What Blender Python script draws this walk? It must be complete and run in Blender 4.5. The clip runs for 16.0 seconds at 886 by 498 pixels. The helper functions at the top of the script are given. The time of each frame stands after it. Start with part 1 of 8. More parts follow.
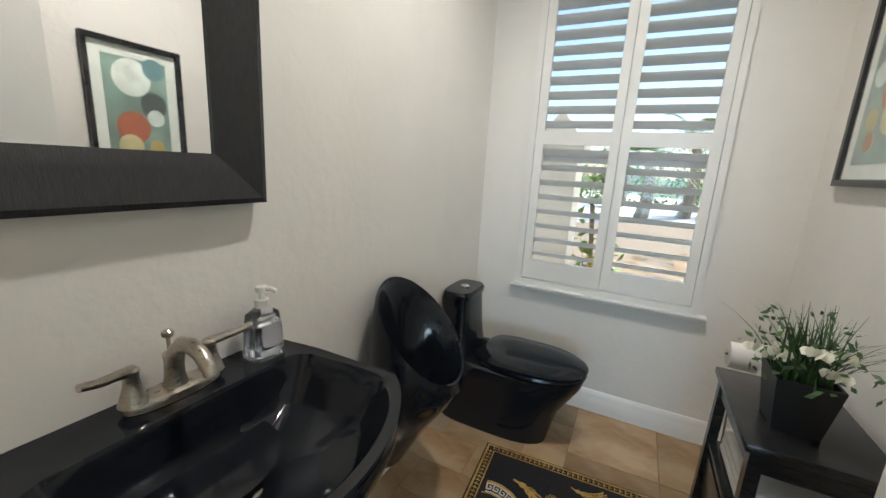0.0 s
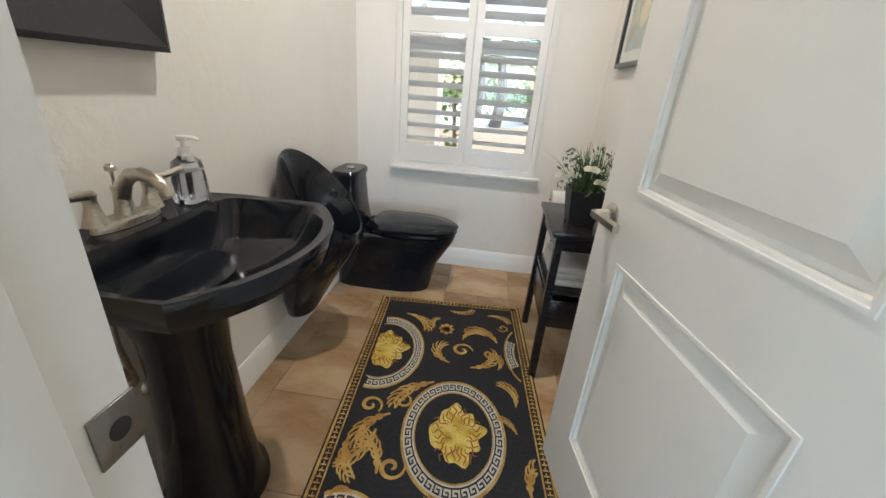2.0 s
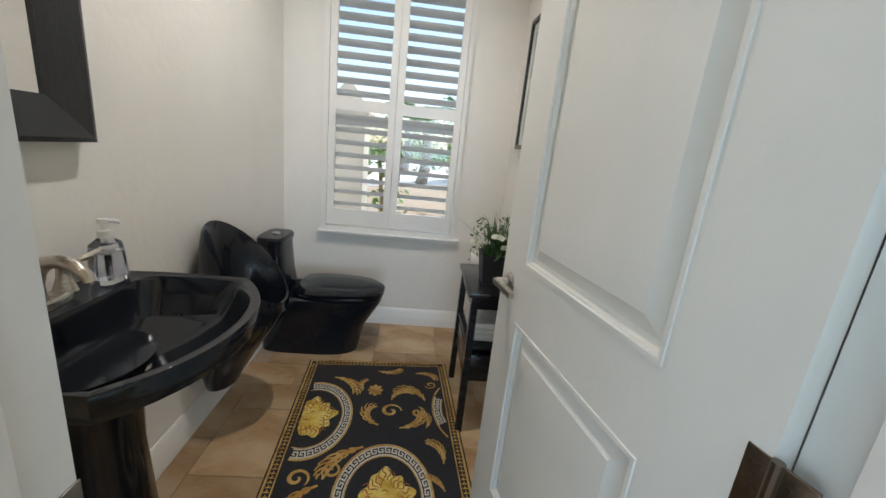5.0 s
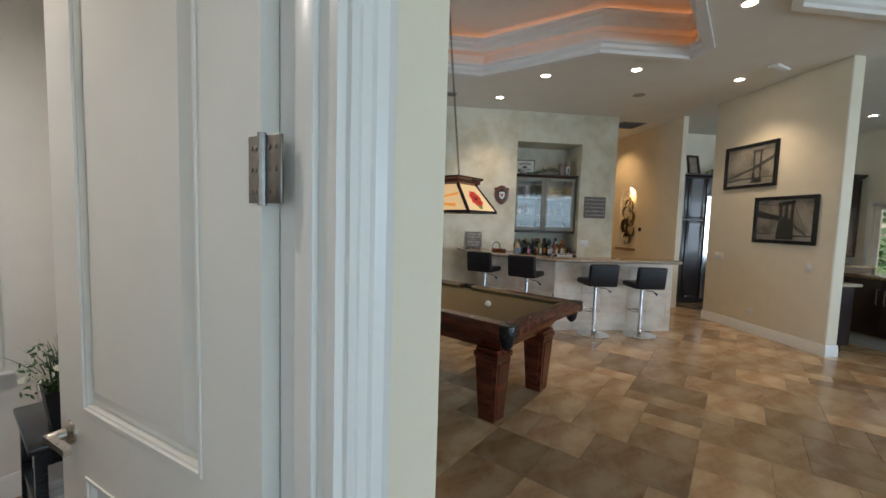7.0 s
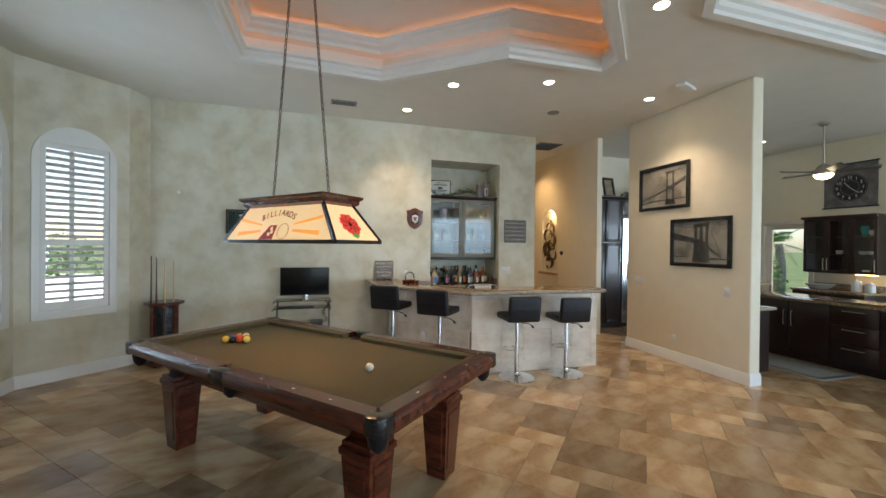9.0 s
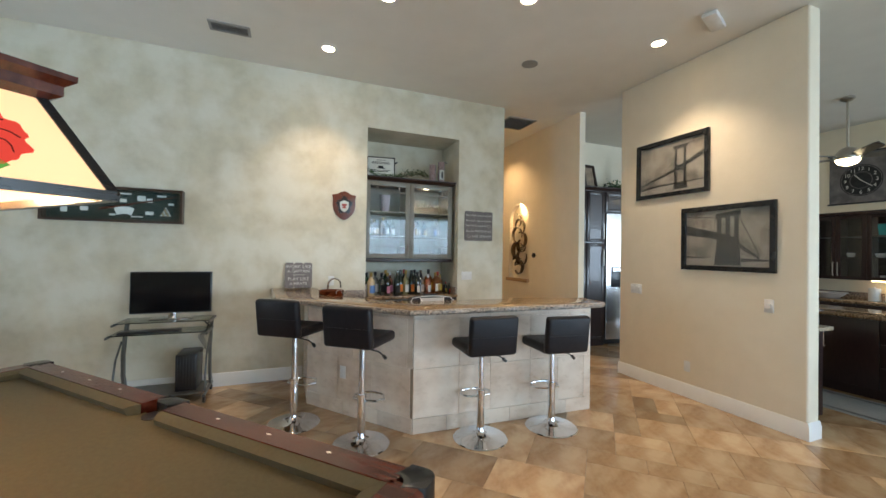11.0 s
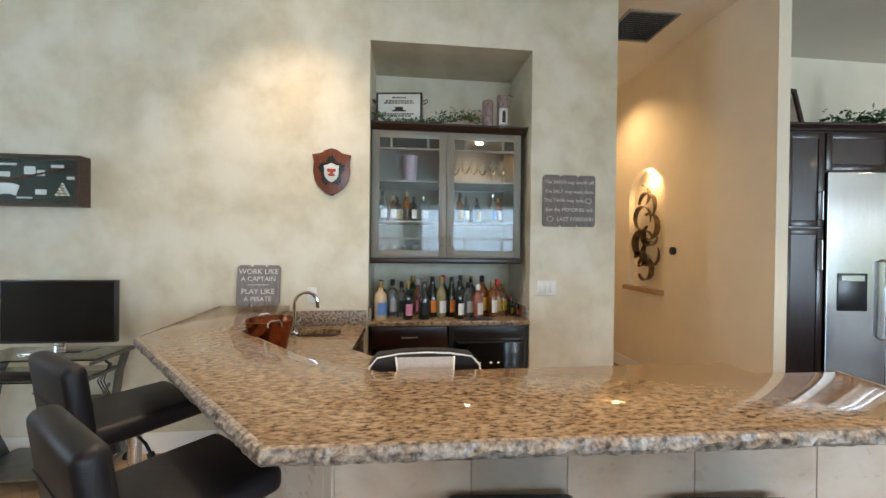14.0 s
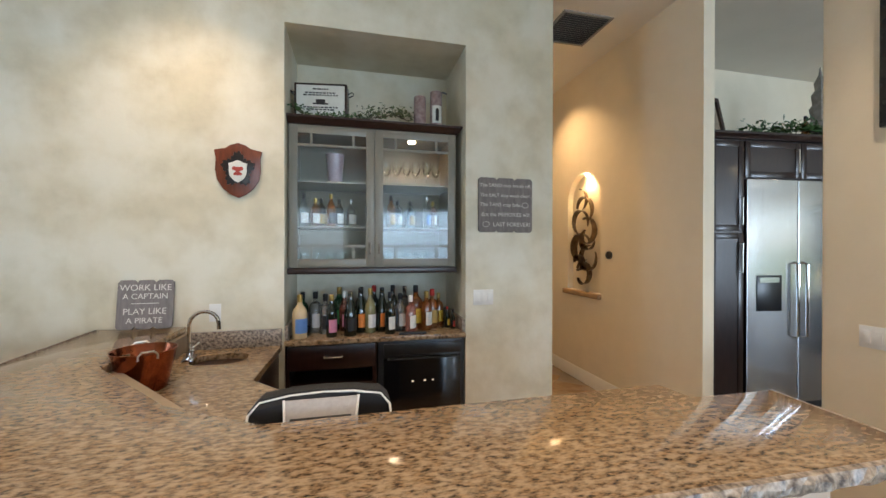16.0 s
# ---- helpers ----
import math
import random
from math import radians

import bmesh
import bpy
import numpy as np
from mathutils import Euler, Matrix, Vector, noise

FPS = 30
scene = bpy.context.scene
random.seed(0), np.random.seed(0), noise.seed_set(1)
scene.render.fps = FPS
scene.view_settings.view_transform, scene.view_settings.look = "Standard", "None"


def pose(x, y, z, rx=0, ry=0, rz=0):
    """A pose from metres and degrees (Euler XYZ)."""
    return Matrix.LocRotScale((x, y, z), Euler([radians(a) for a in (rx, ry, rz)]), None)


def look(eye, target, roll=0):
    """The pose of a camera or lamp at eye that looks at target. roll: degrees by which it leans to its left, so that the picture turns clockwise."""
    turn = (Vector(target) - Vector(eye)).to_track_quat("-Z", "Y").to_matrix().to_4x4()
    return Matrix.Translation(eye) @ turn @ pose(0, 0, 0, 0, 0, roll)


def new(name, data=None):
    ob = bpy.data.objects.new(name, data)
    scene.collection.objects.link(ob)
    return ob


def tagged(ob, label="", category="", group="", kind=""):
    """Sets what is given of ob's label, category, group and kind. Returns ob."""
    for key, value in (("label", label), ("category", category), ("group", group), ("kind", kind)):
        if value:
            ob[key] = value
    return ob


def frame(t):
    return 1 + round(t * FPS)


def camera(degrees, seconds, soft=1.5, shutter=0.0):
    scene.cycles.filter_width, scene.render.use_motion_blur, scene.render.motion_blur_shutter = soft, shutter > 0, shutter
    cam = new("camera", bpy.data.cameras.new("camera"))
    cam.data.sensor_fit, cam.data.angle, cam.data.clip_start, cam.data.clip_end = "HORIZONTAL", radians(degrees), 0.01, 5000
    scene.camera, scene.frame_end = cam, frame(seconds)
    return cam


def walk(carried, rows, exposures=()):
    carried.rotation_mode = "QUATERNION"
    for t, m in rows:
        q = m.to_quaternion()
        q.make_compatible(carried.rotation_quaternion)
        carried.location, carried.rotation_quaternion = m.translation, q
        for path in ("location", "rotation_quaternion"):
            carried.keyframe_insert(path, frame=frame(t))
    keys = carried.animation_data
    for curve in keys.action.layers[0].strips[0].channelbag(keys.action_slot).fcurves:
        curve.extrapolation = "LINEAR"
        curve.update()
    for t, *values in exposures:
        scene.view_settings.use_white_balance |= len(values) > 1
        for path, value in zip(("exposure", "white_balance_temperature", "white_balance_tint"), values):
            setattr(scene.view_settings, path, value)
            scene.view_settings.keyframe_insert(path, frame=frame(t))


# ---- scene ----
cam = camera(98.0, 16.0)
METRES, EYE, TILT, LEAN, TURN = 6.35, 1.43, 0.0, 0.0, 23.4
PATH = [
    (0, (0.365, 0.681, 1.36), (-1.492, 1.295, 0.94), 3.3),
    (0.5, (0.439, 0.643, 1.303), (-1.333, 1.413, 0.785), 3.7),
    (1, (0.563, 0.602, 1.263), (-1.094, 1.527, 0.631), 4.1),
    (1.5, (0.643, 0.53, 1.238), (-0.884, 1.595, 0.506), 4.5),
    (2, (0.652, 0.447, 1.228), (-0.775, 1.608, 0.443), 4.6),
    (2.5, (0.659, 0.427, 1.233), (-0.702, 1.653, 0.43), 4.6),
    (3, (0.662, 0.427, 1.234), (-0.667, 1.687, 0.428), 4.7),
    (5.5, (0.812, 0.356, 1.388), (-0.345, 1.950, 1.045), 4.8),
    (6, (0.89, 0.251, 1.45), (0.118, 2.086, 1.263), 4.3),
    (6.5, (0.977, 0.222, 1.473), (0.736, 2.204, 1.351), 2.2),
    (7, (1.034, 0.281, 1.544), (1.277, 2.261, 1.402), 1.7),
    (7.5, (1.138, 0.396, 1.569), (1.571, 2.344, 1.442), 0.8),
    (8, (1.327, 0.568, 1.61), (1.739, 2.524, 1.524), 0.4),
    (8.2, (1.423, 0.653, 1.607), (1.82, 2.612, 1.544), 0.6),
    (8.5, (1.472, 0.779, 1.609), (1.932, 2.725, 1.569), 0.5),
    (9, (1.593, 1.073, 1.614), (2.167, 2.989, 1.601), 0.6),
    (11.5, (2.57, 2.932, 1.492), (3.328, 4.783, 1.516), 0.9),
    (12, (2.813, 3.293, 1.491), (3.531, 5.16, 1.506), 1.0),
    (12.5, (3.078, 3.624, 1.498), (3.694, 5.527, 1.513), 1.0),
    (13, (3.265, 3.924, 1.496), (3.768, 5.86, 1.507), 1.0),
    (13.5, (3.381, 4.218, 1.506), (3.74, 6.186, 1.508), 0.7),
    (14, (3.534, 4.444, 1.532), (3.746, 6.433, 1.514), 0.6),
    (14.5, (3.617, 4.591, 1.543), (3.753, 6.586, 1.526), 0.5),
    (15, (3.635, 4.644, 1.549), (3.765, 6.64, 1.531), 0.4),
    (15.5, (3.654, 4.664, 1.578), (3.902, 6.648, 1.569), 0.4),
    (16, (3.722, 4.667, 1.575), (4.185, 6.613, 1.569), 0.1),
]
walk(cam, [(t, look(eye, target, roll)) for t, eye, target, roll in PATH],
     [(0.0, 0.65, 6150, 8), (1.5, 0.95, 6350, 10), (3.0, 1.0, 6300, 11), (5.5, 0.45, 6150, 10), (6.5, 0.2, 6300, 12), (7.5, 0.2, 6400, 12), (8.2, 0.45, 6250, 10), (9.0, 0.6, 6400, 11), (11.5, 0.95, 6200, 11), (12.5, 1.1, 6300, 12), (14.5, 1.05, 6400, 14), (16.0, 0.98, 6250, 14)])

# ---- world, sun, large lights ----
world = bpy.data.worlds.new("sky")
scene.world = world
world.use_nodes = True
wn = world.node_tree
sky = wn.nodes.new("ShaderNodeTexSky")
sky.sky_type = "NISHITA"
sky.sun_disc = False
sky.sun_elevation, sky.sun_rotation = radians(55), radians(346)
wn.nodes["Background"].inputs[1].default_value = 0.15
wn.links.new(sky.outputs[0], wn.nodes["Background"].inputs[0])

sun_data = bpy.data.lights.new("sun", "SUN")
sun_data.energy, sun_data.angle, sun_data.color = 5.0, radians(0.5), (1.0, 0.95, 0.87)
sun_ob = new("sun", sun_data)
sun_ob.matrix_world = look((-2.1, 8.4, 12.4), (0, 0, 0))

BATH = pose(0, 0, 0, 0, 0, 45.5)
CEIL = 3.66


def area_lamp(name, m, sx, sy, watts, colour):
    d = bpy.data.lights.new(name, "AREA")
    d.shape, d.size, d.size_y, d.energy, d.color = "RECTANGLE", sx, sy, watts, colour
    ob = new(name, d)
    ob.matrix_world = m
    return ob


def spot_lamp(name, x, y, z, watts, colour=(1.0, 0.72, 0.42), cone=100, blend=0.8, radius=0.04):
    d = bpy.data.lights.new(name, "SPOT")
    d.energy, d.color, d.spot_size, d.spot_blend, d.shadow_soft_size = watts, colour, radians(cone), blend, radius
    ob = new(name, d)
    ob.location = (x, y, z)
    return ob


DAY = (0.66, 0.83, 1.0)
# daylight of the glazed garden side and of the shuttered bay
area_lamp("garden_daylight", look((7.3, -5.0, 1.65), (5.0, 4, 1.9)), 6.0, 2.8, 185, (0.54, 0.78, 1.0))
# The entry and terrace lamps are added fill, set in invented openings.
area_lamp("entry_daylight", look((0.6, -5.0, 1.6), (3.0, 4, 1.8)), 5.8, 2.8, 55, DAY)
area_lamp("terrace_daylight", look((14.0, -5.0, 1.6), (8.0, 5.0, 1.6)), 3.8, 2.6, 310, DAY)
area_lamp("bay_daylight", look((-1.93, 5.56, 1.78), (4.0, 5.56, 1.7)), 1.28, 2.25, 38, (0.60, 0.80, 1.0))


# ---- mesh helpers ----
def box(bm, x0, y0, z0, x1, y1, z1, bev=0.0, seg=2, m=None):
    mm = Matrix.Translation(((x0 + x1) / 2, (y0 + y1) / 2, (z0 + z1) / 2)) @ Matrix.Diagonal((x1 - x0, y1 - y0, z1 - z0, 1))
    r = bmesh.ops.create_cube(bm, size=1, matrix=(m @ mm) if m else mm)
    if bev:
        es = list({e for v in r["verts"] for e in v.link_edges})
        bmesh.ops.bevel(bm, geom=es, offset=bev, segments=seg, profile=0.5, affect="EDGES")
    return bm


def loft(bm, rings, cap0=True, cap1=True, closed=True):
    vs = [[bm.verts.new(p) for p in ring] for ring in rings]
    n = len(vs[0])
    for a, b in zip(vs, vs[1:]):
        for i in range(n if closed else n - 1):
            j = (i + 1) % n
            bm.faces.new((a[i], a[j], b[j], b[i]))
    if cap0:
        bm.faces.new(vs[0][::-1])
    if cap1:
        bm.faces.new(vs[-1])
    return bm


def lathe(bm, prof, seg=20, m=None):
    m = m or Matrix()
    rings = [[m @ Vector((r * math.cos(2 * math.pi * i / seg), r * math.sin(2 * math.pi * i / seg), z)) for i in range(seg)] for r, z in prof]
    return loft(bm, rings)


def cyl(bm, p0, p1, r0, r1=None, seg=12):
    p0, p1 = Vector(p0), Vector(p1)
    q = (p1 - p0).to_track_quat("Z", "Y").to_matrix().to_4x4()
    return lathe(bm, [(r0, 0), (r0 if r1 is None else r1, (p1 - p0).length)], seg, Matrix.Translation(p0) @ q)


def tube(bm, pts, r, seg=8, closed=False):
    pts = [Vector(p) for p in pts]
    n = len(pts)
    rings, up = [], None
    for i, p in enumerate(pts):
        a = pts[i - 1] if (i or closed) else pts[0]
        b = pts[(i + 1) % n] if (i < n - 1 or closed) else pts[-1]
        t = (b - a).normalized()
        if up is None:
            up = t.orthogonal().normalized()
        up = (up - t * up.dot(t)).normalized()
        side = t.cross(up)
        rr = r(i / max(n - 1, 1)) if callable(r) else r
        rings.append([p + up * rr * math.cos(2 * math.pi * k / seg) + side * rr * math.sin(2 * math.pi * k / seg) for k in range(seg)])
    if closed:
        rings.append(rings[0])
        loft(bm, rings, False, False)
        bmesh.ops.remove_doubles(bm, verts=bm.verts, dist=1e-6)
        return bm
    return loft(bm, rings)


def prism(bm, poly, z0, z1, bev=0.0):
    lo = [bm.verts.new((x, y, z0)) for x, y in poly]
    hi = [bm.verts.new((x, y, z1)) for x, y in poly]
    n = len(poly)
    fs = [bm.faces.new(lo[::-1]), bm.faces.new(hi)]
    fs += [bm.faces.new((lo[i], lo[(i + 1) % n], hi[(i + 1) % n], hi[i])) for i in range(n)]
    bmesh.ops.recalc_face_normals(bm, faces=fs)
    if bev:
        es = [e for v in lo + hi for e in v.link_edges]
        bmesh.ops.bevel(bm, geom=list(set(es)), offset=bev, segments=2, profile=0.5, affect="EDGES")
    return bm


def sweep_profile(bm, path, prof, closed=False):
    """prof: (out, z) pairs; path: xy points; out is to the left of the way."""
    n = len(path)
    rings = []
    for i in range(n):
        p = Vector(path[i])
        a = Vector(path[i - 1]) if (i or closed) else None
        b = Vector(path[(i + 1) % n]) if (i < n - 1 or closed) else None
        d1 = (p - a).normalized() if a is not None else (b - p).normalized()
        d2 = (b - p).normalized() if b is not None else d1
        n1, n2 = Vector((-d1.y, d1.x)), Vector((-d2.y, d2.x))
        mi = (n1 + n2).normalized()
        mi = mi / max(0.3, mi.dot(n1))
        rings.append([(p.x + mi.x * o, p.y + mi.y * o, z) for o, z in prof])
    if closed:
        rings.append(rings[0])
    loft(bm, rings, not closed, not closed)
    bmesh.ops.remove_doubles(bm, verts=bm.verts, dist=1e-6)
    bmesh.ops.recalc_face_normals(bm, faces=bm.faces)
    return bm


def as_mesh(name, bm, mats, smooth=True, angle=35):
    me = bpy.data.meshes.new(name)
    bm.to_mesh(me)
    bm.free()
    for m in mats if isinstance(mats, (list, tuple)) else [mats]:
        me.materials.append(m)
    if smooth:
        me.shade_smooth()
        me.set_sharp_from_angle(angle=radians(angle))
    return me


def part(name, bm, mats, parent, label="", m=None, smooth=True, kind=""):
    ob = new(name, as_mesh(name, bm, mats, smooth))
    ob.parent = parent
    if m is not None:
        ob.matrix_basis = m
    return tagged(ob, label, kind=kind)


def thing(name, m, label, category, group="", kind=""):
    ob = new(name)
    ob.empty_display_size = 0.1
    ob.matrix_basis = m
    return tagged(ob, label, category, group, kind)


def solid(name, bm, mats, label, category, m=None, group="", kind="", smooth=True):
    ob = new(name, as_mesh(name, bm, mats, smooth))
    if m is not None:
        ob.matrix_basis = m
    return tagged(ob, label, category, group, kind)


def B():
    return bmesh.new()


def arc(cx, cy, r, a0, a1, n, ry=None):
    return [(cx + r * math.cos(radians(a0 + (a1 - a0) * i / n)), cy + (ry or r) * math.sin(radians(a0 + (a1 - a0) * i / n))) for i in range(n + 1)]


def sheet(bm, outline, holes, thick, axis="z", base=0.0):
    """A slab from an outline with holes: in plan (axis z) or standing along x (axis y: points are x, z; it reaches from y=base to base+thick)."""
    put = (lambda p: (p[0], p[1], base)) if axis == "z" else (lambda p: (p[0], base, p[1]))
    es = []
    for loop in [outline] + list(holes):
        vs = [bm.verts.new(put(p)) for p in loop]
        es += [bm.edges.new((vs[i], vs[(i + 1) % len(vs)])) for i in range(len(vs))]
    bmesh.ops.triangle_fill(bm, use_beauty=True, use_dissolve=False, edges=es)
    fs = list(bm.faces)
    r = bmesh.ops.extrude_face_region(bm, geom=fs)
    bmesh.ops.translate(bm, verts=[v for v in r["geom"] if isinstance(v, bmesh.types.BMVert)], vec=(0, 0, thick) if axis == "z" else (0, thick, 0))
    bmesh.ops.recalc_face_normals(bm, faces=bm.faces)
    return bm


# ---- materials ----
def mat(name, c1, c2=None, scale=6.0, rough=0.5, metal=0.0, bump=0.0, bscale=60.0, c3=None, big=0.8, coat=0.0, rvar=0.1, spec=0.5, stretch=(1, 1, 1), detail=5.0, vary=0.0):
    m = bpy.data.materials.new(name)
    m.use_nodes = True
    nt = m.node_tree
    p = nt.nodes["Principled BSDF"]
    p.inputs["Metallic"].default_value = metal
    p.inputs["Coat Weight"].default_value = coat
    p.inputs["Coat Roughness"].default_value = 0.08
    p.inputs["Specular IOR Level"].default_value = spec
    tc = nt.nodes.new("ShaderNodeTexCoord")
    mp = nt.nodes.new("ShaderNodeMapping")
    mp.inputs["Scale"].default_value = stretch
    nt.links.new(tc.outputs["Object"], mp.inputs[0])

    def nz(s, d=detail, ro=0.55):
        n = nt.nodes.new("ShaderNodeTexNoise")
        n.inputs["Scale"].default_value, n.inputs["Detail"].default_value, n.inputs["Roughness"].default_value = s, d, ro
        nt.links.new(mp.outputs[0], n.inputs["Vector"])
        return n.outputs["Fac"]

    def ramp(src, a, b, lo=0.35, hi=0.65):
        r = nt.nodes.new("ShaderNodeValToRGB")
        r.color_ramp.elements[0].position, r.color_ramp.elements[1].position = lo, hi
        r.color_ramp.elements[0].color, r.color_ramp.elements[1].color = (*a, 1), (*b, 1)
        nt.links.new(src, r.inputs[0])
        return r.outputs[0]
    c2 = c2 or tuple(v * 0.88 for v in c1)
    col = ramp(nz(scale), c1, c2)
    if c3:
        mx = nt.nodes.new("ShaderNodeMix")
        mx.data_type = "RGBA"
        nt.links.new(ramp(nz(big), (0, 0, 0), (1, 1, 1), 0.42, 0.62), mx.inputs[0])
        nt.links.new(col, mx.inputs[6])
        mx.inputs[7].default_value = (*c3, 1)
        col = mx.outputs[2]
    if vary:
        oi = nt.nodes.new("ShaderNodeObjectInfo")
        ge = nt.nodes.new("ShaderNodeNewGeometry")
        ad = nt.nodes.new("ShaderNodeMath")
        ad.operation = "ADD"
        nt.links.new(oi.outputs["Random"], ad.inputs[0])
        nt.links.new(ge.outputs["Random Per Island"], ad.inputs[1])
        fr = nt.nodes.new("ShaderNodeMath")
        fr.operation = "FRACT"
        nt.links.new(ad.outputs[0], fr.inputs[0])
        mr = nt.nodes.new("ShaderNodeMapRange")
        mr.inputs["To Min"].default_value, mr.inputs["To Max"].default_value = 1 - vary, 1 + vary * 0.6
        nt.links.new(fr.outputs[0], mr.inputs["Value"])
        hv = nt.nodes.new("ShaderNodeHueSaturation")
        nt.links.new(mr.outputs[0], hv.inputs["Value"])
        nt.links.new(col, hv.inputs["Color"])
        col = hv.outputs[0]
    nt.links.new(col, p.inputs["Base Color"])
    rr = nt.nodes.new("ShaderNodeMapRange")
    rr.inputs["To Min"].default_value, rr.inputs["To Max"].default_value = max(0.02, rough - rvar * rough), min(1, rough + rvar * rough)
    nt.links.new(nz(scale * 2.3), rr.inputs["Value"])
    nt.links.new(rr.outputs[0], p.inputs["Roughness"])
    if bump:
        bp = nt.nodes.new("ShaderNodeBump")
        bp.inputs["Strength"].default_value, bp.inputs["Distance"].default_value = 1.0, bump
        nt.links.new(nz(bscale, 3.0), bp.inputs["Height"])
        nt.links.new(bp.outputs[0], p.inputs["Normal"])
    return m


def glow(name, colour, strength):
    m = bpy.data.materials.new(name)
    m.use_nodes = True
    p = m.node_tree.nodes["Principled BSDF"]
    p.inputs["Base Color"].default_value = (*[min(1, c) for c in colour], 1)
    p.inputs["Emission Color"].default_value = (*colour, 1)
    p.inputs["Emission Strength"].default_value = strength
    p.inputs["Roughness"].default_value = 0.4
    return m


def glass(name, tint=(0.95, 0.98, 0.97), rough=0.0):
    m = bpy.data.materials.new(name)
    m.use_nodes = True
    p = m.node_tree.nodes["Principled BSDF"]
    p.inputs["Base Color"].default_value = (*tint, 1)
    p.inputs["Transmission Weight"].default_value = 1.0
    p.inputs["Roughness"].default_value = rough
    p.inputs["IOR"].default_value = 1.45
    return m


M_PLASTER = mat("venetian_plaster", (0.67, 0.605, 0.45), (0.575, 0.515, 0.375), 5.2, 0.42, bump=0.004, bscale=7, c3=(0.73, 0.685, 0.56), big=2.4, rvar=0.25, detail=8)
M_CREAM = mat("cream_wall_paint", (0.81, 0.72, 0.56), (0.78, 0.69, 0.53), 5, 0.6, bump=0.0015, bscale=30)
M_WHITEWALL = mat("off_white_wall_paint", (0.78, 0.75, 0.70), (0.75, 0.72, 0.67), 4, 0.5, bump=0.002, bscale=26)
M_CEIL = mat("ceiling_paint", (0.78, 0.75, 0.68), (0.75, 0.72, 0.65), 3, 0.75, bump=0.002, bscale=45)
M_TRIM = mat("white_trim_paint", (0.80, 0.78, 0.74), (0.77, 0.75, 0.71), 5, 0.32, bump=0.0005, bscale=40)
M_SLAT = mat("shutter_slat_vinyl", (0.84, 0.83, 0.80), (0.81, 0.80, 0.77), 5, 0.4)
sn = M_SLAT.node_tree
through_light = sn.nodes.new("ShaderNodeBsdfTranslucent")
through_light.inputs[0].default_value = (0.86, 0.88, 0.88, 1)
slat_mix = sn.nodes.new("ShaderNodeMixShader")
slat_mix.inputs[0].default_value = 0.6
sn.links.new(sn.nodes["Principled BSDF"].outputs[0], slat_mix.inputs[1])
sn.links.new(through_light.outputs[0], slat_mix.inputs[2])
sn.links.new(slat_mix.outputs[0], sn.nodes["Material Output"].inputs[0])
M_DOOR = mat("door_paint", (0.78, 0.75, 0.69), (0.75, 0.72, 0.66), 4, 0.30, bump=0.0006, bscale=50)
M_TILE = mat("travertine_tile", (0.45, 0.285, 0.15), (0.34, 0.20, 0.098), 7, 0.2, bump=0.0006, bscale=35, c3=(0.54, 0.39, 0.235), big=2.5, rvar=0.3, vary=0.42, detail=8, stretch=(1, 1.8, 1))
M_GROUT = mat("tile_grout", (0.30, 0.23, 0.16), None, 20, 0.8, bump=0.001)
M_BARSTONE = mat("bar_front_travertine", (0.68, 0.55, 0.43), (0.55, 0.42, 0.31), 6, 0.28, bump=0.0008, bscale=30, c3=(0.75, 0.64, 0.52), big=2.2, vary=0.14, detail=8, stretch=(1, 1, 1.6))
M_BLACKCER = mat("black_glazed_ceramic", (0.007, 0.009, 0.013), (0.010, 0.012, 0.016), 3, 0.12, spec=0.4)
M_BLACKWOOD = mat("black_lacquered_wood", (0.012, 0.012, 0.013), (0.018, 0.018, 0.019), 9, 0.22, bump=0.0004, stretch=(1, 1, 8))
M_FRAMEBLK = mat("black_ribbed_frame", (0.014, 0.014, 0.015), (0.024, 0.024, 0.025), 40, 0.35, bump=0.0015, bscale=60, stretch=(1, 8, 1))
M_NICKEL = mat("brushed_nickel", (0.55, 0.50, 0.44), (0.48, 0.44, 0.38), 30, 0.28, metal=1.0, stretch=(1, 1, 12))
M_PEWTER = mat("dark_bronze_metal", (0.16, 0.12, 0.09), (0.22, 0.17, 0.13), 25, 0.35, metal=1.0)
M_CHROME = mat("polished_chrome", (0.75, 0.76, 0.78), (0.72, 0.73, 0.75), 5, 0.06, metal=1.0)
M_STEEL = mat("stainless_steel", (0.55, 0.55, 0.56), (0.50, 0.50, 0.51), 30, 0.18, metal=1.0, stretch=(1, 1, 0.05))
M_MAHOGANY = mat("mahogany_wood", (0.085, 0.014, 0.007), (0.042, 0.008, 0.004), 7, 0.25, bump=0.0006, bscale=40, stretch=(1, 6, 6), coat=0.2, c3=(0.12, 0.026, 0.012), big=3)
M_ESPRESSO = mat("espresso_cabinet_wood", (0.026, 0.010, 0.008), (0.016, 0.006, 0.005), 8, 0.3, bump=0.0005, stretch=(6, 6, 1), coat=0.2)
M_FELT = mat("olive_billiard_cloth", (0.105, 0.088, 0.046), (0.092, 0.077, 0.04), 60, 0.95, bump=0.0005, bscale=400)
M_LEATHER = mat("black_leatherette", (0.009, 0.008, 0.010), (0.013, 0.011, 0.013), 20, 0.42, spec=0.3, bump=0.0008, bscale=180)
M_BLACKPL = mat("black_plastic", (0.012, 0.012, 0.013), (0.016, 0.016, 0.017), 20, 0.3)
M_SCREEN = mat("dark_screen", (0.004, 0.004, 0.005), (0.005, 0.005, 0.006), 4, 0.12)
M_GLASS = glass("clear_glass")
M_WINPANE = glass("window_pane_glass", (0.97, 0.99, 0.98))
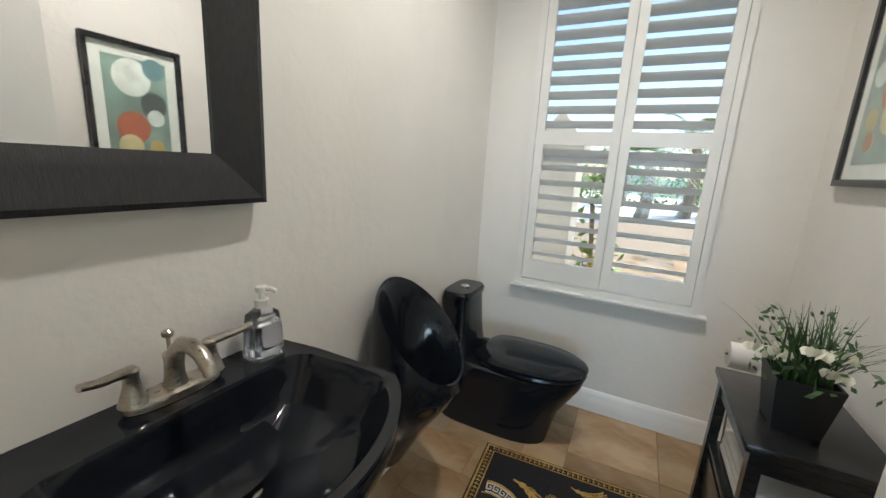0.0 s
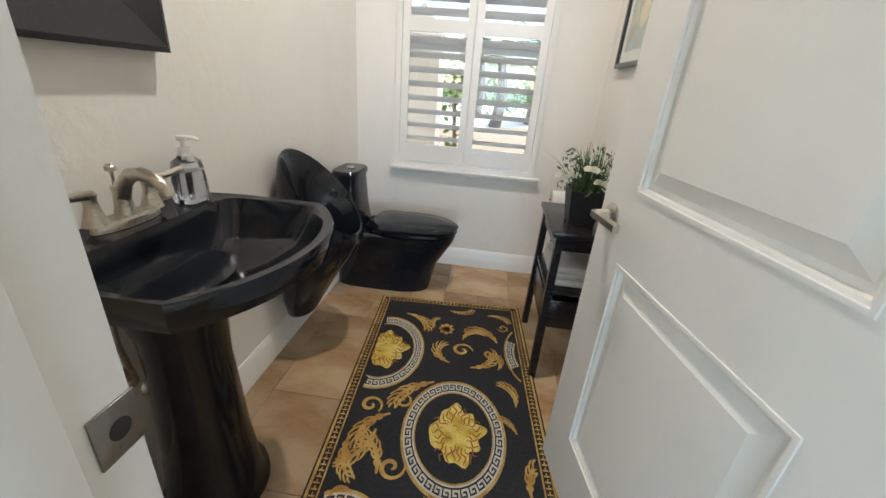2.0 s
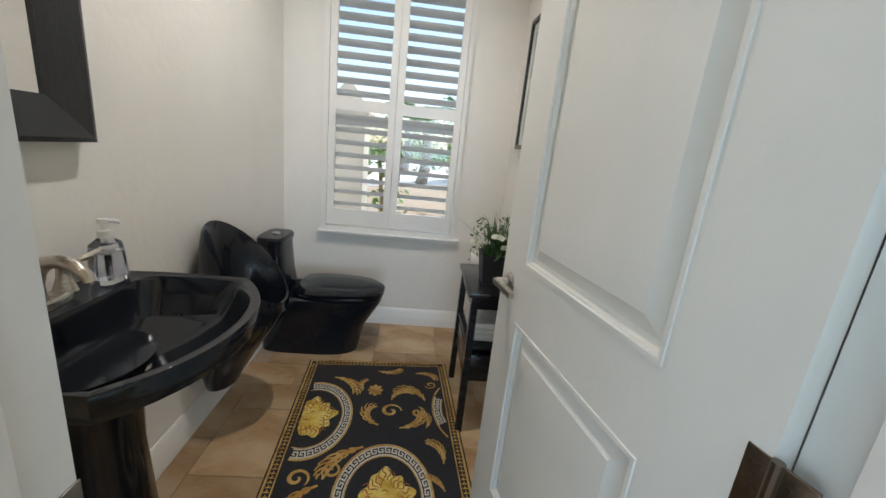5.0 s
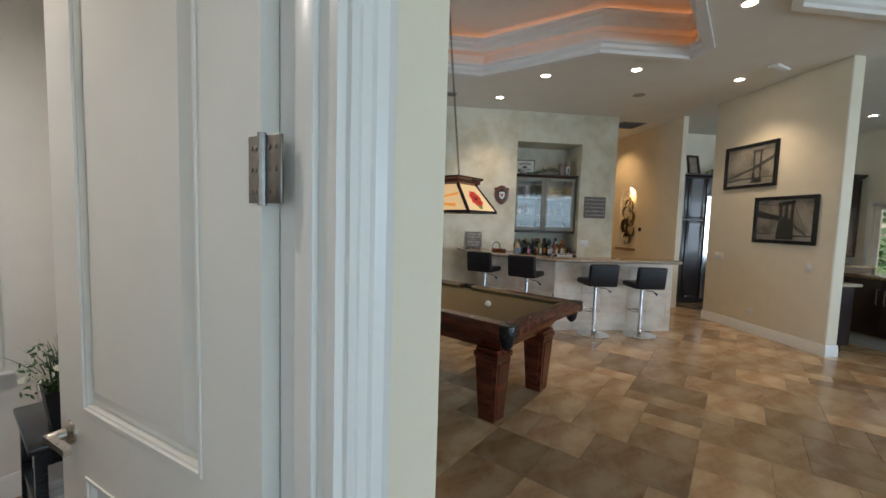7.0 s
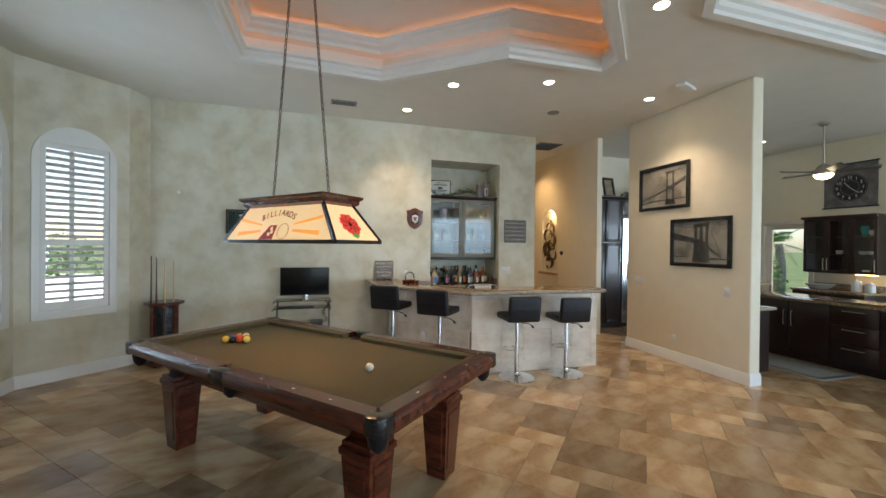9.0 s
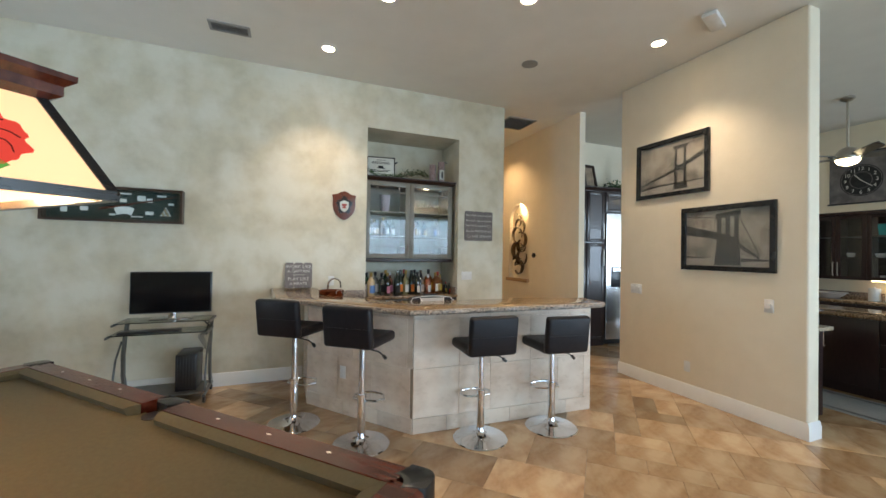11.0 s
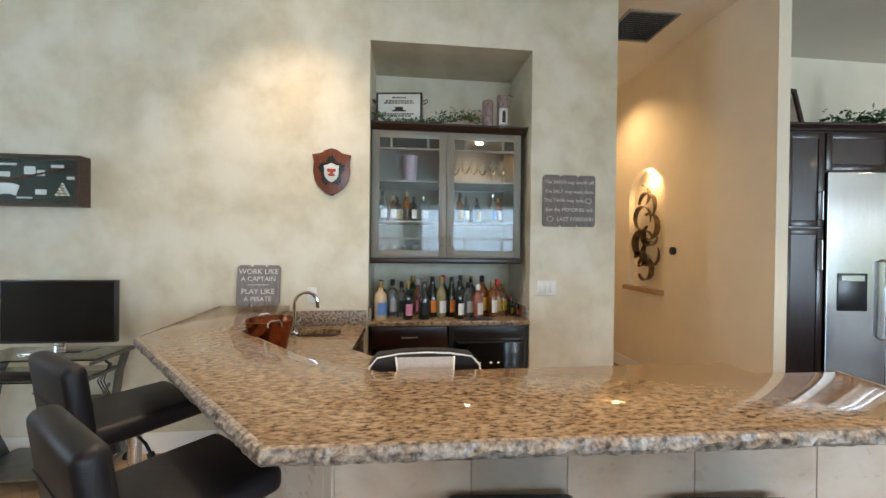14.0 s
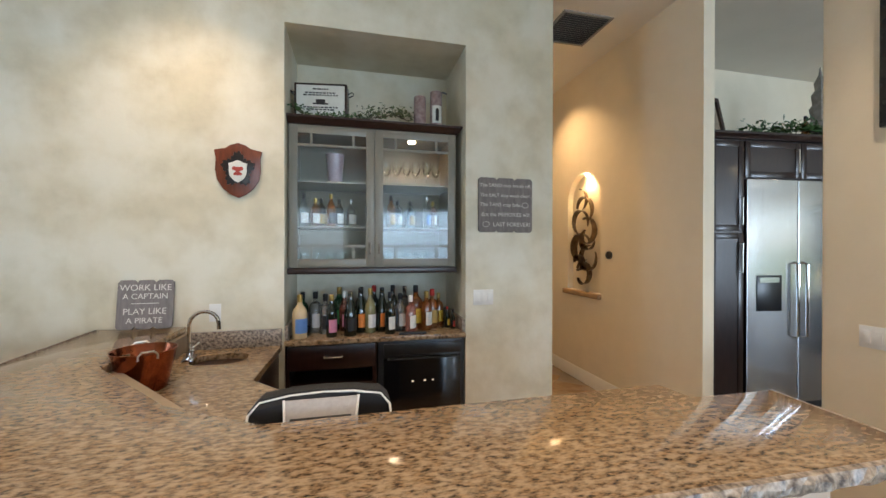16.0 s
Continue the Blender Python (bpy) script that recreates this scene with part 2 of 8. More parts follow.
M_MIRROR = mat("silvered_mirror", (0.92, 0.93, 0.93), (0.92, 0.93, 0.93), 3, 0.02, metal=1.0, rvar=0)
M_ORANGE = glow("cove_rope_light", (1.0, 0.33, 0.07), 1.5)
M_BULB = glow("lamp_bulb", (1.0, 0.78, 0.5), 30.0)
M_WHITEPL = mat("white_plastic", (0.8, 0.79, 0.76), None, 10, 0.35)


# ---- the bathroom's shell (its own axes: x from the basin wall to the door side, y to the window) ----
def wall(name, outline, holes, thick, m, material, label, base=0.0):
    return solid(name, sheet(B(), outline, holes, thick, "y", base), material, label, "wall", m, kind="structure", smooth=False)


def rect(x0, z0, x1, z1):
    return [(x0, z0), (x1, z0), (x1, z1), (x0, z1)]


def standing(x0, y0, x1, y1):
    """Pose of a wall whose front runs from (x0, y0) to (x1, y1); its thickness goes to the left of the way."""
    return pose(x0, y0, 0, 0, 0, math.degrees(math.atan2(y1 - y0, x1 - x0)))


BX0, BX1, BY0, BY1 = -0.11, 1.418, 0.09, 2.46
WIN_X0, WIN_X1, WIN_Z0, WIN_Z1, WIN_ARCH = 0.17, 1.07, 0.72, 2.32, 0.36
arch_hole = [(WIN_X0, WIN_Z0), (WIN_X1, WIN_Z0)] + arc((WIN_X0 + WIN_X1) / 2, WIN_Z1, (WIN_X1 - WIN_X0) / 2, 0, 180, 20, WIN_ARCH)
wall("wall_window", rect(-0.3, 0, 1.418, CEIL), [arch_hole], 0.2, BATH @ pose(0, BY1, 0), M_WHITEWALL, "off-white painted bathroom wall with arched window")
wall("wall_basin", rect(-0.2, 0, 2.9, CEIL), [], 0.15, BATH @ pose(BX0, -0.06, 0, 0, 0, 90), M_WHITEWALL, "off-white painted bathroom wall behind basin")
DOOR_X0, DOOR_X1, DOOR_H = 0.451, 1.302, 2.44
wall("wall_door", [(-0.11, 0), (DOOR_X0, 0), (DOOR_X0, DOOR_H), (DOOR_X1, DOOR_H), (DOOR_X1, 0), (1.55, 0), (1.55, CEIL), (-0.11, CEIL)], [], 0.15,
     BATH @ pose(0, -0.06, 0), M_CREAM, "cream painted wall around bathroom doorway")
wall("wall_tv", rect(0, 0, 5.2, CEIL), [], 0.09, BATH @ pose(1.55, 0.09, 0, 0, 0, 90), M_PLASTER, "olive mottled plaster wall behind television")
wall("wall_bath_side", rect(0, 0, 2.57, CEIL), [], 0.042, BATH @ pose(1.46, 0.09, 0, 0, 0, 90), M_WHITEWALL, "off-white painted bathroom side wall")
wall("wall_entry", rect(-5.5, 0, -0.11, CEIL), [], 0.15, BATH @ pose(0, -0.06, 0), M_CREAM, "plain cream painted wall")
bm = B()
box(bm, -0.26, 0.0, 2.95, 1.45, 2.66, 3.10)
solid("ceiling_bathroom", bm, M_CEIL, "flat painted bathroom ceiling", "ceiling", BATH, kind="structure", smooth=False)
bb = [(0, 0.0), (0.018, 0.0), (0.018, 0.085), (0.012, 0.10), (0.012, 0.115), (0.004, 0.13), (0, 0.13)]
solid("baseboard", sweep_profile(B(), [(BX1, 0.1), (BX1, BY1), (BX0, BY1), (BX0, 0.1)], bb), M_TRIM, "white moulded baseboard along bathroom walls", "baseboard", BATH, kind="structure")

# ---- the great room's shell ----
BW = 7.45
N0, N1, NZ = 3.28, 4.56, 3.10
wall("wall_bar", [(-0.85, 0), (N0, 0), (N0, NZ), (N1, NZ), (N1, 0), (5.28, 0), (5.28, CEIL), (-0.85, CEIL)], [], 0.62, pose(0, BW, 0), M_PLASTER, "olive beige mottled plaster wall with bar recess")
wall("wall_recess", rect(N0 - 0.1, 0, N1 + 0.1, NZ + 0.1), [], 0.1, pose(0, BW + 0.622, 0), M_PLASTER, "plaster back of bar recess")
P0, P1, P2, P3 = (-1.68, 3.75), (-1.68, 6.42), (-0.92, 7.14), (-0.80, 7.45)


def arch_opening(x0, x1, z0, z1, rise):
    return [(x0, z0), (x1, z0)] + arc((x0 + x1) / 2, z1, (x1 - x0) / 2, 0, 180, 20, rise)


L12 = math.dist(P1, P2)
wall("wall_bay_east", rect(0, 0, L12, CEIL), [arch_opening(0.2, L12 - 0.14, 0.76, 2.62, 0.18)], 0.2, standing(*P1, *P2), M_PLASTER, "olive mottled plaster bay wall with arched window")
L01 = math.dist(P0, P1)
wall("wall_bay", rect(0, 0, L01, CEIL), [arch_opening(L01 - 1.55, L01 - 0.17, 0.76, 2.5, 0.66)], 0.2, standing(*P0, *P1), M_PLASTER, "olive mottled plaster bay wall with large arched window")
wall("wall_corner", rect(0, 0, math.dist(P2, P3) + 0.1, CEIL), [], 0.15, standing(*P2, *P3), M_PLASTER, "olive mottled plaster corner wall")
# the wall with pictures, the hall and the kitchen
PX = 6.38
bm = B()
box(bm, PX, 4.38, 0, PX + 0.17, 6.34, CEIL, 0.02, 3)
solid("wall_pictures", bm, M_CREAM, "cream painted partition wall with rounded corners", "wall", kind="structure")
HALL_ARCH = arch_opening(1.27, 1.92, 1.07, 2.14, 0.32)
wall("wall_hall", rect(0, 0, 4.4, CEIL), [], 0.03, Matrix(((0, 1, 0, PX + 0.075), (1, 0, 0, 7.11), (0, 0, 1, 0), (0, 0, 0, 1))), M_CREAM, "cream back of hall recess wall")
wall("wall_hall_front", rect(0, 0, 4.4, CEIL), [HALL_ARCH], 0.075, Matrix(((0, 1, 0, PX), (1, 0, 0, 7.11), (0, 0, 1, 0), (0, 0, 0, 1))), M_CREAM, "cream hall wall with arched niche")
wall("wall_hall_left", rect(0, 0, 3.4, CEIL), [], 0.12, Matrix(((0, -1, 0, 5.28), (1, 0, 0, BW + 0.62), (0, 0, 1, 0), (0, 0, 0, 1))), M_CREAM, "cream painted hall wall")
wall("wall_hall_end", rect(5.1, 0, 6.6, CEIL), [], 0.12, pose(0, 11.3, 0), M_CREAM, "cream painted wall at end of hall")
wall("wall_kitchen", rect(6.55, 0, 9.8, CEIL), [], 0.2, pose(0, 8.3, 0), M_CREAM, "cream painted wall behind refrigerator")
KX = 10.75
wall("wall_kitchen_far", [(5.15, 0), (6.25, 0), (6.25, 2.14), (7.12, 2.14), (7.12, 0), (7.74, 0), (7.74, CEIL), (5.15, CEIL)], [], 0.2, Matrix(((0, 1, 0, KX), (1, 0, 0, 0), (0, 0, 1, 0), (0, 0, 0, 1))), M_CREAM, "cream painted kitchen wall with glazed door")
wall("wall_kitchen_corner", rect(9.78, 0, KX - 0.002, CEIL), [], 0.14, pose(0, 7.6, 0), M_CREAM, "cream painted kitchen corner wall")
wall("wall_terrace", rect(KX + 0.002, 0, 17.2, CEIL), [], 0.2, pose(0, 4.95, 0), M_CREAM, "cream painted wall beside terrace")
wall("wall_east", [(-5.2, 0), (-5.0, 0), (-5.0, 3.0), (4.6, 3.0), (4.6, 0), (5.15, 0), (5.15, CEIL), (-5.2, CEIL)], [], 0.2, Matrix(((0, 1, 0, 17.2), (1, 0, 0, 0), (0, 0, 1, 0), (0, 0, 0, 1))), M_CREAM, "cream painted far wall")
# The first and last openings are added to hold the fill lamps.
wall("wall_garden", [(-4.5, 0), (-2.4, 0), (-2.4, 3.1), (3.6, 3.1), (3.6, 0), (4.2, 0), (4.2, 3.2), (10.6, 3.2), (10.6, 0), (12.0, 0), (12.0, 3.0), (16.0, 3.0), (16.0, 0), (17.4, 0), (17.4, CEIL), (-4.5, CEIL)], [], 0.2, pose(0, -5.2, 0), M_CREAM, "cream painted wall with wide glazed opening and two added ones")
wall("wall_west", rect(0, 0, 3.2, CEIL), [], 0.2, standing(-3.94, -5.2, -3.94, -2.0), M_CREAM, "plain cream painted wall")

# ceiling with its two trays
TRAY = [(0.62, 5.78), (0.62, 2.35), (2.45, 2.35), (4.62, 4.50), (4.62, 4.82), (3.44, 4.86), (2.22, 5.86)]
TRAY2 = [(4.70, 3.62), (3.30, 2.22), (3.30, -0.6), (7.2, -0.6), (7.2, 3.62)]
bm = B()
sheet(bm, [(-4.4, -5.4), (17.4, -5.4), (17.4, 5.2), (10.98, 5.2), (10.98, 11.5), (-2.2, 11.5), (-2.2, 3.0), (-4.4, 1.0)], [TRAY, TRAY2], 0.12, "z", CEIL)
solid("ceiling", bm, M_CEIL, "painted ceiling with two recessed trays", "ceiling", kind="structure", smooth=False)


def tray(poly, name):
    n = len(poly)
    area = sum(poly[i][0] * poly[(i + 1) % n][1] - poly[(i + 1) % n][0] * poly[i][1] for i in range(n))
    if area < 0:
        poly = poly[::-1]
    w = B()
    sweep_profile(w, poly, [(-0.02, CEIL + 0.12), (-0.02, CEIL + 0.50), (-0.10, CEIL + 0.50), (-0.10, CEIL + 0.12)], True)
    prism(w, poly, CEIL + 0.485, CEIL + 0.54)
    solid("ceiling_" + name, w, M_CEIL, "recessed upper part of tray ceiling", "ceiling", kind="structure", smooth=False)
    t1 = B()
    sweep_profile(t1, poly, [(-0.03, CEIL - 0.035), (0.05, CEIL - 0.035), (0.055, CEIL + 0.0), (0.085, CEIL + 0.02), (0.09, CEIL + 0.06), (0.12, CEIL + 0.075), (0.12, CEIL + 0.11), (-0.03, CEIL + 0.11)], True)
    solid("trim", t1, M_TRIM, "white crown moulding around ceiling tray", "crown moulding", kind="structure")
    t2 = B()
    sweep_profile(t2, poly, [(-0.02, CEIL + 0.26), (0.10, CEIL + 0.26), (0.11, CEIL + 0.30), (0.15, CEIL + 0.33), (0.155, CEIL + 0.36), (0.19, CEIL + 0.38), (0.19, CEIL + 0.41), (-0.02, CEIL + 0.41)], True)
    solid("trim", t2, M_TRIM, "white upper crown moulding inside ceiling tray", "crown moulding", kind="structure")
    for o, z in ((0.012, CEIL + 0.111), (0.06, CEIL + 0.411)):
        r = B()
        sweep_profile(r, poly, [(o, z), (o + 0.014, z), (o + 0.014, z + 0.014), (o, z + 0.014)], True)
        solid("rope_light", r, M_ORANGE, "glowing orange rope light in ceiling cove", "light", smooth=False)


tray(TRAY, "tray_1")
tray(TRAY2, "tray_2")
# baseboards
bbr = [(0, 0.0), (0.018, 0.0), (0.018, 0.10), (0.012, 0.115), (0.012, 0.13), (0.004, 0.145), (0, 0.145)]


def baseboard(path, label):
    solid("baseboard", sweep_profile(B(), path, bbr), M_TRIM, label, "baseboard", kind="structure")


baseboard([(2.55, BW), (-0.80, BW), P2, P1, P0, (-0.2, 2.3)], "white moulded baseboard under plaster walls")
baseboard([(PX + 0.17, 4.38), (PX, 4.38), (PX, 6.34)], "white moulded baseboard under picture wall")
baseboard([(PX, 7.11), (PX, 11.3)], "white moulded baseboard along hall")
# floor bed under the tiles
bm = B()
box(bm, -9, -5.3, -0.12, 17.3, 11.4, -0.006)
solid("floor", bm, M_GROUT, "travertine tiled floor with sandy grout", "floor", kind="structure", smooth=False)
# outdoor ground
M_LAWN = mat("lawn", (0.06, 0.11, 0.03), (0.09, 0.14, 0.04), 3, 0.9, bump=0.02, bscale=50, c3=(0.12, 0.15, 0.05), big=0.4)
bm = B()
box(bm, -400, -400, -0.6, 400, 400, -0.3)
solid("ground", bm, M_LAWN, "sunlit green lawn reaching to horizon", "ground", kind="structure", smooth=False)


# ---- shuttered windows ----
def slat_mesh():
    bm = B()
    ring = [(math.cos(a) * 0.034, math.sin(a) * 0.0055) for a in [2 * math.pi * i / 10 for i in range(10)]]
    loft(bm, [[(x, y, z) for y, z in ring] for x in (-0.5, 0.5)])
    return as_mesh("slat", bm, M_SLAT)


SLAT = slat_mesh()
M_PANE = M_WINPANE


def shutter_window(name, m, outer, inner, leaves, bands, top, label, pitch=0.074, tilt=-30, y0=0.0):
    """outer, inner: outlines of the fixed frame; leaves: x ranges; bands: z ranges of slats; top(x): upper limit of the slats."""
    w = thing(name, m, label, "window", kind="structure")
    part("frame", sheet(B(), outer, [inner], 0.05, "y", y0 - 0.03), M_TRIM, w, "white painted shutter frame", smooth=False)
    for x0, x1 in leaves:
        holes = []
        for z0, z1 in bands:
            pts = [(x0 + 0.045, z0), (x1 - 0.045, z0)]
            for i in range(9):
                x = x1 - 0.045 - (x1 - x0 - 0.09) * i / 8
                pts.append((x, min(z1, top(x) - 0.045)))
            holes.append(pts)
        lo = bands[0][0] - 0.11
        out = [(x0, lo), (x1, lo)] + [(x1 - (x1 - x0) * i / 10, min(bands[-1][1] + 0.06, top(x1 - (x1 - x0) * i / 10))) for i in range(11)]
        leaf = part("shutter_leaf", sheet(B(), out, holes, 0.03, "y", y0 - 0.015), M_TRIM, w, smooth=False)
        for z0, z1 in bands:
            n = int((z1 - z0) / pitch)
            for i in range(n):
                z = z0 + (i + 0.5) * (z1 - z0) / n
                a, b = x0 + 0.045, x1 - 0.045
                while b - a > 0.05 and top(a) - 0.05 < z:
                    a += 0.01
                while b - a > 0.05 and top(b) - 0.05 < z:
                    b -= 0.01
                if b - a < 0.06:
                    continue
                s = new("slat", SLAT)
                s.parent = leaf
                s.matrix_basis = pose((a + b) / 2, y0, z, tilt) @ Matrix.Diagonal((b - a, 1, 1, 1))
    gx0, gx1 = min(p[0] for p in inner), max(p[0] for p in inner)
    gz0, gz1 = min(p[1] for p in inner), max(p[1] for p in inner)
    bm = B()
    box(bm, gx0 - 0.02, y0 + 0.13, gz0 - 0.02, gx1 + 0.02, y0 + 0.136, gz1 + 0.02)
    g = part("pane", bm, M_PANE, w, "clear window glass", smooth=False)
    g.visible_shadow = False
    bm = B()
    for x in ((gx0 + gx1) / 2,):
        box(bm, x - 0.02, y0 + 0.115, gz0, x + 0.02, y0 + 0.15, gz1)
    box(bm, gx0, y0 + 0.115, (gz0 + gz1) / 2 - 0.28, gx1, y0 + 0.15, (gz0 + gz1) / 2 - 0.24)
    part("glazing_bar", bm, M_TRIM, w, smooth=False)
    return w


def arch_top(x0, x1, z, rise):
    c, r = (x0 + x1) / 2, (x1 - x0) / 2
    return lambda x: z + rise * math.sqrt(max(0.0, 1 - ((x - c) / r) ** 2))


bw = shutter_window("window_1", BATH @ pose(0, BY1, 0), arch_opening(WIN_X0 - 0.02, WIN_X1 + 0.02, WIN_Z0 - 0.02, WIN_Z1, WIN_ARCH + 0.03),
                    arch_opening(WIN_X0 + 0.012, WIN_X1 - 0.012, WIN_Z0 + 0.012, WIN_Z1, WIN_ARCH - 0.01),
                    [(WIN_X0 + 0.014, 0.618), (0.622, WIN_X1 - 0.014)], [(0.85, 1.51), (1.58, 2.7)], arch_top(WIN_X0 + 0.012, WIN_X1 - 0.012, WIN_Z1, WIN_ARCH - 0.01),
                    "arched bathroom window with white plantation shutters")
bm = B()
box(bm, 0.13, -0.05, 0.682, 1.13, 0.0, 0.700, 0.005)
box(bm, 0.15, -0.02, 0.664, 1.11, 0.0, 0.682, 0.004)
part("sill", bm, M_TRIM, bw)

mb = standing(*P1, *P2)
shutter_window("window_2", mb, arch_opening(0.13, 0.905, 0.73, 2.58, 0.40), rect(0.20, 0.82, 0.83, 2.76), [(0.205, 0.825)], [(0.92, 1.58), (1.65, 2.70)], lambda x: 2.76,
               "tall arched bay window with white shutters")
mc = standing(*P0, *P1)
shutter_window("window_3", mc, arch_opening(L01 - 1.62, L01 - 0.1, 0.70, 2.55, 0.78), arch_opening(L01 - 1.52, L01 - 0.20, 0.80, 2.55, 0.66),
               [(L01 - 1.515, L01 - 0.864), (L01 - 0.856, L01 - 0.205)], [(0.92, 1.58), (1.65, 3.2)], arch_top(L01 - 1.52, L01 - 0.20, 2.55, 0.66),
               "large arched bay window with white shutters")

# ---- bathroom doorway ----
M_HINGE = mat("worn_nickel", (0.30, 0.28, 0.26), (0.24, 0.22, 0.20), 40, 0.38, metal=1.0)
cas = [(-0.045, 0.0), (-0.045, 0.012), (-0.036, 0.018), (-0.024, 0.012), (-0.012, 0.020), (0.004, 0.014), (0.022, 0.022), (0.045, 0.016), (0.05, 0.0)]


def casing(x, y, side, flip):
    bm = B()
    loft(bm, [[(x + side * a, y + flip * b, z) for a, b in cas] for z in (0.0, DOOR_H + 0.06)])
    bmesh.ops.recalc_face_normals(bm, faces=bm.faces)
    return bm


dw = thing("door_1", BATH, "white panelled door frame of bathroom with moulded casing", "door frame", kind="structure")
part("casing", casing(DOOR_X1 + 0.045, -0.06, 1, -1), M_TRIM, dw)
part("casing", casing(DOOR_X0 - 0.045, -0.06, -1, -1), M_TRIM, dw)
part("casing", casing(DOOR_X0 - 0.045, 0.09, -1, 1), M_TRIM, dw)
bm = B()
box(bm, DOOR_X0 - 0.1, -0.08, DOOR_H, DOOR_X1 + 0.1, -0.06, DOOR_H + 0.1, 0.006)
part("casing", bm, M_TRIM, dw)
bm = B()
box(bm, DOOR_X0, -0.062, 0, DOOR_X0 + 0.018, 0.092, DOOR_H)
box(bm, DOOR_X0 + 0.018, -0.02, 0, DOOR_X0 + 0.03, 0.03, DOOR_H, 0.003)
part("jamb", bm, M_TRIM, dw)
bm = B()
box(bm, DOOR_X1 - 0.018, -0.062, 0, DOOR_X1, 0.092, DOOR_H)
box(bm, DOOR_X1 - 0.03, -0.02, 0, DOOR_X1 - 0.018, 0.03, DOOR_H, 0.003)
part("jamb", bm, M_TRIM, dw)
bm = B()
box(bm, DOOR_X0 + 0.018, 0.048, 0.888, DOOR_X0 + 0.021, 0.094, 0.946, 0.0012)
for z in (0.897, 0.937):
    cyl(bm, (DOOR_X0 + 0.021, 0.070, z), (DOOR_X0 + 0.0222, 0.070, z), 0.004, seg=10)
plate = part("strike_plate", bm, M_HINGE, dw, "worn bronze strike plate")
# Black disc on the plate stands in for the shade inside the latch hole.
bm = B()
lathe(bm, [(0.011, 0.0), (0.011, 0.0008), (0.001, 0.0008)], 16, pose(DOOR_X0 + 0.021, 0.072, 0.917, 0, 90))
part("latch_hole", bm, M_BLACKPL, plate)

# the open door leaf: x along the leaf from its hinge, y is its thickness, seen side at +y
ang = 99.5
leafm = BATH @ pose(DOOR_X1 - 0.018, 0.09, 0, 0, 0, ang)
DL, DT = 0.855, 0.036
door = thing("door", leafm, "white two-panel bathroom door standing open", "door")
bm = B()
panels = [(0.182, 0.232, 0.708, 0.846), (0.182, 1.025, 0.708, 2.30)]
sheet(bm, rect(0.004, 0.01, DL, 2.42), [rect(*p) for p in panels], DT, "y", 0.0)
part("leaf", bm, M_DOOR, door, smooth=False)
for x0, z0, x1, z1 in panels:
    bm = B()
    for ya, yb, s in ((DT, DT - 0.012, 1), (0.0, 0.012, -1)):
        prof = [(0.0, ya - s * 0.001), (0.001, ya + s * 0.003), (0.009, ya + s * 0.003), (0.010, ya - s * 0.002), (0.016, ya - s * 0.003), (0.017, yb - s * 0.004), (0.030, yb - s * 0.004), (0.062, yb + s * 0.009), (0.064, yb + s * 0.010)]
        rings = [[(x0 + o, y, z0 + o), (x1 - o, y, z0 + o), (x1 - o, y, z1 - o), (x0 + o, y, z1 - o)] for o, y in prof]
        loft(bm, rings, False, True)
    bmesh.ops.recalc_face_normals(bm, faces=bm.faces)
    part("panel", bm, M_DOOR, door, smooth=False)
for y, s in ((DT, 1), (0.0, -1)):
    bm = B()
    lathe(bm, [(0.033, 0), (0.033, 0.005), (0.028, 0.010), (0.016, 0.013), (0.014, 0.045), (0.012, 0.05)], 20, pose(DL - 0.065, y, 0.945, -90 * s))
    yy = y + s * 0.045
    loft(bm, [[(DL - 0.065 + dx, yy + dy * s, 0.945 + dz) for dx, dy, dz in ((o + 0.0, -0.009, -0.010), (o, 0.007, -0.008), (o, 0.007, 0.008), (o, -0.009, 0.010))] for o in (0.015, -0.03, -0.075, -0.115)])
    bmesh.ops.recalc_face_normals(bm, faces=bm.faces)
    part("lever_handle", bm, M_NICKEL, door, "brushed nickel lever handle")
for z in (0.24, 0.96, 1.62, 2.22):
    bm = B()
    box(bm, -0.004, DT - 0.004, z - 0.055, 0.034, DT + 0.002, z + 0.055, 0.002)
    box(bm, -0.046, DT - 0.004, z - 0.055, -0.006, DT + 0.002, z + 0.055, 0.002)
    cyl(bm, (-0.004, DT + 0.004, z - 0.058), (-0.004, DT + 0.004, z + 0.058), 0.0075, seg=10)
    for dx in (0.014, 0.024, -0.02, -0.034):
        for dz in (-0.035, 0.0, 0.035):
            cyl(bm, (dx, DT + 0.001, z + dz), (dx, DT + 0.004, z + dz), 0.004, seg=8)
    part("hinge", bm, M_PEWTER if z != 1.62 else M_HINGE, door, "worn metal hinge with screws")

# ---- basin ----
basin = thing("pedestal_basin", BATH, "glossy black ceramic pedestal basin against wall", "basin")
outl = [(-0.108, 0.335), (0.05, 0.315)] + arc(0.09, 0.62, 0.332, -52, 52, 18, 0.385) + [(0.05, 0.925), (-0.108, 0.905)]
BC = Vector((0.13, 0.62))


def ray_poly(c, ang, poly):
    d = Vector((math.cos(ang), math.sin(ang)))
    best = None
    for i in range(len(poly)):
        p, q = Vector(poly[i]), Vector(poly[(i + 1) % len(poly)])
        e = q - p
        den = d.x * e.y - d.y * e.x
        if abs(den) < 1e-9:
            continue
        w = p - c
        t = (w.x * e.y - w.y * e.x) / den
        u = (w.x * d.y - w.y * d.x) / den
        if t > 0 and -1e-6 <= u <= 1 + 1e-6 and (best is None or t < best):
            best = t
    return c + d * (best or 0.3)


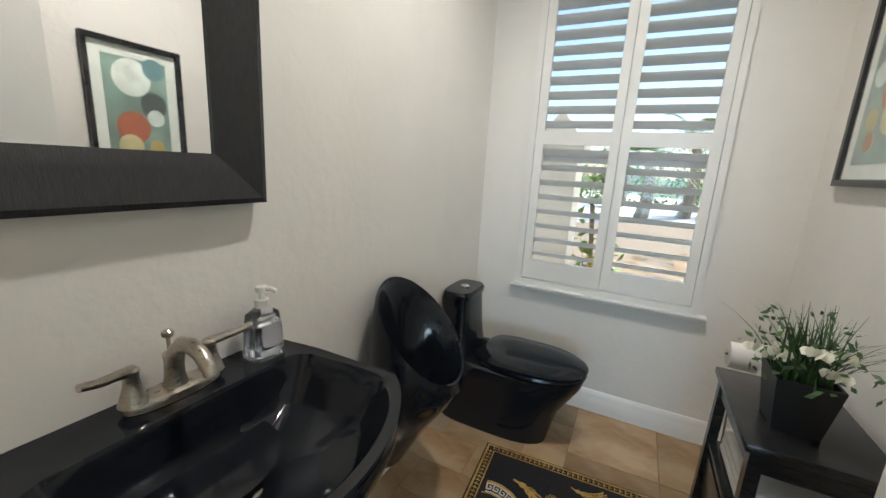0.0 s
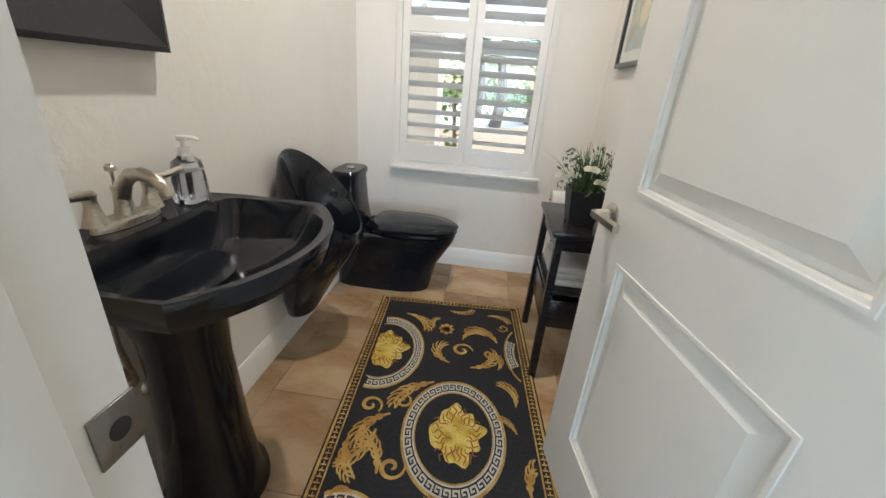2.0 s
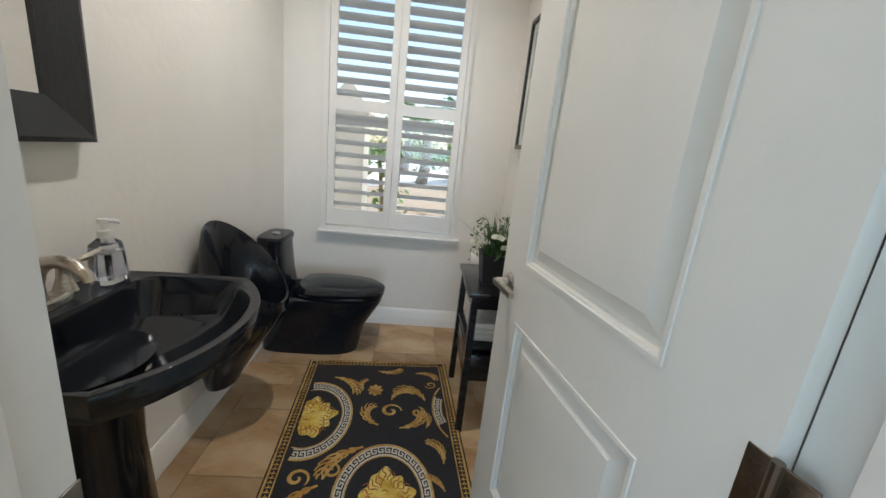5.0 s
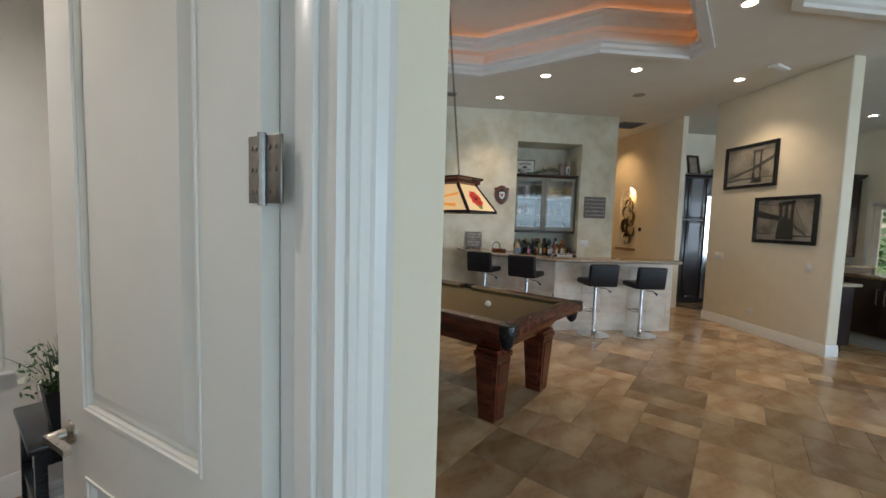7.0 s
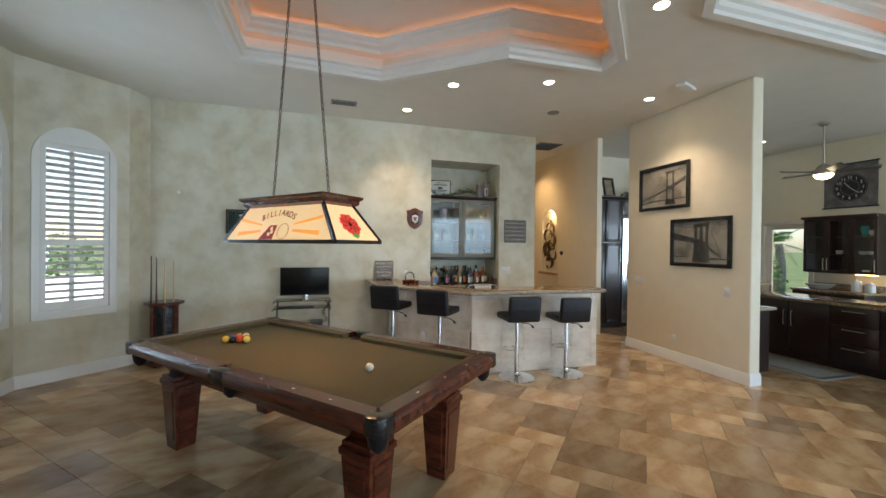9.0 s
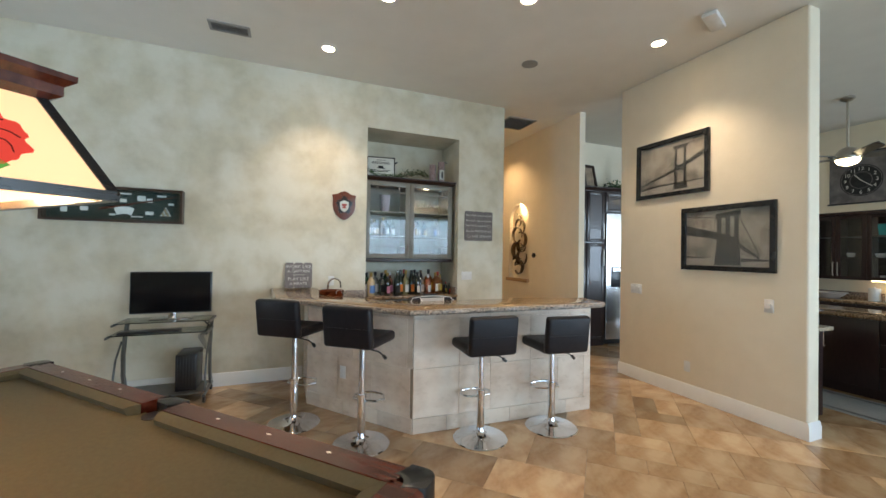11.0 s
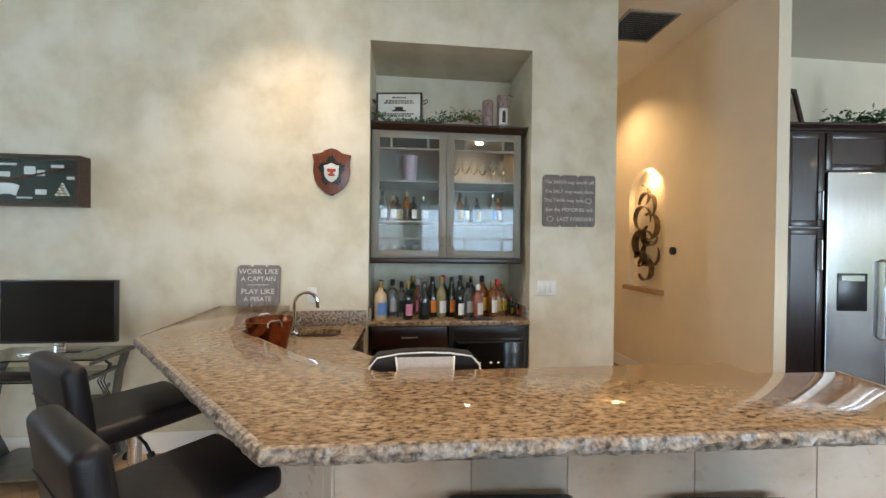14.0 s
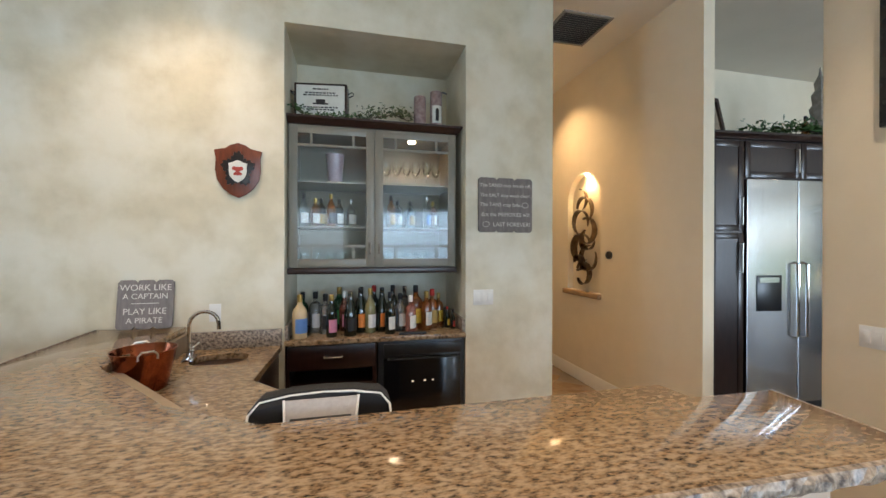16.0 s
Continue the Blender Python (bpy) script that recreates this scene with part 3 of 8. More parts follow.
NA = 64
angs = [2 * math.pi * i / NA for i in range(NA)]
outer = [ray_poly(BC, a, outl) for a in angs]
inl = [(0.012, 0.40), (0.022, 0.372), (0.05, 0.355)] + arc(0.09, 0.62, 0.300, -54, 54, 18, 0.350) + [(0.05, 0.885), (0.022, 0.868), (0.012, 0.84)]
bowl = [ray_poly(BC, a, inl) for a in angs]


def ring_of(pts, c, k, z):
    return [(c.x + (p.x - c.x) * k, c.y + (p.y - c.y) * k, z) for p in pts]


bm = B()
rings = [ring_of(outer, BC, 0.30, 0.70), ring_of(outer, BC, 0.55, 0.735), ring_of(outer, BC, 0.82, 0.785), ring_of(outer, BC, 0.965, 0.81), ring_of(outer, BC, 0.985, 0.825),
         ring_of(outer, BC, 1.0, 0.862), ring_of(outer, BC, 0.985, 0.872), ring_of(outer, BC, 0.955, 0.870)]
rings += [ring_of(bowl, BC, 1.02, 0.869), ring_of(bowl, BC, 0.985, 0.860), ring_of(bowl, BC, 0.93, 0.82), ring_of(bowl, BC, 0.80, 0.765), ring_of(bowl, BC, 0.52, 0.735), ring_of(bowl, BC, 0.08, 0.728)]
loft(bm, rings)
bmesh.ops.recalc_face_normals(bm, faces=bm.faces)
part("bowl", bm, M_BLACKCER, basin)
bm = B()
prof = [(0.16, 0.0), (0.158, 0.03), (0.135, 0.06), (0.118, 0.25), (0.105, 0.5), (0.11, 0.62), (0.14, 0.72), (0.15, 0.76)]
rings = [[(0.05 + r * 0.92 * math.cos(a), 0.60 + r * math.sin(a), z) for a in angs[::2]] for r, z in prof]
loft(bm, rings)
part("pedestal", bm, M_BLACKCER, basin)
bm = B()
lathe(bm, [(0.024, 0), (0.024, 0.006), (0.018, 0.012), (0.0, 0.014)], 20, pose(0.16, 0.62, 0.728))
part("drain", bm, M_NICKEL, basin, "metal pop-up drain")
bm = B()
lathe(bm, [(0.012, 0), (0.012, 0.004), (0.007, 0.004), (0.007, 0.001)], 16, pose(-0.012, 0.62, 0.825, 0, 70))
part("overflow_ring", bm, M_CHROME, basin)
for y0 in (0.72, 0.53):
    bm = B()
    tube(bm, [(-0.10, y0, 0.46), (-0.06, y0, 0.46), (-0.05, y0, 0.47), (-0.05, y0 - 0.02, 0.60), (-0.03, y0 - 0.03, 0.76)], 0.007)
    lathe(bm, [(0.03, 0), (0.03, 0.006), (0.012, 0.008), (0.012, 0.05)], 16, pose(-0.108, y0, 0.46, 0, 90))
    lathe(bm, [(0.0, 0.0), (0.022, 0.004), (0.026, 0.012), (0.018, 0.02), (0.008, 0.022)], 14, pose(-0.03, y0, 0.46, 0, 90))
    part("supply_valve", bm, M_NICKEL, basin, "brushed nickel supply valve and hose")

faucet = thing("faucet", BATH @ pose(-0.052, 0.62, 0.871), "brushed nickel two-handle faucet on basin", "faucet")
bm = B()
pts = [(0.03 * math.cos(a) * (1 if abs(math.sin(a)) < 0.2 else 1), 0.092 * math.sin(a)) for a in angs[::2]]
loft(bm, [[(x, y, 0) for x, y in pts], [(x * 0.97, y * 0.98, 0.016) for x, y in pts], [(x * 0.8, y * 0.95, 0.022) for x, y in pts]])
part("base_plate", bm, M_NICKEL, faucet)
bm = B()
lathe(bm, [(0.024, 0.018), (0.019, 0.04), (0.017, 0.075), (0.019, 0.09)], 18)
tube(bm, [(0.0, 0, 0.06), (0.012, 0, 0.095), (0.035, 0, 0.117), (0.065, 0, 0.122), (0.095, 0, 0.113), (0.118, 0, 0.092), (0.122, 0, 0.078)], lambda s: 0.018 - 0.005 * s, 12)
part("spout", bm, M_NICKEL, faucet)
bm = B()
cyl(bm, (-0.012, 0, 0.09), (-0.012, 0, 0.125), 0.004, seg=8)
lathe(bm, [(0.006, 0.12), (0.011, 0.124), (0.011, 0.132), (0.005, 0.138)], 12, pose(-0.012, 0, 0))
part("lift_rod", bm, M_NICKEL, faucet)
for s in (-1, 1):
    bm = B()
    lathe(bm, [(0.026, 0.018), (0.022, 0.03), (0.015, 0.055), (0.013, 0.075), (0.015, 0.086), (0.010, 0.092)], 18, pose(0, s * 0.075, 0))
    p0 = Vector((0, s * 0.07, 0.084))
    tube(bm, [p0, p0 + Vector((0.01, s * 0.03, 0.006)), p0 + Vector((0.02, s * 0.06, 0.010)), p0 + Vector((0.026, s * 0.088, 0.018))], lambda k: 0.011 - 0.004 * k, 10)
    part("handle", bm, M_NICKEL, faucet)

M_SOAP = glass("clear_soap", (0.9, 0.94, 0.97))
soap = thing("soap_dispenser", BATH @ pose(-0.045, 0.825, 0.871), "clear plastic soap bottle with white pump on basin", "soap dispenser")
sq = [(0.034 * (abs(math.cos(a)) ** 0.5) * (1 if math.cos(a) > 0 else -1), 0.045 * (abs(math.sin(a)) ** 0.5) * (1 if math.sin(a) > 0 else -1)) for a in angs[::2]]
bm = B()
loft(bm, [[(x * k, y * k, z) for x, y in sq] for k, z in ((0.96, 0.0), (1.0, 0.008), (0.92, 0.07), (0.80, 0.11), (0.45, 0.122), (0.38, 0.128))])
part("bottle", bm, M_SOAP, soap)
bm = B()
loft(bm, [[(x * k, y * k, z) for x, y in sq] for k, z in ((0.85, 0.012), (0.86, 0.03), (0.80, 0.085))])
part("soap", bm, glass("soap_liquid", (0.90, 0.90, 0.97)), soap, "clear lavender liquid soap")
bm = B()
lathe(bm, [(0.017, 0.126), (0.017, 0.146), (0.007, 0.148), (0.006, 0.165), (0.014, 0.166), (0.014, 0.178), (0.004, 0.18)], 16)
tube(bm, [(0, 0, 0.172), (0.025, 0.01, 0.174), (0.036, 0.014, 0.168)], 0.006)
part("pump", bm, M_WHITEPL, soap, "white pump")

# mirror
mir = thing("mirror", BATH @ pose(-0.108, 0, 0), "wall mirror with wide black ribbed frame", "mirror")
y0, y1, z0, z1, fw = 0.14, 0.868, 1.25, 2.25, 0.108
bm = B()
ringsf = []
for o, x in ((0, 0.0), (0, 0.042), (0.012, 0.046), (0.08, 0.028), (fw, 0.018), (fw, 0.0)):
    ringsf.append([(x, y0 + o, z0 + o), (x, y1 - o, z0 + o), (x, y1 - o, z1 - o), (x, y0 + o, z1 - o)])
loft(bm, ringsf, False, False)
bmesh.ops.recalc_face_normals(bm, faces=bm.faces)
part("frame", bm, M_FRAMEBLK, mir, "black ribbed frame", smooth=False)
bm = B()
box(bm, 0.004, y0 + fw - 0.01, z0 + fw - 0.01, 0.012, y1 - fw + 0.01, z1 - fw + 0.01)
part("glass", bm, M_MIRROR, mir, "silvered mirror glass", smooth=False)

# ---- urinal ----
uri = thing("urinal", BATH @ pose(-0.108, 1.40, 0), "glossy black wall-hung ceramic urinal", "urinal")
bm = B()
back, front = Vector((0.035, 0, 0.93)), Vector((0.36, 0, 0.585))


def u_ring(c, ax, hw, k, zc=0.0):
    return [(c.x + ax.x * math.cos(a) * k, hw * math.sin(a) * k, c.z + ax.z * math.cos(a) * k + zc) for a in angs[::2]]


cen, axr = (back + front) / 2, (front - back) / 2
rings = [u_ring(Vector((0.07, 0, 0.17)), Vector((0.065, 0, 0.0)), 0.10, 1), u_ring(Vector((0.09, 0, 0.26)), Vector((0.088, 0, -0.01)), 0.15, 1), u_ring(Vector((0.125, 0, 0.40)), Vector((0.123, 0, -0.03)), 0.185, 1),
         u_ring(Vector((0.165, 0, 0.55)), Vector((0.16, 0, -0.07)), 0.20, 1), u_ring(Vector((0.19, 0, 0.68)), Vector((0.175, 0, -0.13)), 0.198, 1),
         u_ring(cen + Vector((0, 0, -0.01)), axr, 0.193, 1.0), u_ring(cen + Vector((0.006, 0, 0.006)), axr, 0.193, 0.975), u_ring(cen + Vector((0.004, 0, 0.0)), axr, 0.193, 0.93),
         u_ring(cen + Vector((-0.02, 0, -0.10)), axr, 0.165, 0.80), u_ring(Vector((0.15, 0, 0.48)), Vector((0.08, 0, -0.04)), 0.09, 1), u_ring(Vector((0.13, 0, 0.42)), Vector((0.02, 0, 0)), 0.02, 1)]
loft(bm, rings)
bmesh.ops.recalc_face_normals(bm, faces=bm.faces)
part("body", bm, M_BLACKCER, uri)
bm = B()
lathe(bm, [(0.024, 0), (0.024, 0.006), (0.011, 0.008), (0.011, 0.06)], 16, pose(0.0, 0.24, 0.18, 0, 90))
lathe(bm, [(0.006, 0), (0.018, 0.006), (0.018, 0.016), (0.006, 0.02)], 12, pose(0.06, 0.24, 0.18, 0, 90))
tube(bm, [(0.045, 0.24, 0.18), (0.05, 0.20, 0.20), (0.05, 0.12, 0.24)], 0.006)
part("water_valve", bm, M_NICKEL, uri, "nickel water valve")

# ---- toilet ----
toi = thing("toilet", BATH @ pose(-0.108, 2.08, 0), "glossy black one-piece skirted toilet", "toilet")
bm = B()


def t_ring(x0, x1, hw, z, sq=0.75, dz=0.0):
    c, r = (x0 + x1) / 2, (x1 - x0) / 2
    out = []
    for a in angs[::2]:
        ca, sa = math.cos(a), math.sin(a)
        e = 0.45 if ca < 0 else sq
        out.append((c + r * (abs(ca) ** e) * (1 if ca > 0 else -1), hw * (abs(sa) ** e) * (1 if sa > 0 else -1), z + dz * ca))
    return out


loft(bm, [t_ring(0.01, 0.60, 0.135, 0.0), t_ring(0.01, 0.61, 0.14, 0.05), t_ring(0.01, 0.64, 0.145, 0.18), t_ring(0.01, 0.70, 0.165, 0.28), t_ring(0.01, 0.74, 0.18, 0.345, 0.85), t_ring(0.01, 0.745, 0.182, 0.375, 0.9), t_ring(0.02, 0.735, 0.17, 0.385, 0.9)])
part("bowl", bm, M_BLACKCER, toi)
bm = B()
loft(bm, [t_ring(0.005, 0.19, 0.15, 0.36, 0.5), t_ring(0.005, 0.165, 0.14, 0.50, 0.5), t_ring(0.005, 0.15, 0.135, 0.69, 0.5)])
part("tank", bm, M_BLACKCER, toi)
bm = B()
loft(bm, [t_ring(0.0, 0.158, 0.142, 0.692, 0.5), t_ring(0.0, 0.16, 0.144, 0.715, 0.5), t_ring(0.005, 0.15, 0.135, 0.728, 0.5)])
part("tank_lid", bm, M_BLACKCER, toi)
bm = B()
lathe(bm, [(0.024, 0), (0.024, 0.005), (0.018, 0.009), (0.0, 0.009)], 18, pose(0.08, 0, 0.728))
part("flush_button", bm, M_CHROME, toi, "round chrome flush button")
bm = B()
loft(bm, [t_ring(0.235, 0.745, 0.182, 0.389, 0.95), t_ring(0.225, 0.755, 0.188, 0.397, 0.95), t_ring(0.23, 0.75, 0.184, 0.408, 0.95)])
part("seat", bm, M_BLACKCER, toi)
bm = B()
loft(bm, [t_ring(0.225, 0.752, 0.185, 0.412, 0.95), t_ring(0.22, 0.758, 0.19, 0.424, 0.95), t_ring(0.235, 0.74, 0.172, 0.436, 0.95), t_ring(0.32, 0.64, 0.10, 0.441, 0.95)])
part("lid", bm, M_BLACKCER, toi)
for s in (-1, 1):
    bm = B()
    box(bm, 0.195, s * 0.07 - 0.02, 0.385, 0.245, s * 0.07 + 0.02, 0.42, 0.008)
    part("hinge", bm, M_BLACKCER, toi)

# ---- rug ----
M_RUG = mat("black_rug_pile", (0.010, 0.010, 0.013), (0.018, 0.017, 0.020), 90, 0.95, bump=0.001, bscale=500)
M_RUGGOLD = mat("gold_rug_pile", (0.42, 0.24, 0.06), (0.30, 0.15, 0.03), 30, 0.9, bump=0.001, bscale=400, c3=(0.50, 0.33, 0.10), big=14)
M_RUGYEL = mat("yellow_rug_pile", (0.62, 0.45, 0.07), (0.42, 0.26, 0.03), 26, 0.9, bump=0.001, bscale=400, c3=(0.66, 0.52, 0.16), big=18)
M_RUGWHITE = mat("cream_rug_pile", (0.56, 0.53, 0.47), (0.46, 0.43, 0.37), 40, 0.9, bump=0.001, bscale=400)
RW, RL = 0.83, 1.42
rug = thing("rug", BATH @ pose(0.70, 1.19, 0.0, 0, 0, 3.6), "black rug with gold scrolls and round medallions on bathroom floor", "rug")
bm = B()
box(bm, -RW / 2, -RL / 2, 0.0, RW / 2, RL / 2, 0.008, 0.003)
part("rug_base", bm, M_RUG, rug)


def ribbon(bm, pts, w, z):
    pv = None
    n = len(pts)
    for i in range(n):
        a, b = Vector(pts[max(i - 1, 0)]), Vector(pts[min(i + 1, n - 1)])
        d = (b - a).normalized()
        nn = Vector((-d.y, d.x)) * w * (0.35 + 0.65 * math.sin(math.pi * (i + 0.5) / n))
        p = Vector(pts[i])
        if abs(p.x) > RW / 2 - 0.06 or abs(p.y) > RL / 2 - 0.06:
            pv = None
            continue
        v = (bm.verts.new((*(p + nn), z)), bm.verts.new((*(p - nn), z)))
        if pv:
            bm.faces.new((pv[0], pv[1], v[1], v[0]))
        pv = v


bm = B()
for o, w in ((0.008, 0.010), (0.045, 0.006)):
    for x0, y0, x1, y1 in ((-RW / 2 + o, -RL / 2 + o, RW / 2 - o, -RL / 2 + o + w), (-RW / 2 + o, RL / 2 - o - w, RW / 2 - o, RL / 2 - o), (-RW / 2 + o, -RL / 2 + o + w, -RW / 2 + o + w, RL / 2 - o - w), (RW / 2 - o - w, -RL / 2 + o + w, RW / 2 - o, RL / 2 - o - w)):
        bm.faces.new([bm.verts.new((x, y, 0.0098)) for x, y in ((x0, y0), (x1, y0), (x1, y1), (x0, y1))])
step = 0.022
for k in range(int(RL / step) - 3):
    for sx in (-1, 1):
        y = -RL / 2 + 0.04 + k * step
        x = sx * (RW / 2 - 0.031)
        bm.faces.new([bm.verts.new((x + dx * 0.010, y + dy, 0.0098)) for dx, dy in ((-1, 0), (1, 0), (1, 0.006), (-1, 0.006))])
        bm.faces.new([bm.verts.new((x + dx, y + dy, 0.0098)) for dx, dy in ((-0.002, 0.006), (0.002, 0.006), (0.002, 0.016), (-0.002, 0.016))])
for k in range(int(RW / step) - 3):
    for sy in (-1, 1):
        x = -RW / 2 + 0.04 + k * step
        y = sy * (RL / 2 - 0.031)
        bm.faces.new([bm.verts.new((x + dx, y + dy * 0.010, 0.0098)) for dx, dy in ((0, -1), (0.006, -1), (0.006, 1), (0, 1))])
        bm.faces.new([bm.verts.new((x + dx, y + dy, 0.0098)) for dx, dy in ((0.006, -0.002), (0.016, -0.002), (0.016, 0.002), (0.006, 0.002))])
part("border", bm, M_RUGGOLD, rug, "gold key-pattern border", smooth=False)
MEDALS = [(0.055, -0.262), (-0.31, 0.20), (0.49, 0.25), (-0.28, -0.80)]
MA, MB = 0.200, 0.278


def inside_rug(p, e=0.058):
    return abs(p[0]) < RW / 2 - e and abs(p[1]) < RL / 2 - e


def oval_band(bm, cx, cy, k0, k1, z, n=72):
    for i in range(n):
        q = [(cx + MA * k * math.cos(2 * math.pi * a / n), cy + MB * k * math.sin(2 * math.pi * a / n)) for a, k in ((i, k0), (i, k1), (i + 1, k1), (i + 1, k0))]
        if all(inside_rug(p) for p in q):
            bm.faces.new([bm.verts.new((*p, z)) for p in q])


def plume(bm, cx, cy, ang, size, z, curl=1.0, lobes=7):
    """A curling leaf: a bent midrib with a lobe to each side at every step."""
    pts, p, a = [], Vector((cx, cy)), radians(ang)
    for k in range(lobes + 1):
        pts.append((p.copy(), a))
        p = p + Vector((math.cos(a), math.sin(a))) * size / lobes
        a += curl * 1.5 / lobes * (0.5 + k / lobes)
    ribbon(bm, [q for q, _ in pts], size * 0.05, z)
    for k, (q, b) in enumerate(pts[1:]):
        w = size * 0.36 * math.sin(math.pi * (k + 1.2) / (lobes + 1.4))
        for sd in (-1, 1):
            c = b + sd * 0.95
            ribbon(bm, [q + Vector((math.cos(c - sd * 0.12 * i), math.sin(c - sd * 0.12 * i))) * w * i / 5 for i in range(6)], size * 0.024, z + 0.00005 * k + 0.00002 * sd)


def volute(bm, cx, cy, r, ang, turn, z):
    ribbon(bm, [(cx + r * (1 - k / 25) * math.cos(radians(ang) + turn * k * 0.36), cy + r * (1 - k / 25) * math.sin(radians(ang) + turn * k * 0.36)) for k in range(23)], r * 0.17, z)


M_RUGRUST = mat("rust_rug_pile", (0.34, 0.13, 0.03), (0.24, 0.08, 0.02), 40, 0.9, bump=0.001, bscale=400)
for cx, cy in MEDALS:
    bm = B()
    oval_band(bm, cx, cy, 0.76, 0.955, 0.0095)
    part("medallion_ring", bm, M_RUGWHITE, rug, "cream oval band", smooth=False)
    for k0, k1 in ((0.735, 0.76), (0.955, 1.0)):
        bm = B()
        oval_band(bm, cx, cy, k0, k1, 0.0097)
        part("gold_outline", bm, M_RUGGOLD, rug, "gold beaded outline", smooth=False)
    bm = B()
    n = 36
    for i in range(n):
        a = 2 * math.pi * i / n
        st_ = 2 * math.pi / n
        for r0, r1, a0, a1 in ((0.79, 0.815, 0.0, 1.0), (0.79, 0.92, 0.0, 0.16), (0.90, 0.925, 0.0, 0.78), (0.845, 0.925, 0.62, 0.78), (0.845, 0.87, 0.34, 0.78)):
            q = [(cx + MA * k * math.cos(a + st_ * b), cy + MB * k * math.sin(a + st_ * b)) for k, b in ((r0, a0), (r1, a0), (r1, a1), (r0, a1))]
            if all(inside_rug(p) for p in q):
                bm.faces.new([bm.verts.new((*p, 0.0102)) for p in q])
    part("key_pattern", bm, M_RUG, rug, "black key pattern", smooth=False, kind="stuff")
    # the ragged yellow motif in the middle
    bm = B()
    rim = []
    for i in range(80):
        a = 2 * math.pi * i / 80
        k = 0.46 + 0.07 * math.sin(9 * a) * (1 + 0.6 * math.cos(a)) / 1.6 + 0.05 * math.sin(4 * a + 1)
        rim.append((cx + MA * k * 1.05 * math.cos(a) + 0.01, cy + MB * k * math.sin(a)))
    rim = [p for p in rim if inside_rug(p)]
    if len(rim) > 12:
        bm.faces.new([bm.verts.new((*p, 0.0100)) for p in rim])
    part("motif", bm, M_RUGYEL, rug, "yellow ragged motif", smooth=False)
    bm = B()
    for i in range(26):
        a = 2 * math.pi * i / 26
        b0 = 0.24 + 0.05 * math.sin(5 * a)
        ribbon(bm, [(cx + 0.012 + MA * (b0 + 0.030 * k) * math.cos(a + 0.09 * math.sin(k * 1.1 + i)), cy + MB * (b0 + 0.030 * k) * math.sin(a + 0.09 * math.sin(k * 1.1 + i))) for k in range(9)], 0.0032, 0.0103)
    for dx, dy, w in ((-0.045, 0.035, 0.0035), (-0.005, 0.028, 0.0035), (-0.03, -0.03, 0.004)):
        ribbon(bm, [(cx + dx + 0.022 * k / 5, cy + dy + 0.006 * math.sin(k * 0.63)) for k in range(6)], w, 0.0104)
    part("motif_drawing", bm, M_RUGRUST, rug, "rust drawn lines", smooth=False, kind="stuff")
bm = B()
PLUMES = [(-0.24, 0.53, -15, 0.20, -1.1), (0.08, 0.33, 75, 0.16, -1.6), (0.26, 0.33, 110, 0.20, 1.5), (0.02, 0.14, 150, 0.18, -1.7), (0.12, 0.12, 10, 0.18, 1.3), (-0.04, 0.0, 200, 0.22, 0.8), (-0.20, -0.20, 205, 0.20, 1.2),
          (-0.24, -0.28, 260, 0.19, -0.9), (-0.33, -0.32, 265, 0.17, 0.7), (-0.20, -0.46, 95, 0.18, 0.9), (0.31, -0.10, 80, 0.15, 1.2), (0.32, -0.49, 95, 0.16, -1.0), (0.12, -0.55, 20, 0.20, -1.0), (-0.02, -0.64, 60, 0.12, 1.0),
          (0.30, -0.24, 110, 0.10, 0.8), (0.0, 0.60, -20, 0.14, 1.0), (0.22, 0.58, 10, 0.14, -1.2), (0.25, 0.12, 60, 0.12, 1.4), (-0.07, 0.42, 120, 0.10, -1.3)]
for i, (x, y, a, r, c_) in enumerate(PLUMES):
    plume(bm, x, y, a, r, 0.0094 + 0.00004 * i, c_)
for i, (x, y, r, a, t_) in enumerate(((0.078, 0.244, 0.055, 0, 1), (-0.288, -0.165, 0.05, -40, 1), (-0.155, -0.43, 0.05, 20, -1), (0.215, 0.235, 0.042, 80, -1), (-0.30, -0.55, 0.04, 0, 1), (0.30, 0.47, 0.035, 200, 1), (-0.16, -0.13, 0.04, 120, -1))):
    volute(bm, x, y, r, a, t_, 0.0096 + 0.00003 * i)
for k in range(8):
    a = 2 * math.pi * k / 8
    ribbon(bm, [(-0.009 + 0.042 * q / 5 * math.cos(a), 0.414 + 0.05 * q / 5 * math.sin(a)) for q in range(6)], 0.013, 0.0098)
part("scroll_pattern", bm, M_RUGGOLD, rug, "gold leaf scrolls", smooth=False, kind="stuff")

# ---- stand with planter ----
stand = thing("side_table", BATH @ pose(1.09, 1.35, 0), "narrow black lacquered side table with shelf and drawer", "side table")
SW, SD, SH = 0.285, 0.43, 0.72
for x in (0.0, SW - 0.032):
    for y in (0.0, SD - 0.032):
        bm = B()
        loft(bm, [[(x + (1 - k) * 0.006 * (-1 if x == 0 else 1) + dx, y + (1 - k) * 0.03 * (-1 if y == 0 else 1) + dy, SH * k) for dx, dy in ((0, 0), (0.032, 0), (0.032, 0.032), (0, 0.032))] for k in (0, 0.5, 0.97)])
        part("leg", bm, M_BLACKWOOD, stand)
bm = B()
box(bm, -0.015, -0.015, SH - 0.025, SW + 0.012, SD + 0.015, SH, 0.005)
part("top", bm, M_BLACKWOOD, stand)
bm = B()
box(bm, 0.006, 0.006, SH - 0.085, SW - 0.006, SD - 0.006, SH - 0.025)
part("apron", bm, M_BLACKWOOD, stand)
bm = B()
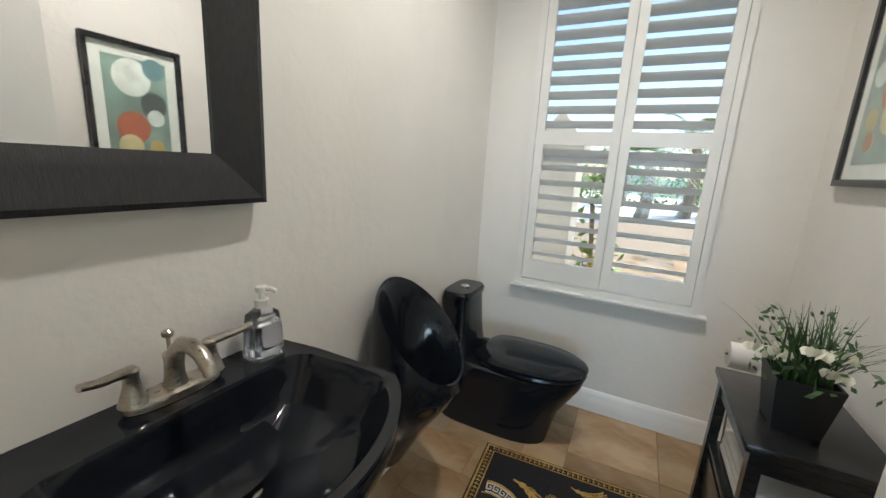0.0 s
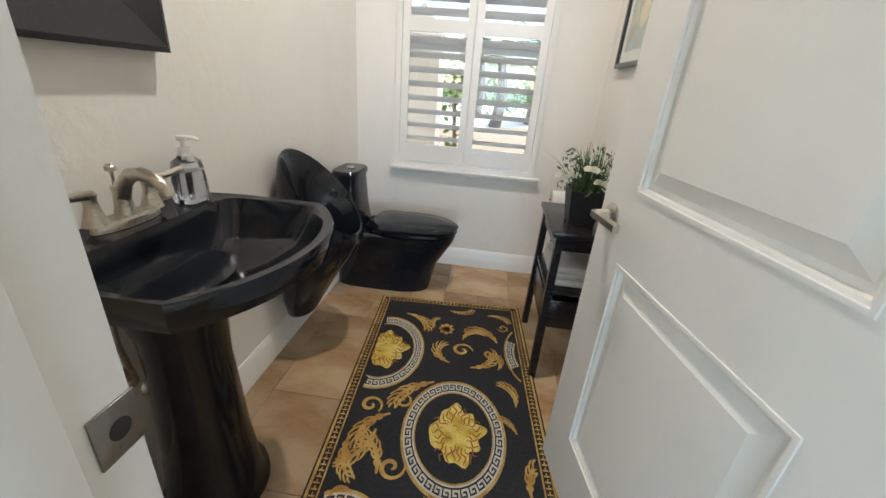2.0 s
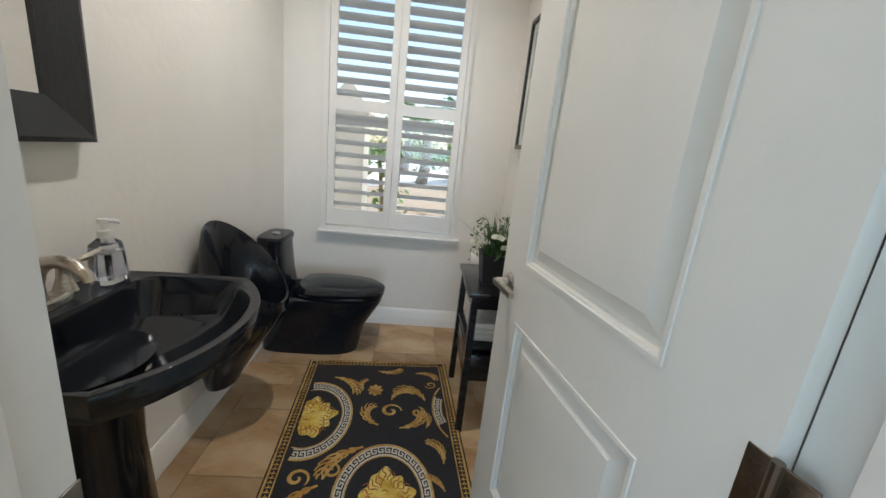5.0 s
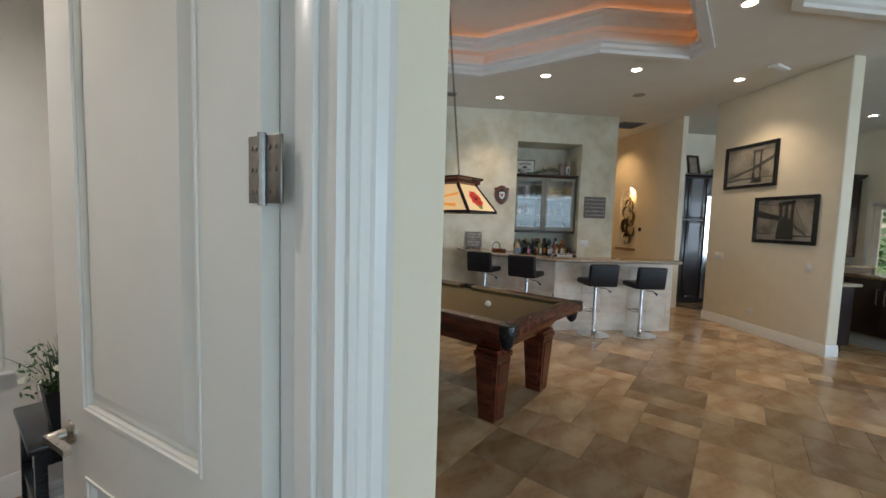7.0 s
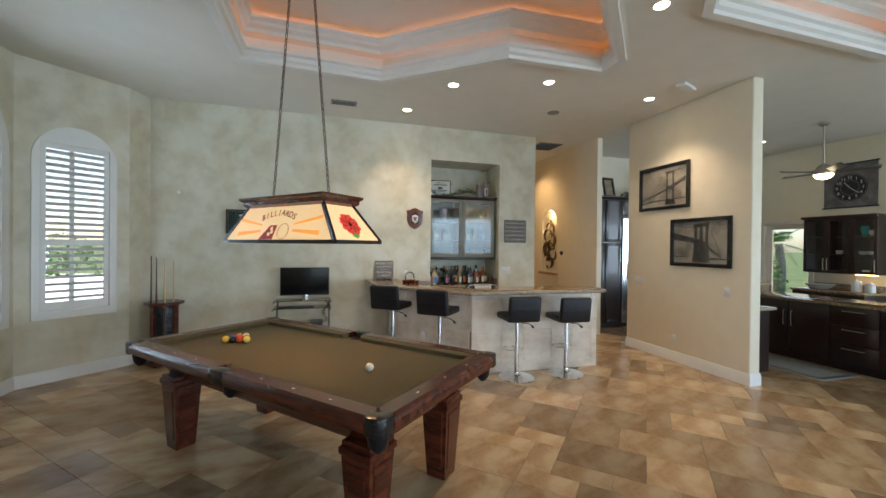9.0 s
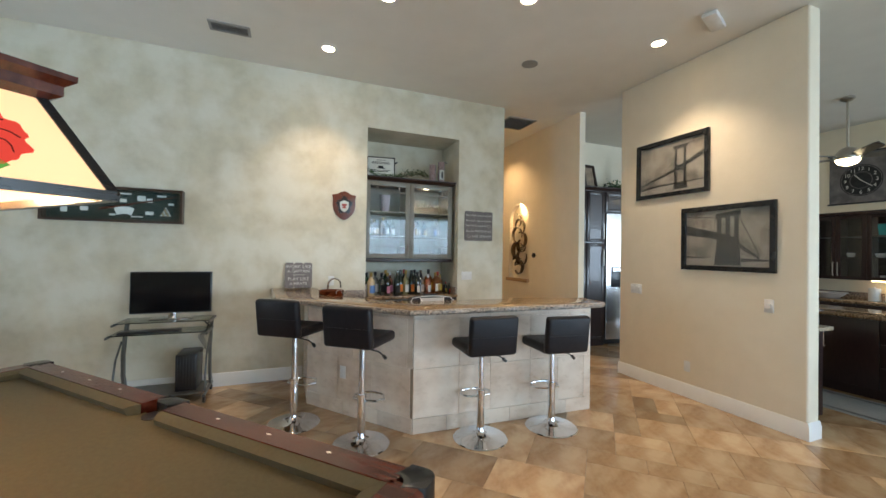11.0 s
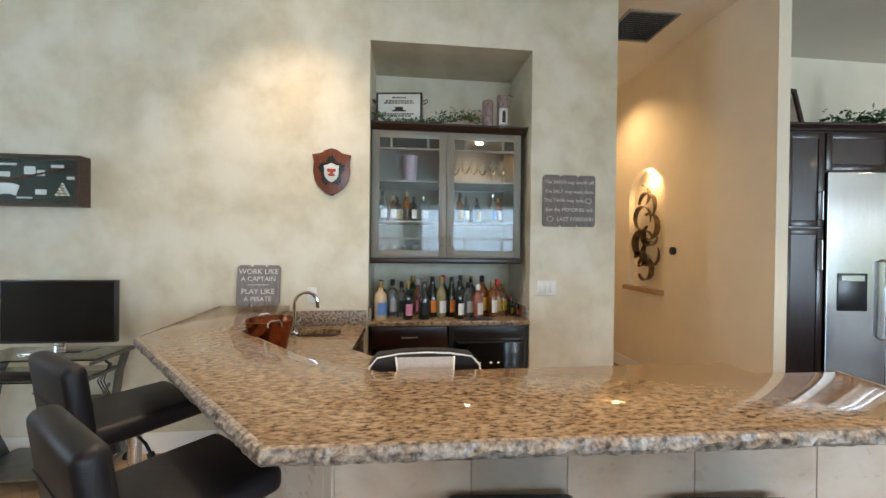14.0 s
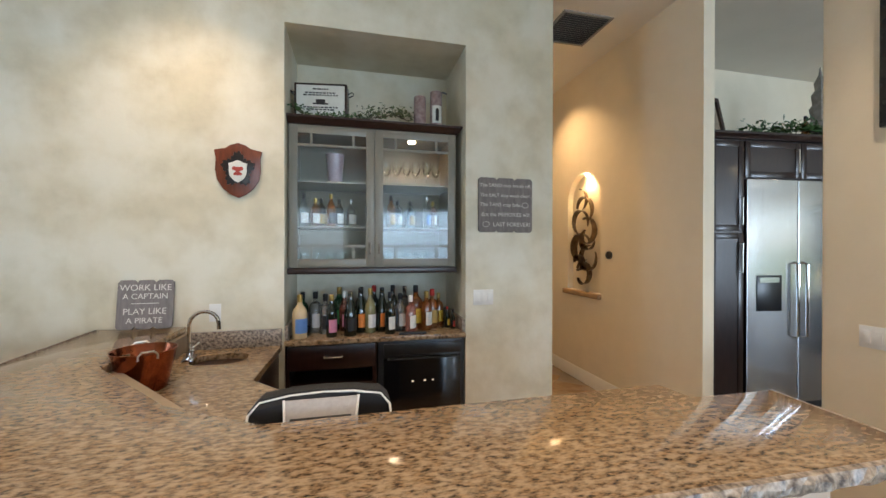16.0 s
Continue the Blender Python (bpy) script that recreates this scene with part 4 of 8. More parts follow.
box(bm, 0.004, 0.004, 0.43, SW - 0.004, SD - 0.004, 0.448, 0.003)
part("shelf", bm, M_BLACKWOOD, stand)
bm = B()
box(bm, 0.008, 0.008, 0.26, SW - 0.008, SD - 0.008, 0.40, 0.004)
part("drawer", bm, M_BLACKWOOD, stand)
M_TOWEL = mat("white_towel", (0.75, 0.73, 0.69), (0.68, 0.66, 0.62), 20, 0.95, bump=0.003, bscale=160)
for k in range(3):
    bm = B()
    box(bm, 0.03, 0.05 + 0.004 * k, 0.449 + 0.03 * k, 0.25, 0.38 - 0.01 * k, 0.479 + 0.03 * k, 0.012, 3)
    solid("towel", bm, M_TOWEL, "folded white towel on black shelf", "towel", BATH @ pose(1.09, 1.35, 0), "folded towels")
pot = thing("planter", BATH @ pose(1.20, 1.50, SH), "black square planter with artificial grass and white flowers", "planter")
bm = B()
loft(bm, [[(sx * k, sy * k, z) for sx, sy in ((-1, -1), (1, -1), (1, 1), (-1, 1))] for k, z in ((0.052, 0.0), (0.070, 0.15), (0.063, 0.15), (0.06, 0.13))])
part("pot", bm, mat("matt_black_pot", (0.014, 0.014, 0.016), None, 20, 0.5), pot, smooth=False)
M_BLADE = mat("plant_leaf", (0.035, 0.085, 0.02), (0.07, 0.14, 0.04), 6, 0.5, vary=0.4)
M_PETAL = mat("white_petal", (0.80, 0.78, 0.66), (0.70, 0.68, 0.55), 20, 0.6)
rng = random.Random(11)
bm = B()
for i in range(170):
    a, lean = rng.uniform(0, 6.283), rng.uniform(0.05, 0.95)
    L = rng.uniform(0.10, 0.24)
    p0 = Vector((rng.uniform(-0.05, 0.05), rng.uniform(-0.05, 0.05), 0.13))
    d = Vector((math.cos(a), math.sin(a), 0))
    sd = Vector((-d.y, d.x, 0)) * rng.uniform(0.0025, 0.005)
    prev = None
    for k in range(5):
        s = k / 4
        c = p0 + d * L * lean * s * (0.5 + 0.5 * s) + Vector((0, 0, L * s * (1 - 0.35 * lean * s)))
        v = (bm.verts.new(c - sd * (1 - s * 0.9)), bm.verts.new(c + sd * (1 - s * 0.9)))
        if prev:
            bm.faces.new((prev[0], prev[1], v[1], v[0]))
        prev = v
for i in range(150):
    a, r = rng.uniform(0, 6.283), rng.uniform(0.04, 0.15)
    c = Vector((r * math.cos(a), r * math.sin(a), 0.15 + rng.uniform(0, 0.16)))
    u = Vector((rng.gauss(0, 1), rng.gauss(0, 1), rng.gauss(0, 1))).normalized()
    w = u.orthogonal().normalized() * 0.006
    u *= 0.014
    bm.faces.new([bm.verts.new(c + q) for q in (-u, w, u, -w)])
part("foliage", bm, M_BLADE, pot, "green grass blades and sprigs", smooth=False, kind="stuff")
for x, y, z in ((-0.07, -0.03, 0.20), (-0.02, -0.10, 0.24), (0.03, -0.09, 0.19), (-0.10, 0.03, 0.18), (0.06, -0.03, 0.22)):
    bm = B()
    for i in range(14):
        a, el = i * 2.4, 0.25 + i * 0.09
        d = Vector((math.cos(a) * math.cos(el), math.sin(a) * math.cos(el), math.sin(el)))
        s = d.orthogonal().normalized()
        c = Vector((x, y, z))
        R0 = 0.034 - i * 0.0012
        bm.faces.new([bm.verts.new(p) for p in (c, c + d * R0 * 0.6 + s * R0 * 0.5, c + d * R0 + s * R0 * 0.2, c + d * R0 - s * R0 * 0.2, c + d * R0 * 0.6 - s * R0 * 0.5)])
    part("flower", bm, M_PETAL, pot, "white artificial flower", smooth=False)

# toilet paper stand
tps = thing("toilet_paper_stand", BATH @ pose(1.29, 2.14, 0), "bronze wire toilet paper stand with paper rolls", "paper stand")
bm = B()
tube(bm, [(0.075 * math.cos(a), 0.075 * math.sin(a), 0.012) for a in angs[::4]], 0.004, 6, True)
for i in range(3):
    a = 2.1 * i + 0.4
    tube(bm, [(0.075 * math.cos(a), 0.075 * math.sin(a), 0.0), (0.065 * math.cos(a), 0.065 * math.sin(a), 0.25), (0.07 * math.cos(a), 0.07 * math.sin(a), 0.38)], 0.004, 6)
tube(bm, [(0.05, 0.0, 0.01), (0.05, 0, 0.60), (0.04, 0, 0.64), (0.0, 0, 0.65), (-0.12, 0, 0.645)], 0.005, 6)
part("wire_frame", bm, M_PEWTER, tps)
M_PAPER = mat("white_paper", (0.80, 0.78, 0.75), None, 12, 0.9, bump=0.0008, bscale=120)
for m2 in (pose(-0.11, 0, 0.645, 0, 90), pose(0, 0, 0.015)):
    bm = B()
    lathe(bm, [(0.02, 0), (0.054, 0), (0.056, 0.004), (0.056, 0.096), (0.054, 0.1), (0.02, 0.1), (0.02, 0.0)], 24, m2)
    part("paper_roll", bm, M_PAPER, tps, "white paper roll")

# ---- framed art on the bathroom wall ----
M_ARTBG = mat("teal_canvas", (0.16, 0.26, 0.22), (0.26, 0.34, 0.28), 5, 0.6, c3=(0.10, 0.13, 0.11), big=4)
M_MATB = mat("cream_mount_board", (0.70, 0.70, 0.64), None, 12, 0.7)
circ = [((0.70, 0.72, 0.66), 0.02, 0.60, 0.085), ((0.42, 0.10, 0.04), 0.03, 0.34, 0.075), ((0.55, 0.40, 0.12), -0.07, 0.24, 0.035), ((0.13, 0.24, 0.26), -0.08, 0.66, 0.05),
        ((0.07, 0.08, 0.08), -0.07, 0.47, 0.06), ((0.60, 0.50, 0.26), 0.05, 0.24, 0.055), ((0.62, 0.66, 0.62), -0.075, 0.40, 0.04), ((0.35, 0.16, 0.06), -0.05, 0.16, 0.03)]


def framed_art(yc, z0, w, h):
    art = thing("framed_picture", BATH @ Matrix(((0, 0, -1, BX1), (-1, 0, 0, yc), (0, 1, 0, z0), (0, 0, 0, 1))), "black framed abstract picture with coloured circles", "picture", "bathroom pictures")
    bm = B()
    fr = [(0, 0.0), (0, 0.028), (0.022, 0.028), (0.026, 0.014), (0.026, 0.0)]
    loft(bm, [[(-w / 2 + o, o, z), (w / 2 - o, o, z), (w / 2 - o, h - o, z), (-w / 2 + o, h - o, z)] for o, z in fr], False, False)
    bmesh.ops.recalc_face_normals(bm, faces=bm.faces)
    part("frame", bm, M_BLACKWOOD, art, smooth=False)
    bm = B()
    box(bm, -w / 2 + 0.02, 0.02, 0.003, w / 2 - 0.02, h - 0.02, 0.010)
    part("mount", bm, M_MATB, art, "cream mount", smooth=False)
    bm = B()
    box(bm, -w / 2 + 0.075, 0.075, 0.010, w / 2 - 0.075, h - 0.075, 0.0125)
    part("canvas", bm, M_ARTBG, art, "teal painted canvas", smooth=False)
    for i, (c, x, y, r) in enumerate(circ):
        bm = B()
        k = h / 0.78
        loft(bm, [[(x + r * math.cos(a), (y + 0.0) * k + r * 1.05 * math.sin(a), z) for a in angs[::3]] for z in (0.012, 0.0135 + 0.0003 * i)], False, True)
        part("painted_circle", bm, mat("paint", c, tuple(v * 0.7 for v in c), 14, 0.6), art, smooth=False)
    bm = B()
    box(bm, -w / 2 + 0.024, 0.024, 0.019, w / 2 - 0.024, h - 0.024, 0.021)
    g = part("glass", bm, M_GLASS, art, "glazing", smooth=False)
    g.visible_shadow = False


framed_art(2.005, 1.37, 0.43, 0.72)
framed_art(1.36, 1.15, 0.43, 0.72)


# ---- lettering ----
def lettering(text, size, mats, parent, m, name="lettering", align="CENTER", depth=0.0008):
    cu = bpy.data.curves.new(name, "FONT")
    cu.body, cu.size, cu.extrude, cu.align_x = text, size, depth, align
    tmp = bpy.data.objects.new(name, cu)
    scene.collection.objects.link(tmp)
    me = bpy.data.meshes.new_from_object(tmp.evaluated_get(bpy.context.evaluated_depsgraph_get()))
    bpy.data.objects.remove(tmp)
    me.materials.clear()
    me.materials.append(mats)
    ob = new(name, me)
    ob.parent = parent
    ob.matrix_basis = m
    return ob


# ---- bar ----
M_GRANITE = mat("polished_granite", (0.33, 0.205, 0.105), (0.014, 0.010, 0.007), 62, 0.08, c3=(0.36, 0.255, 0.155), big=30, detail=10, stretch=(1.0, 2.2, 1), rvar=0.2)
M_GRANITEDGE = mat("chiselled_granite", (0.46, 0.38, 0.30), (0.07, 0.05, 0.04), 60, 0.3, bump=0.004, bscale=45, detail=8)
BAR_OUT = [(2.20, 7.44), (2.25, 6.46), (3.225, 5.345), (5.06, 5.305), (5.15, 5.37), (5.185, 5.735), (4.85, 5.745), (4.835, 5.875), (3.47, 5.86), (3.14, 6.07), (2.70, 6.57), (2.70, 7.44)]
counter = thing("bar_counter", Matrix(), "polished brown granite bar top with chiselled edge", "bar counter")
bm = B()
prism(bm, BAR_OUT, 1.03, 1.07, 0.006)
part("slab", bm, M_GRANITE, counter)
bm = B()
rng = random.Random(5)
edge = []
for (xa, ya), (xb, yb) in zip(BAR_OUT[:6], BAR_OUT[1:6]):
    n = max(1, int(math.dist((xa, ya), (xb, yb)) / 0.025))
    edge += [(xa + (xb - xa) * k / n, ya + (yb - ya) * k / n) for k in range(n)]
edge.append(BAR_OUT[5])
rings = []
for i, (x, y) in enumerate(edge):
    a, b = Vector(edge[max(0, i - 1)]), Vector(edge[min(len(edge) - 1, i + 1)])
    d = (b - a).normalized()
    nn = Vector((d.y, -d.x))
    r = lambda: rng.uniform(-0.005, 0.005)
    rings.append([(x - nn.x * 0.01, y - nn.y * 0.01, 1.029), (x + nn.x * (0.004 + r()), y + nn.y * (0.004 + r()), 1.029), (x + nn.x * (0.013 + r()), y + nn.y * (0.013 + r()), 1.042 + r()),
                  (x + nn.x * (0.013 + r()), y + nn.y * (0.013 + r()), 1.056 + r()), (x + nn.x * (0.005 + r() * 0.5), y + nn.y * 0.005, 1.0695), (x - nn.x * 0.01, y - nn.y * 0.01, 1.0712)])
loft(bm, rings)
bmesh.ops.recalc_face_normals(bm, faces=bm.faces)
part("edge", bm, M_GRANITEDGE, counter, "rough chiselled granite edge", smooth=False)

LOWZ = 0.92
sinkc = (2.97, 7.17)
sink_hole = [(sinkc[0] + 0.15 * (abs(math.cos(a)) ** 0.7) * (1 if math.cos(a) > 0 else -1), sinkc[1] + 0.12 * (abs(math.sin(a)) ** 0.7) * (1 if math.sin(a) > 0 else -1)) for a in angs[::2]]
low = thing("sink_counter", Matrix(), "lower granite counter with small bar sink", "counter")
bm = B()
sheet(bm, [(2.62, 7.44), (3.268, 7.44), (3.25, 6.73), (4.0, 5.91), (3.46, 5.885), (3.16, 6.085), (2.715, 6.58), (2.62, 6.6)], [sink_hole], 0.035, "z", LOWZ - 0.035)
part("slab", bm, M_GRANITE, low, smooth=False)
bm = B()
loft(bm, [[(sinkc[0] + (x - sinkc[0]) * k, sinkc[1] + (y - sinkc[1]) * k, z) for x, y in sink_hole] for k, z in ((1.03, LOWZ - 0.036), (0.98, LOWZ - 0.05), (0.95, LOWZ - 0.16), (0.8, LOWZ - 0.18), (0.1, LOWZ - 0.185))], False, True)
part("sink_bowl", bm, M_STEEL, low, "stainless undermount sink bowl")
bm = B()
box(bm, 2.70, 7.415, LOWZ, 3.268, 7.448, LOWZ + 0.11, 0.003)
part("backsplash", bm, M_GRANITEDGE, low, "speckled granite backsplash")
bm = B()
box(bm, 2.665, 6.6, LOWZ, 2.695, 7.41, 1.028)
part("splash_riser", bm, M_GRANITE, low, smooth=False)
base = thing("bar", Matrix(), "bar front clad in pale travertine tiles", "bar")
FACE = [(2.57, 7.44), (2.57, 6.61), (3.34, 5.62), (5.14, 5.54), (5.14, 5.75)]
bm = B()
prism(bm, FACE + [(3.46, 5.80), (2.72, 6.66), (2.72, 7.44)], 0.0, 1.028)
part("core", bm, M_GROUT, base, smooth=False)
rng = random.Random(9)
rows = [(0.0, 0.13), (0.13, 0.54), (0.54, 0.95), (0.95, 1.028)]
for (xa, ya), (xb, yb) in zip(FACE, FACE[1:]):
    L = math.dist((xa, ya), (xb, yb))
    mm = pose(xa, ya, 0, 0, 0, math.degrees(math.atan2(yb - ya, xb - xa)))
    for z0, z1 in rows:
        x = -rng.choice((0.0, 0.2, 0.12)) if L > 0.5 else 0.0
        while x < L - 0.01:
            w = rng.choice((0.41, 0.41, 0.61, 0.30))
            a, b = max(x, 0.0), min(x + w, L)
            x += w
            if b - a < 0.03:
                continue
            bm = B()
            box(bm, a + 0.001, -0.011, z0 + 0.001, b - 0.001, 0.0, z1 - 0.001, 0.0015, 1)
            part("tile", bm, M_BARSTONE, base, m=mm, smooth=False)
# under the sink
bm = B()
prism(bm, [(2.74, 7.43), (3.25, 7.43), (3.22, 6.75), (3.9, 5.99), (3.5, 5.89), (2.74, 6.66)], 0.0, LOWZ - 0.037)
solid("sink_cabinet", bm, M_ESPRESSO, "dark espresso cabinet under sink counter", "cabinet", smooth=False)
# outlet on the bar front
bm = B()
box(bm, -0.035, -0.005, -0.057, 0.035, 0.0, 0.057, 0.002)
for z in (-0.022, 0.022):
    cyl(bm, (0, -0.004, z), (0, -0.008, z), 0.016, seg=14)
OUTLET = as_mesh("outlet", bm, M_WHITEPL)


def outlet(m, label="white electrical outlet plate"):
    ob = new("outlet", OUTLET)
    ob.matrix_basis = m
    return tagged(ob, label, "outlet", "outlets")


outlet(pose(2.86, 6.205, 0.40, 0, 0, math.degrees(math.atan2(-0.99, 0.77))) @ pose(0, -0.012, 0))
outlet(pose(2.86, BW - 0.001, 1.15))
outlet(Matrix(((0, 1, 0, PX - 0.001), (-1, 0, 0, 5.42), (0, 0, 1, 0.33), (0, 0, 0, 1))))
# faucet
fa = thing("bar_faucet", pose(2.80, 7.20, LOWZ, 0, 0, 10), "chrome gooseneck faucet beside bar sink", "faucet")
bm = B()
box(bm, -0.03, -0.075, 0, 0.03, 0.075, 0.012, 0.005)
part("base_plate", bm, M_CHROME, fa)
bm = B()
lathe(bm, [(0.022, 0.01), (0.016, 0.03), (0.014, 0.06), (0.011, 0.09)], 14)
tube(bm, [(0, 0, 0.08), (0, 0, 0.20)] + [(0.075 - 0.075 * math.cos(radians(a)), -0.0, 0.20 + 0.075 * math.sin(radians(a))) for a in range(15, 181, 15)] + [(0.152, 0, 0.165)], 0.011, 10)
part("spout", bm, M_CHROME, fa)
for s in (-1, 1):
    bm = B()
    lathe(bm, [(0.016, 0.012), (0.012, 0.03), (0.011, 0.05)], 12, pose(0, s * 0.055, 0))
    tube(bm, [(0, s * 0.055, 0.05), (0.02, s * 0.075, 0.062), (0.035, s * 0.095, 0.075)], 0.006)
    part("handle", bm, M_CHROME, fa)
# copper bucket
M_COPPER = mat("aged_copper", (0.40, 0.13, 0.065), (0.24, 0.07, 0.035), 9, 0.16, metal=1.0, bump=0.001, bscale=50)
bu = thing("copper_bucket", pose(2.79, 6.72, LOWZ), "aged copper ice bucket with ring handles on counter", "bucket")
bm = B()
lathe(bm, [(0.085, 0.0), (0.09, 0.006), (0.122, 0.175), (0.127, 0.185), (0.13, 0.183), (0.125, 0.17), (0.092, 0.01), (0.0, 0.01)], 32)
part("body", bm, M_COPPER, bu)
for a in (-60, 120):
    bm = B()
    c, s = math.cos(radians(a)), math.sin(radians(a))
    tube(bm, [(0.128 * c - s * x, 0.128 * s + c * x, 0.16 + z) for x, z in ((-0.035, 0), (-0.035, 0.02), (-0.022, 0.035), (0.022, 0.035), (0.035, 0.02), (0.035, 0))], 0.004, 8)
    part("handle", bm, M_NICKEL, bu)
# signs
M_SIGNWOOD = mat("grey_weathered_board", (0.17, 0.15, 0.145), (0.23, 0.205, 0.195), 10, 0.8, bump=0.001, bscale=60, stretch=(6, 1, 1))
M_SIGNTXT = mat("cream_sign_paint", (0.72, 0.69, 0.63), (0.6, 0.57, 0.52), 60, 0.8)


def plank_sign(name, m, w, h, lines, label):
    sg = thing(name, m, label, "sign")
    for i in range(3):
        bm = B()
        x0, x1 = -w / 2 + i * w / 3 + 0.001, -w / 2 + (i + 1) * w / 3 - 0.001
        c = 0.016
        prism(bm, [(x0 + c, 0), (x1 - c, 0), (x1, c), (x1, h - c), (x1 - c, h), (x0 + c, h), (x0, h - c), (x0, c)], 0, 0.016)
        part("board", bm, M_SIGNWOOD, sg, smooth=False)
    for text, size, y, x in lines:
        lettering(text, size, M_SIGNTXT, sg, pose(x, y, 0.0165))
    return sg


up = Matrix(((1, 0, 0, 0), (0, 0, -1, 0), (0, 1, 0, 0), (0, 0, 0, 1)))
s1 = plank_sign("pirate_sign", pose(2.485, BW - 0.05, 1.072, -7) @ up, 0.305, 0.30, [("WORK LIKE", 0.053, 0.236, 0), ("A CAPTAIN", 0.048, 0.184, 0), ("PLAY LIKE", 0.053, 0.090, 0), ("A PIRATE", 0.048, 0.036, 0)],
                "grey plank sign with cream lettering on bar")
bm = B()
box(bm, -0.075, 0.154, 0.016, 0.075, 0.158, 0.0175)
part("rule_line", bm, M_SIGNTXT, s1, smooth=False)
s2 = plank_sign("beach_sign", pose(4.875, BW - 0.001, 1.695) @ up, 0.44, 0.415, [("The SAND may brush off.", 0.040, 0.345, 0), ("The SALT may wash clean.", 0.038, 0.270, 0), ("The TANS may fade.", 0.040, 0.198, -0.04), ("But the MEMORIES will", 0.041, 0.122, 0), ("LAST FOREVER!", 0.045, 0.045, 0.05)],
                "grey plank sign with cream lettering on plaster wall")
for x, y in ((0.16, 0.21), (-0.16, 0.06)):
    bm = B()
    tube(bm, [(x + 0.026 * math.cos(a), y + 0.02 * math.sin(a), 0.017) for a in angs[::4]], 0.002, 5, True)
    part("shell_motif", bm, M_SIGNTXT, s2)
# switch plates
bm = B()
box(bm, -0.08, -0.006, -0.058, 0.08, 0, 0.058, 0.002)
for x in (-0.046, 0, 0.046):
    box(bm, x - 0.016, -0.010, -0.033, x + 0.016, -0.004, 0.033, 0.002)
SWITCH = as_mesh("switch_plate", bm, M_WHITEPL)
for m2 in (pose(4.70, BW - 0.001, 1.20), Matrix(((0, 1, 0, PX - 0.001), (-1, 0, 0, 6.08), (0, 0, 1, 1.11), (0, 0, 0, 1)))):
    ob = new("switch_plate", SWITCH)
    ob.matrix_basis = m2
    tagged(ob, "white triple rocker switch plate on wall", "light switch", "switches")
# shield plaque
M_PLAQUE = mat("reddish_plaque_wood", (0.17, 0.045, 0.02), (0.11, 0.028, 0.013), 8, 0.3, stretch=(5, 1, 1))
sh = thing("shield_plaque", pose(3.0, BW - 0.001, 1.90) @ up, "dark wooden shield plaque with coat of arms", "plaque")


def shield_outline(w, h):
    half = [(0.0, 0.0), (0.16, 0.06), (0.32, 0.17), (0.43, 0.32), (0.47, 0.5), (0.46, 0.72), (0.5, 0.86), (0.38, 0.88), (0.26, 0.90), (0.16, 0.96), (0.0, 1.0)]
    return [(x * w, y * h) for x, y in half] + [(-x * w, y * h) for x, y in half[-2:0:-1]]


bm = B()
prism(bm, shield_outline(0.29, 0.36), 0, 0.018, 0.004)
part("backing", bm, M_PLAQUE, sh)
bm = B()
lobes = []
for i in range(88):
    a = 2 * math.pi * i / 88
    r = 0.088 + 0.014 * math.sin(5 * a) + 0.008 * math.sin(22 * a)
    lobes.append((r * math.cos(a), 0.185 + 1.15 * r * math.sin(a)))
prism(bm, lobes, 0.016, 0.026, 0.002)
part("mantling", bm, M_BLACKPL, sh, "black leafy mantling")
bm = B()
prism(bm, [(x, y + 0.10) for x, y in shield_outline(0.115, 0.145)], 0.018, 0.028, 0.002)
part("escutcheon", bm, M_MATB, sh, "cream small shield")
bm = B()
for x, y, r in ((-0.02, 0.19, 0.014), (0.02, 0.19, 0.014), (0, 0.185, 0.018), (0, 0.16, 0.016), (-0.016, 0.155, 0.01), (0.016, 0.155, 0.01)):
    lathe(bm, [(r, 0.028), (r * 0.9, 0.031), (0.0, 0.031)], 10, pose(x, y, 0))
part("crest", bm, mat("red_enamel", (0.45, 0.06, 0.04), None, 10, 0.4), sh, "red crest")

# ---- recess: cabinet, counter, bottles ----
nc = thing("recess_counter", Matrix(), "granite counter top in bar recess", "counter")
bm = B()
box(bm, N0 + 0.002, BW - 0.02, 0.905, N1 - 0.002, BW + 0.618, 0.94, 0.004)
part("slab", bm, M_GRANITE, nc)
bm = B()
box(bm, N0 + 0.002, BW + 0.01, 0.94, N0 + 0.022, BW + 0.618, 1.04)
part("side_splash", bm, M_GRANITEDGE, nc, smooth=False)
bm = B()
box(bm, N1 - 0.022, BW + 0.01, 0.94, N1 - 0.002, BW + 0.618, 1.04)
part("side_splash", bm, M_GRANITEDGE, nc, smooth=False)
lc = thing("recess_cabinet", Matrix(), "dark wood base cabinet in bar recess", "cabinet")
bm = B()
box(bm, N0 + 0.004, BW + 0.02, 0.0, 3.90, BW + 0.6, 0.62)
box(bm, N0 + 0.004, BW + 0.35, 0.62, 3.90, BW + 0.6, 0.90)
box(bm, N0 + 0.004, BW + 0.02, 0.62, N0 + 0.03, BW + 0.35, 0.90)
box(bm, 3.87, BW + 0.02, 0.62, 3.90, BW + 0.35, 0.90)
part("body", bm, M_ESPRESSO, lc, smooth=False)
bm = B()
box(bm, N0 + 0.02, BW + 0.0, 0.73, 3.885, BW + 0.02, 0.895, 0.003)
dr = part("drawer", bm, M_ESPRESSO, lc)
bm = B()
tube(bm, [(3.54, BW + 0.0, 0.815), (3.54, BW - 0.022, 0.815), (3.66, BW - 0.022, 0.815), (3.66, BW + 0.0, 0.815)], 0.005)
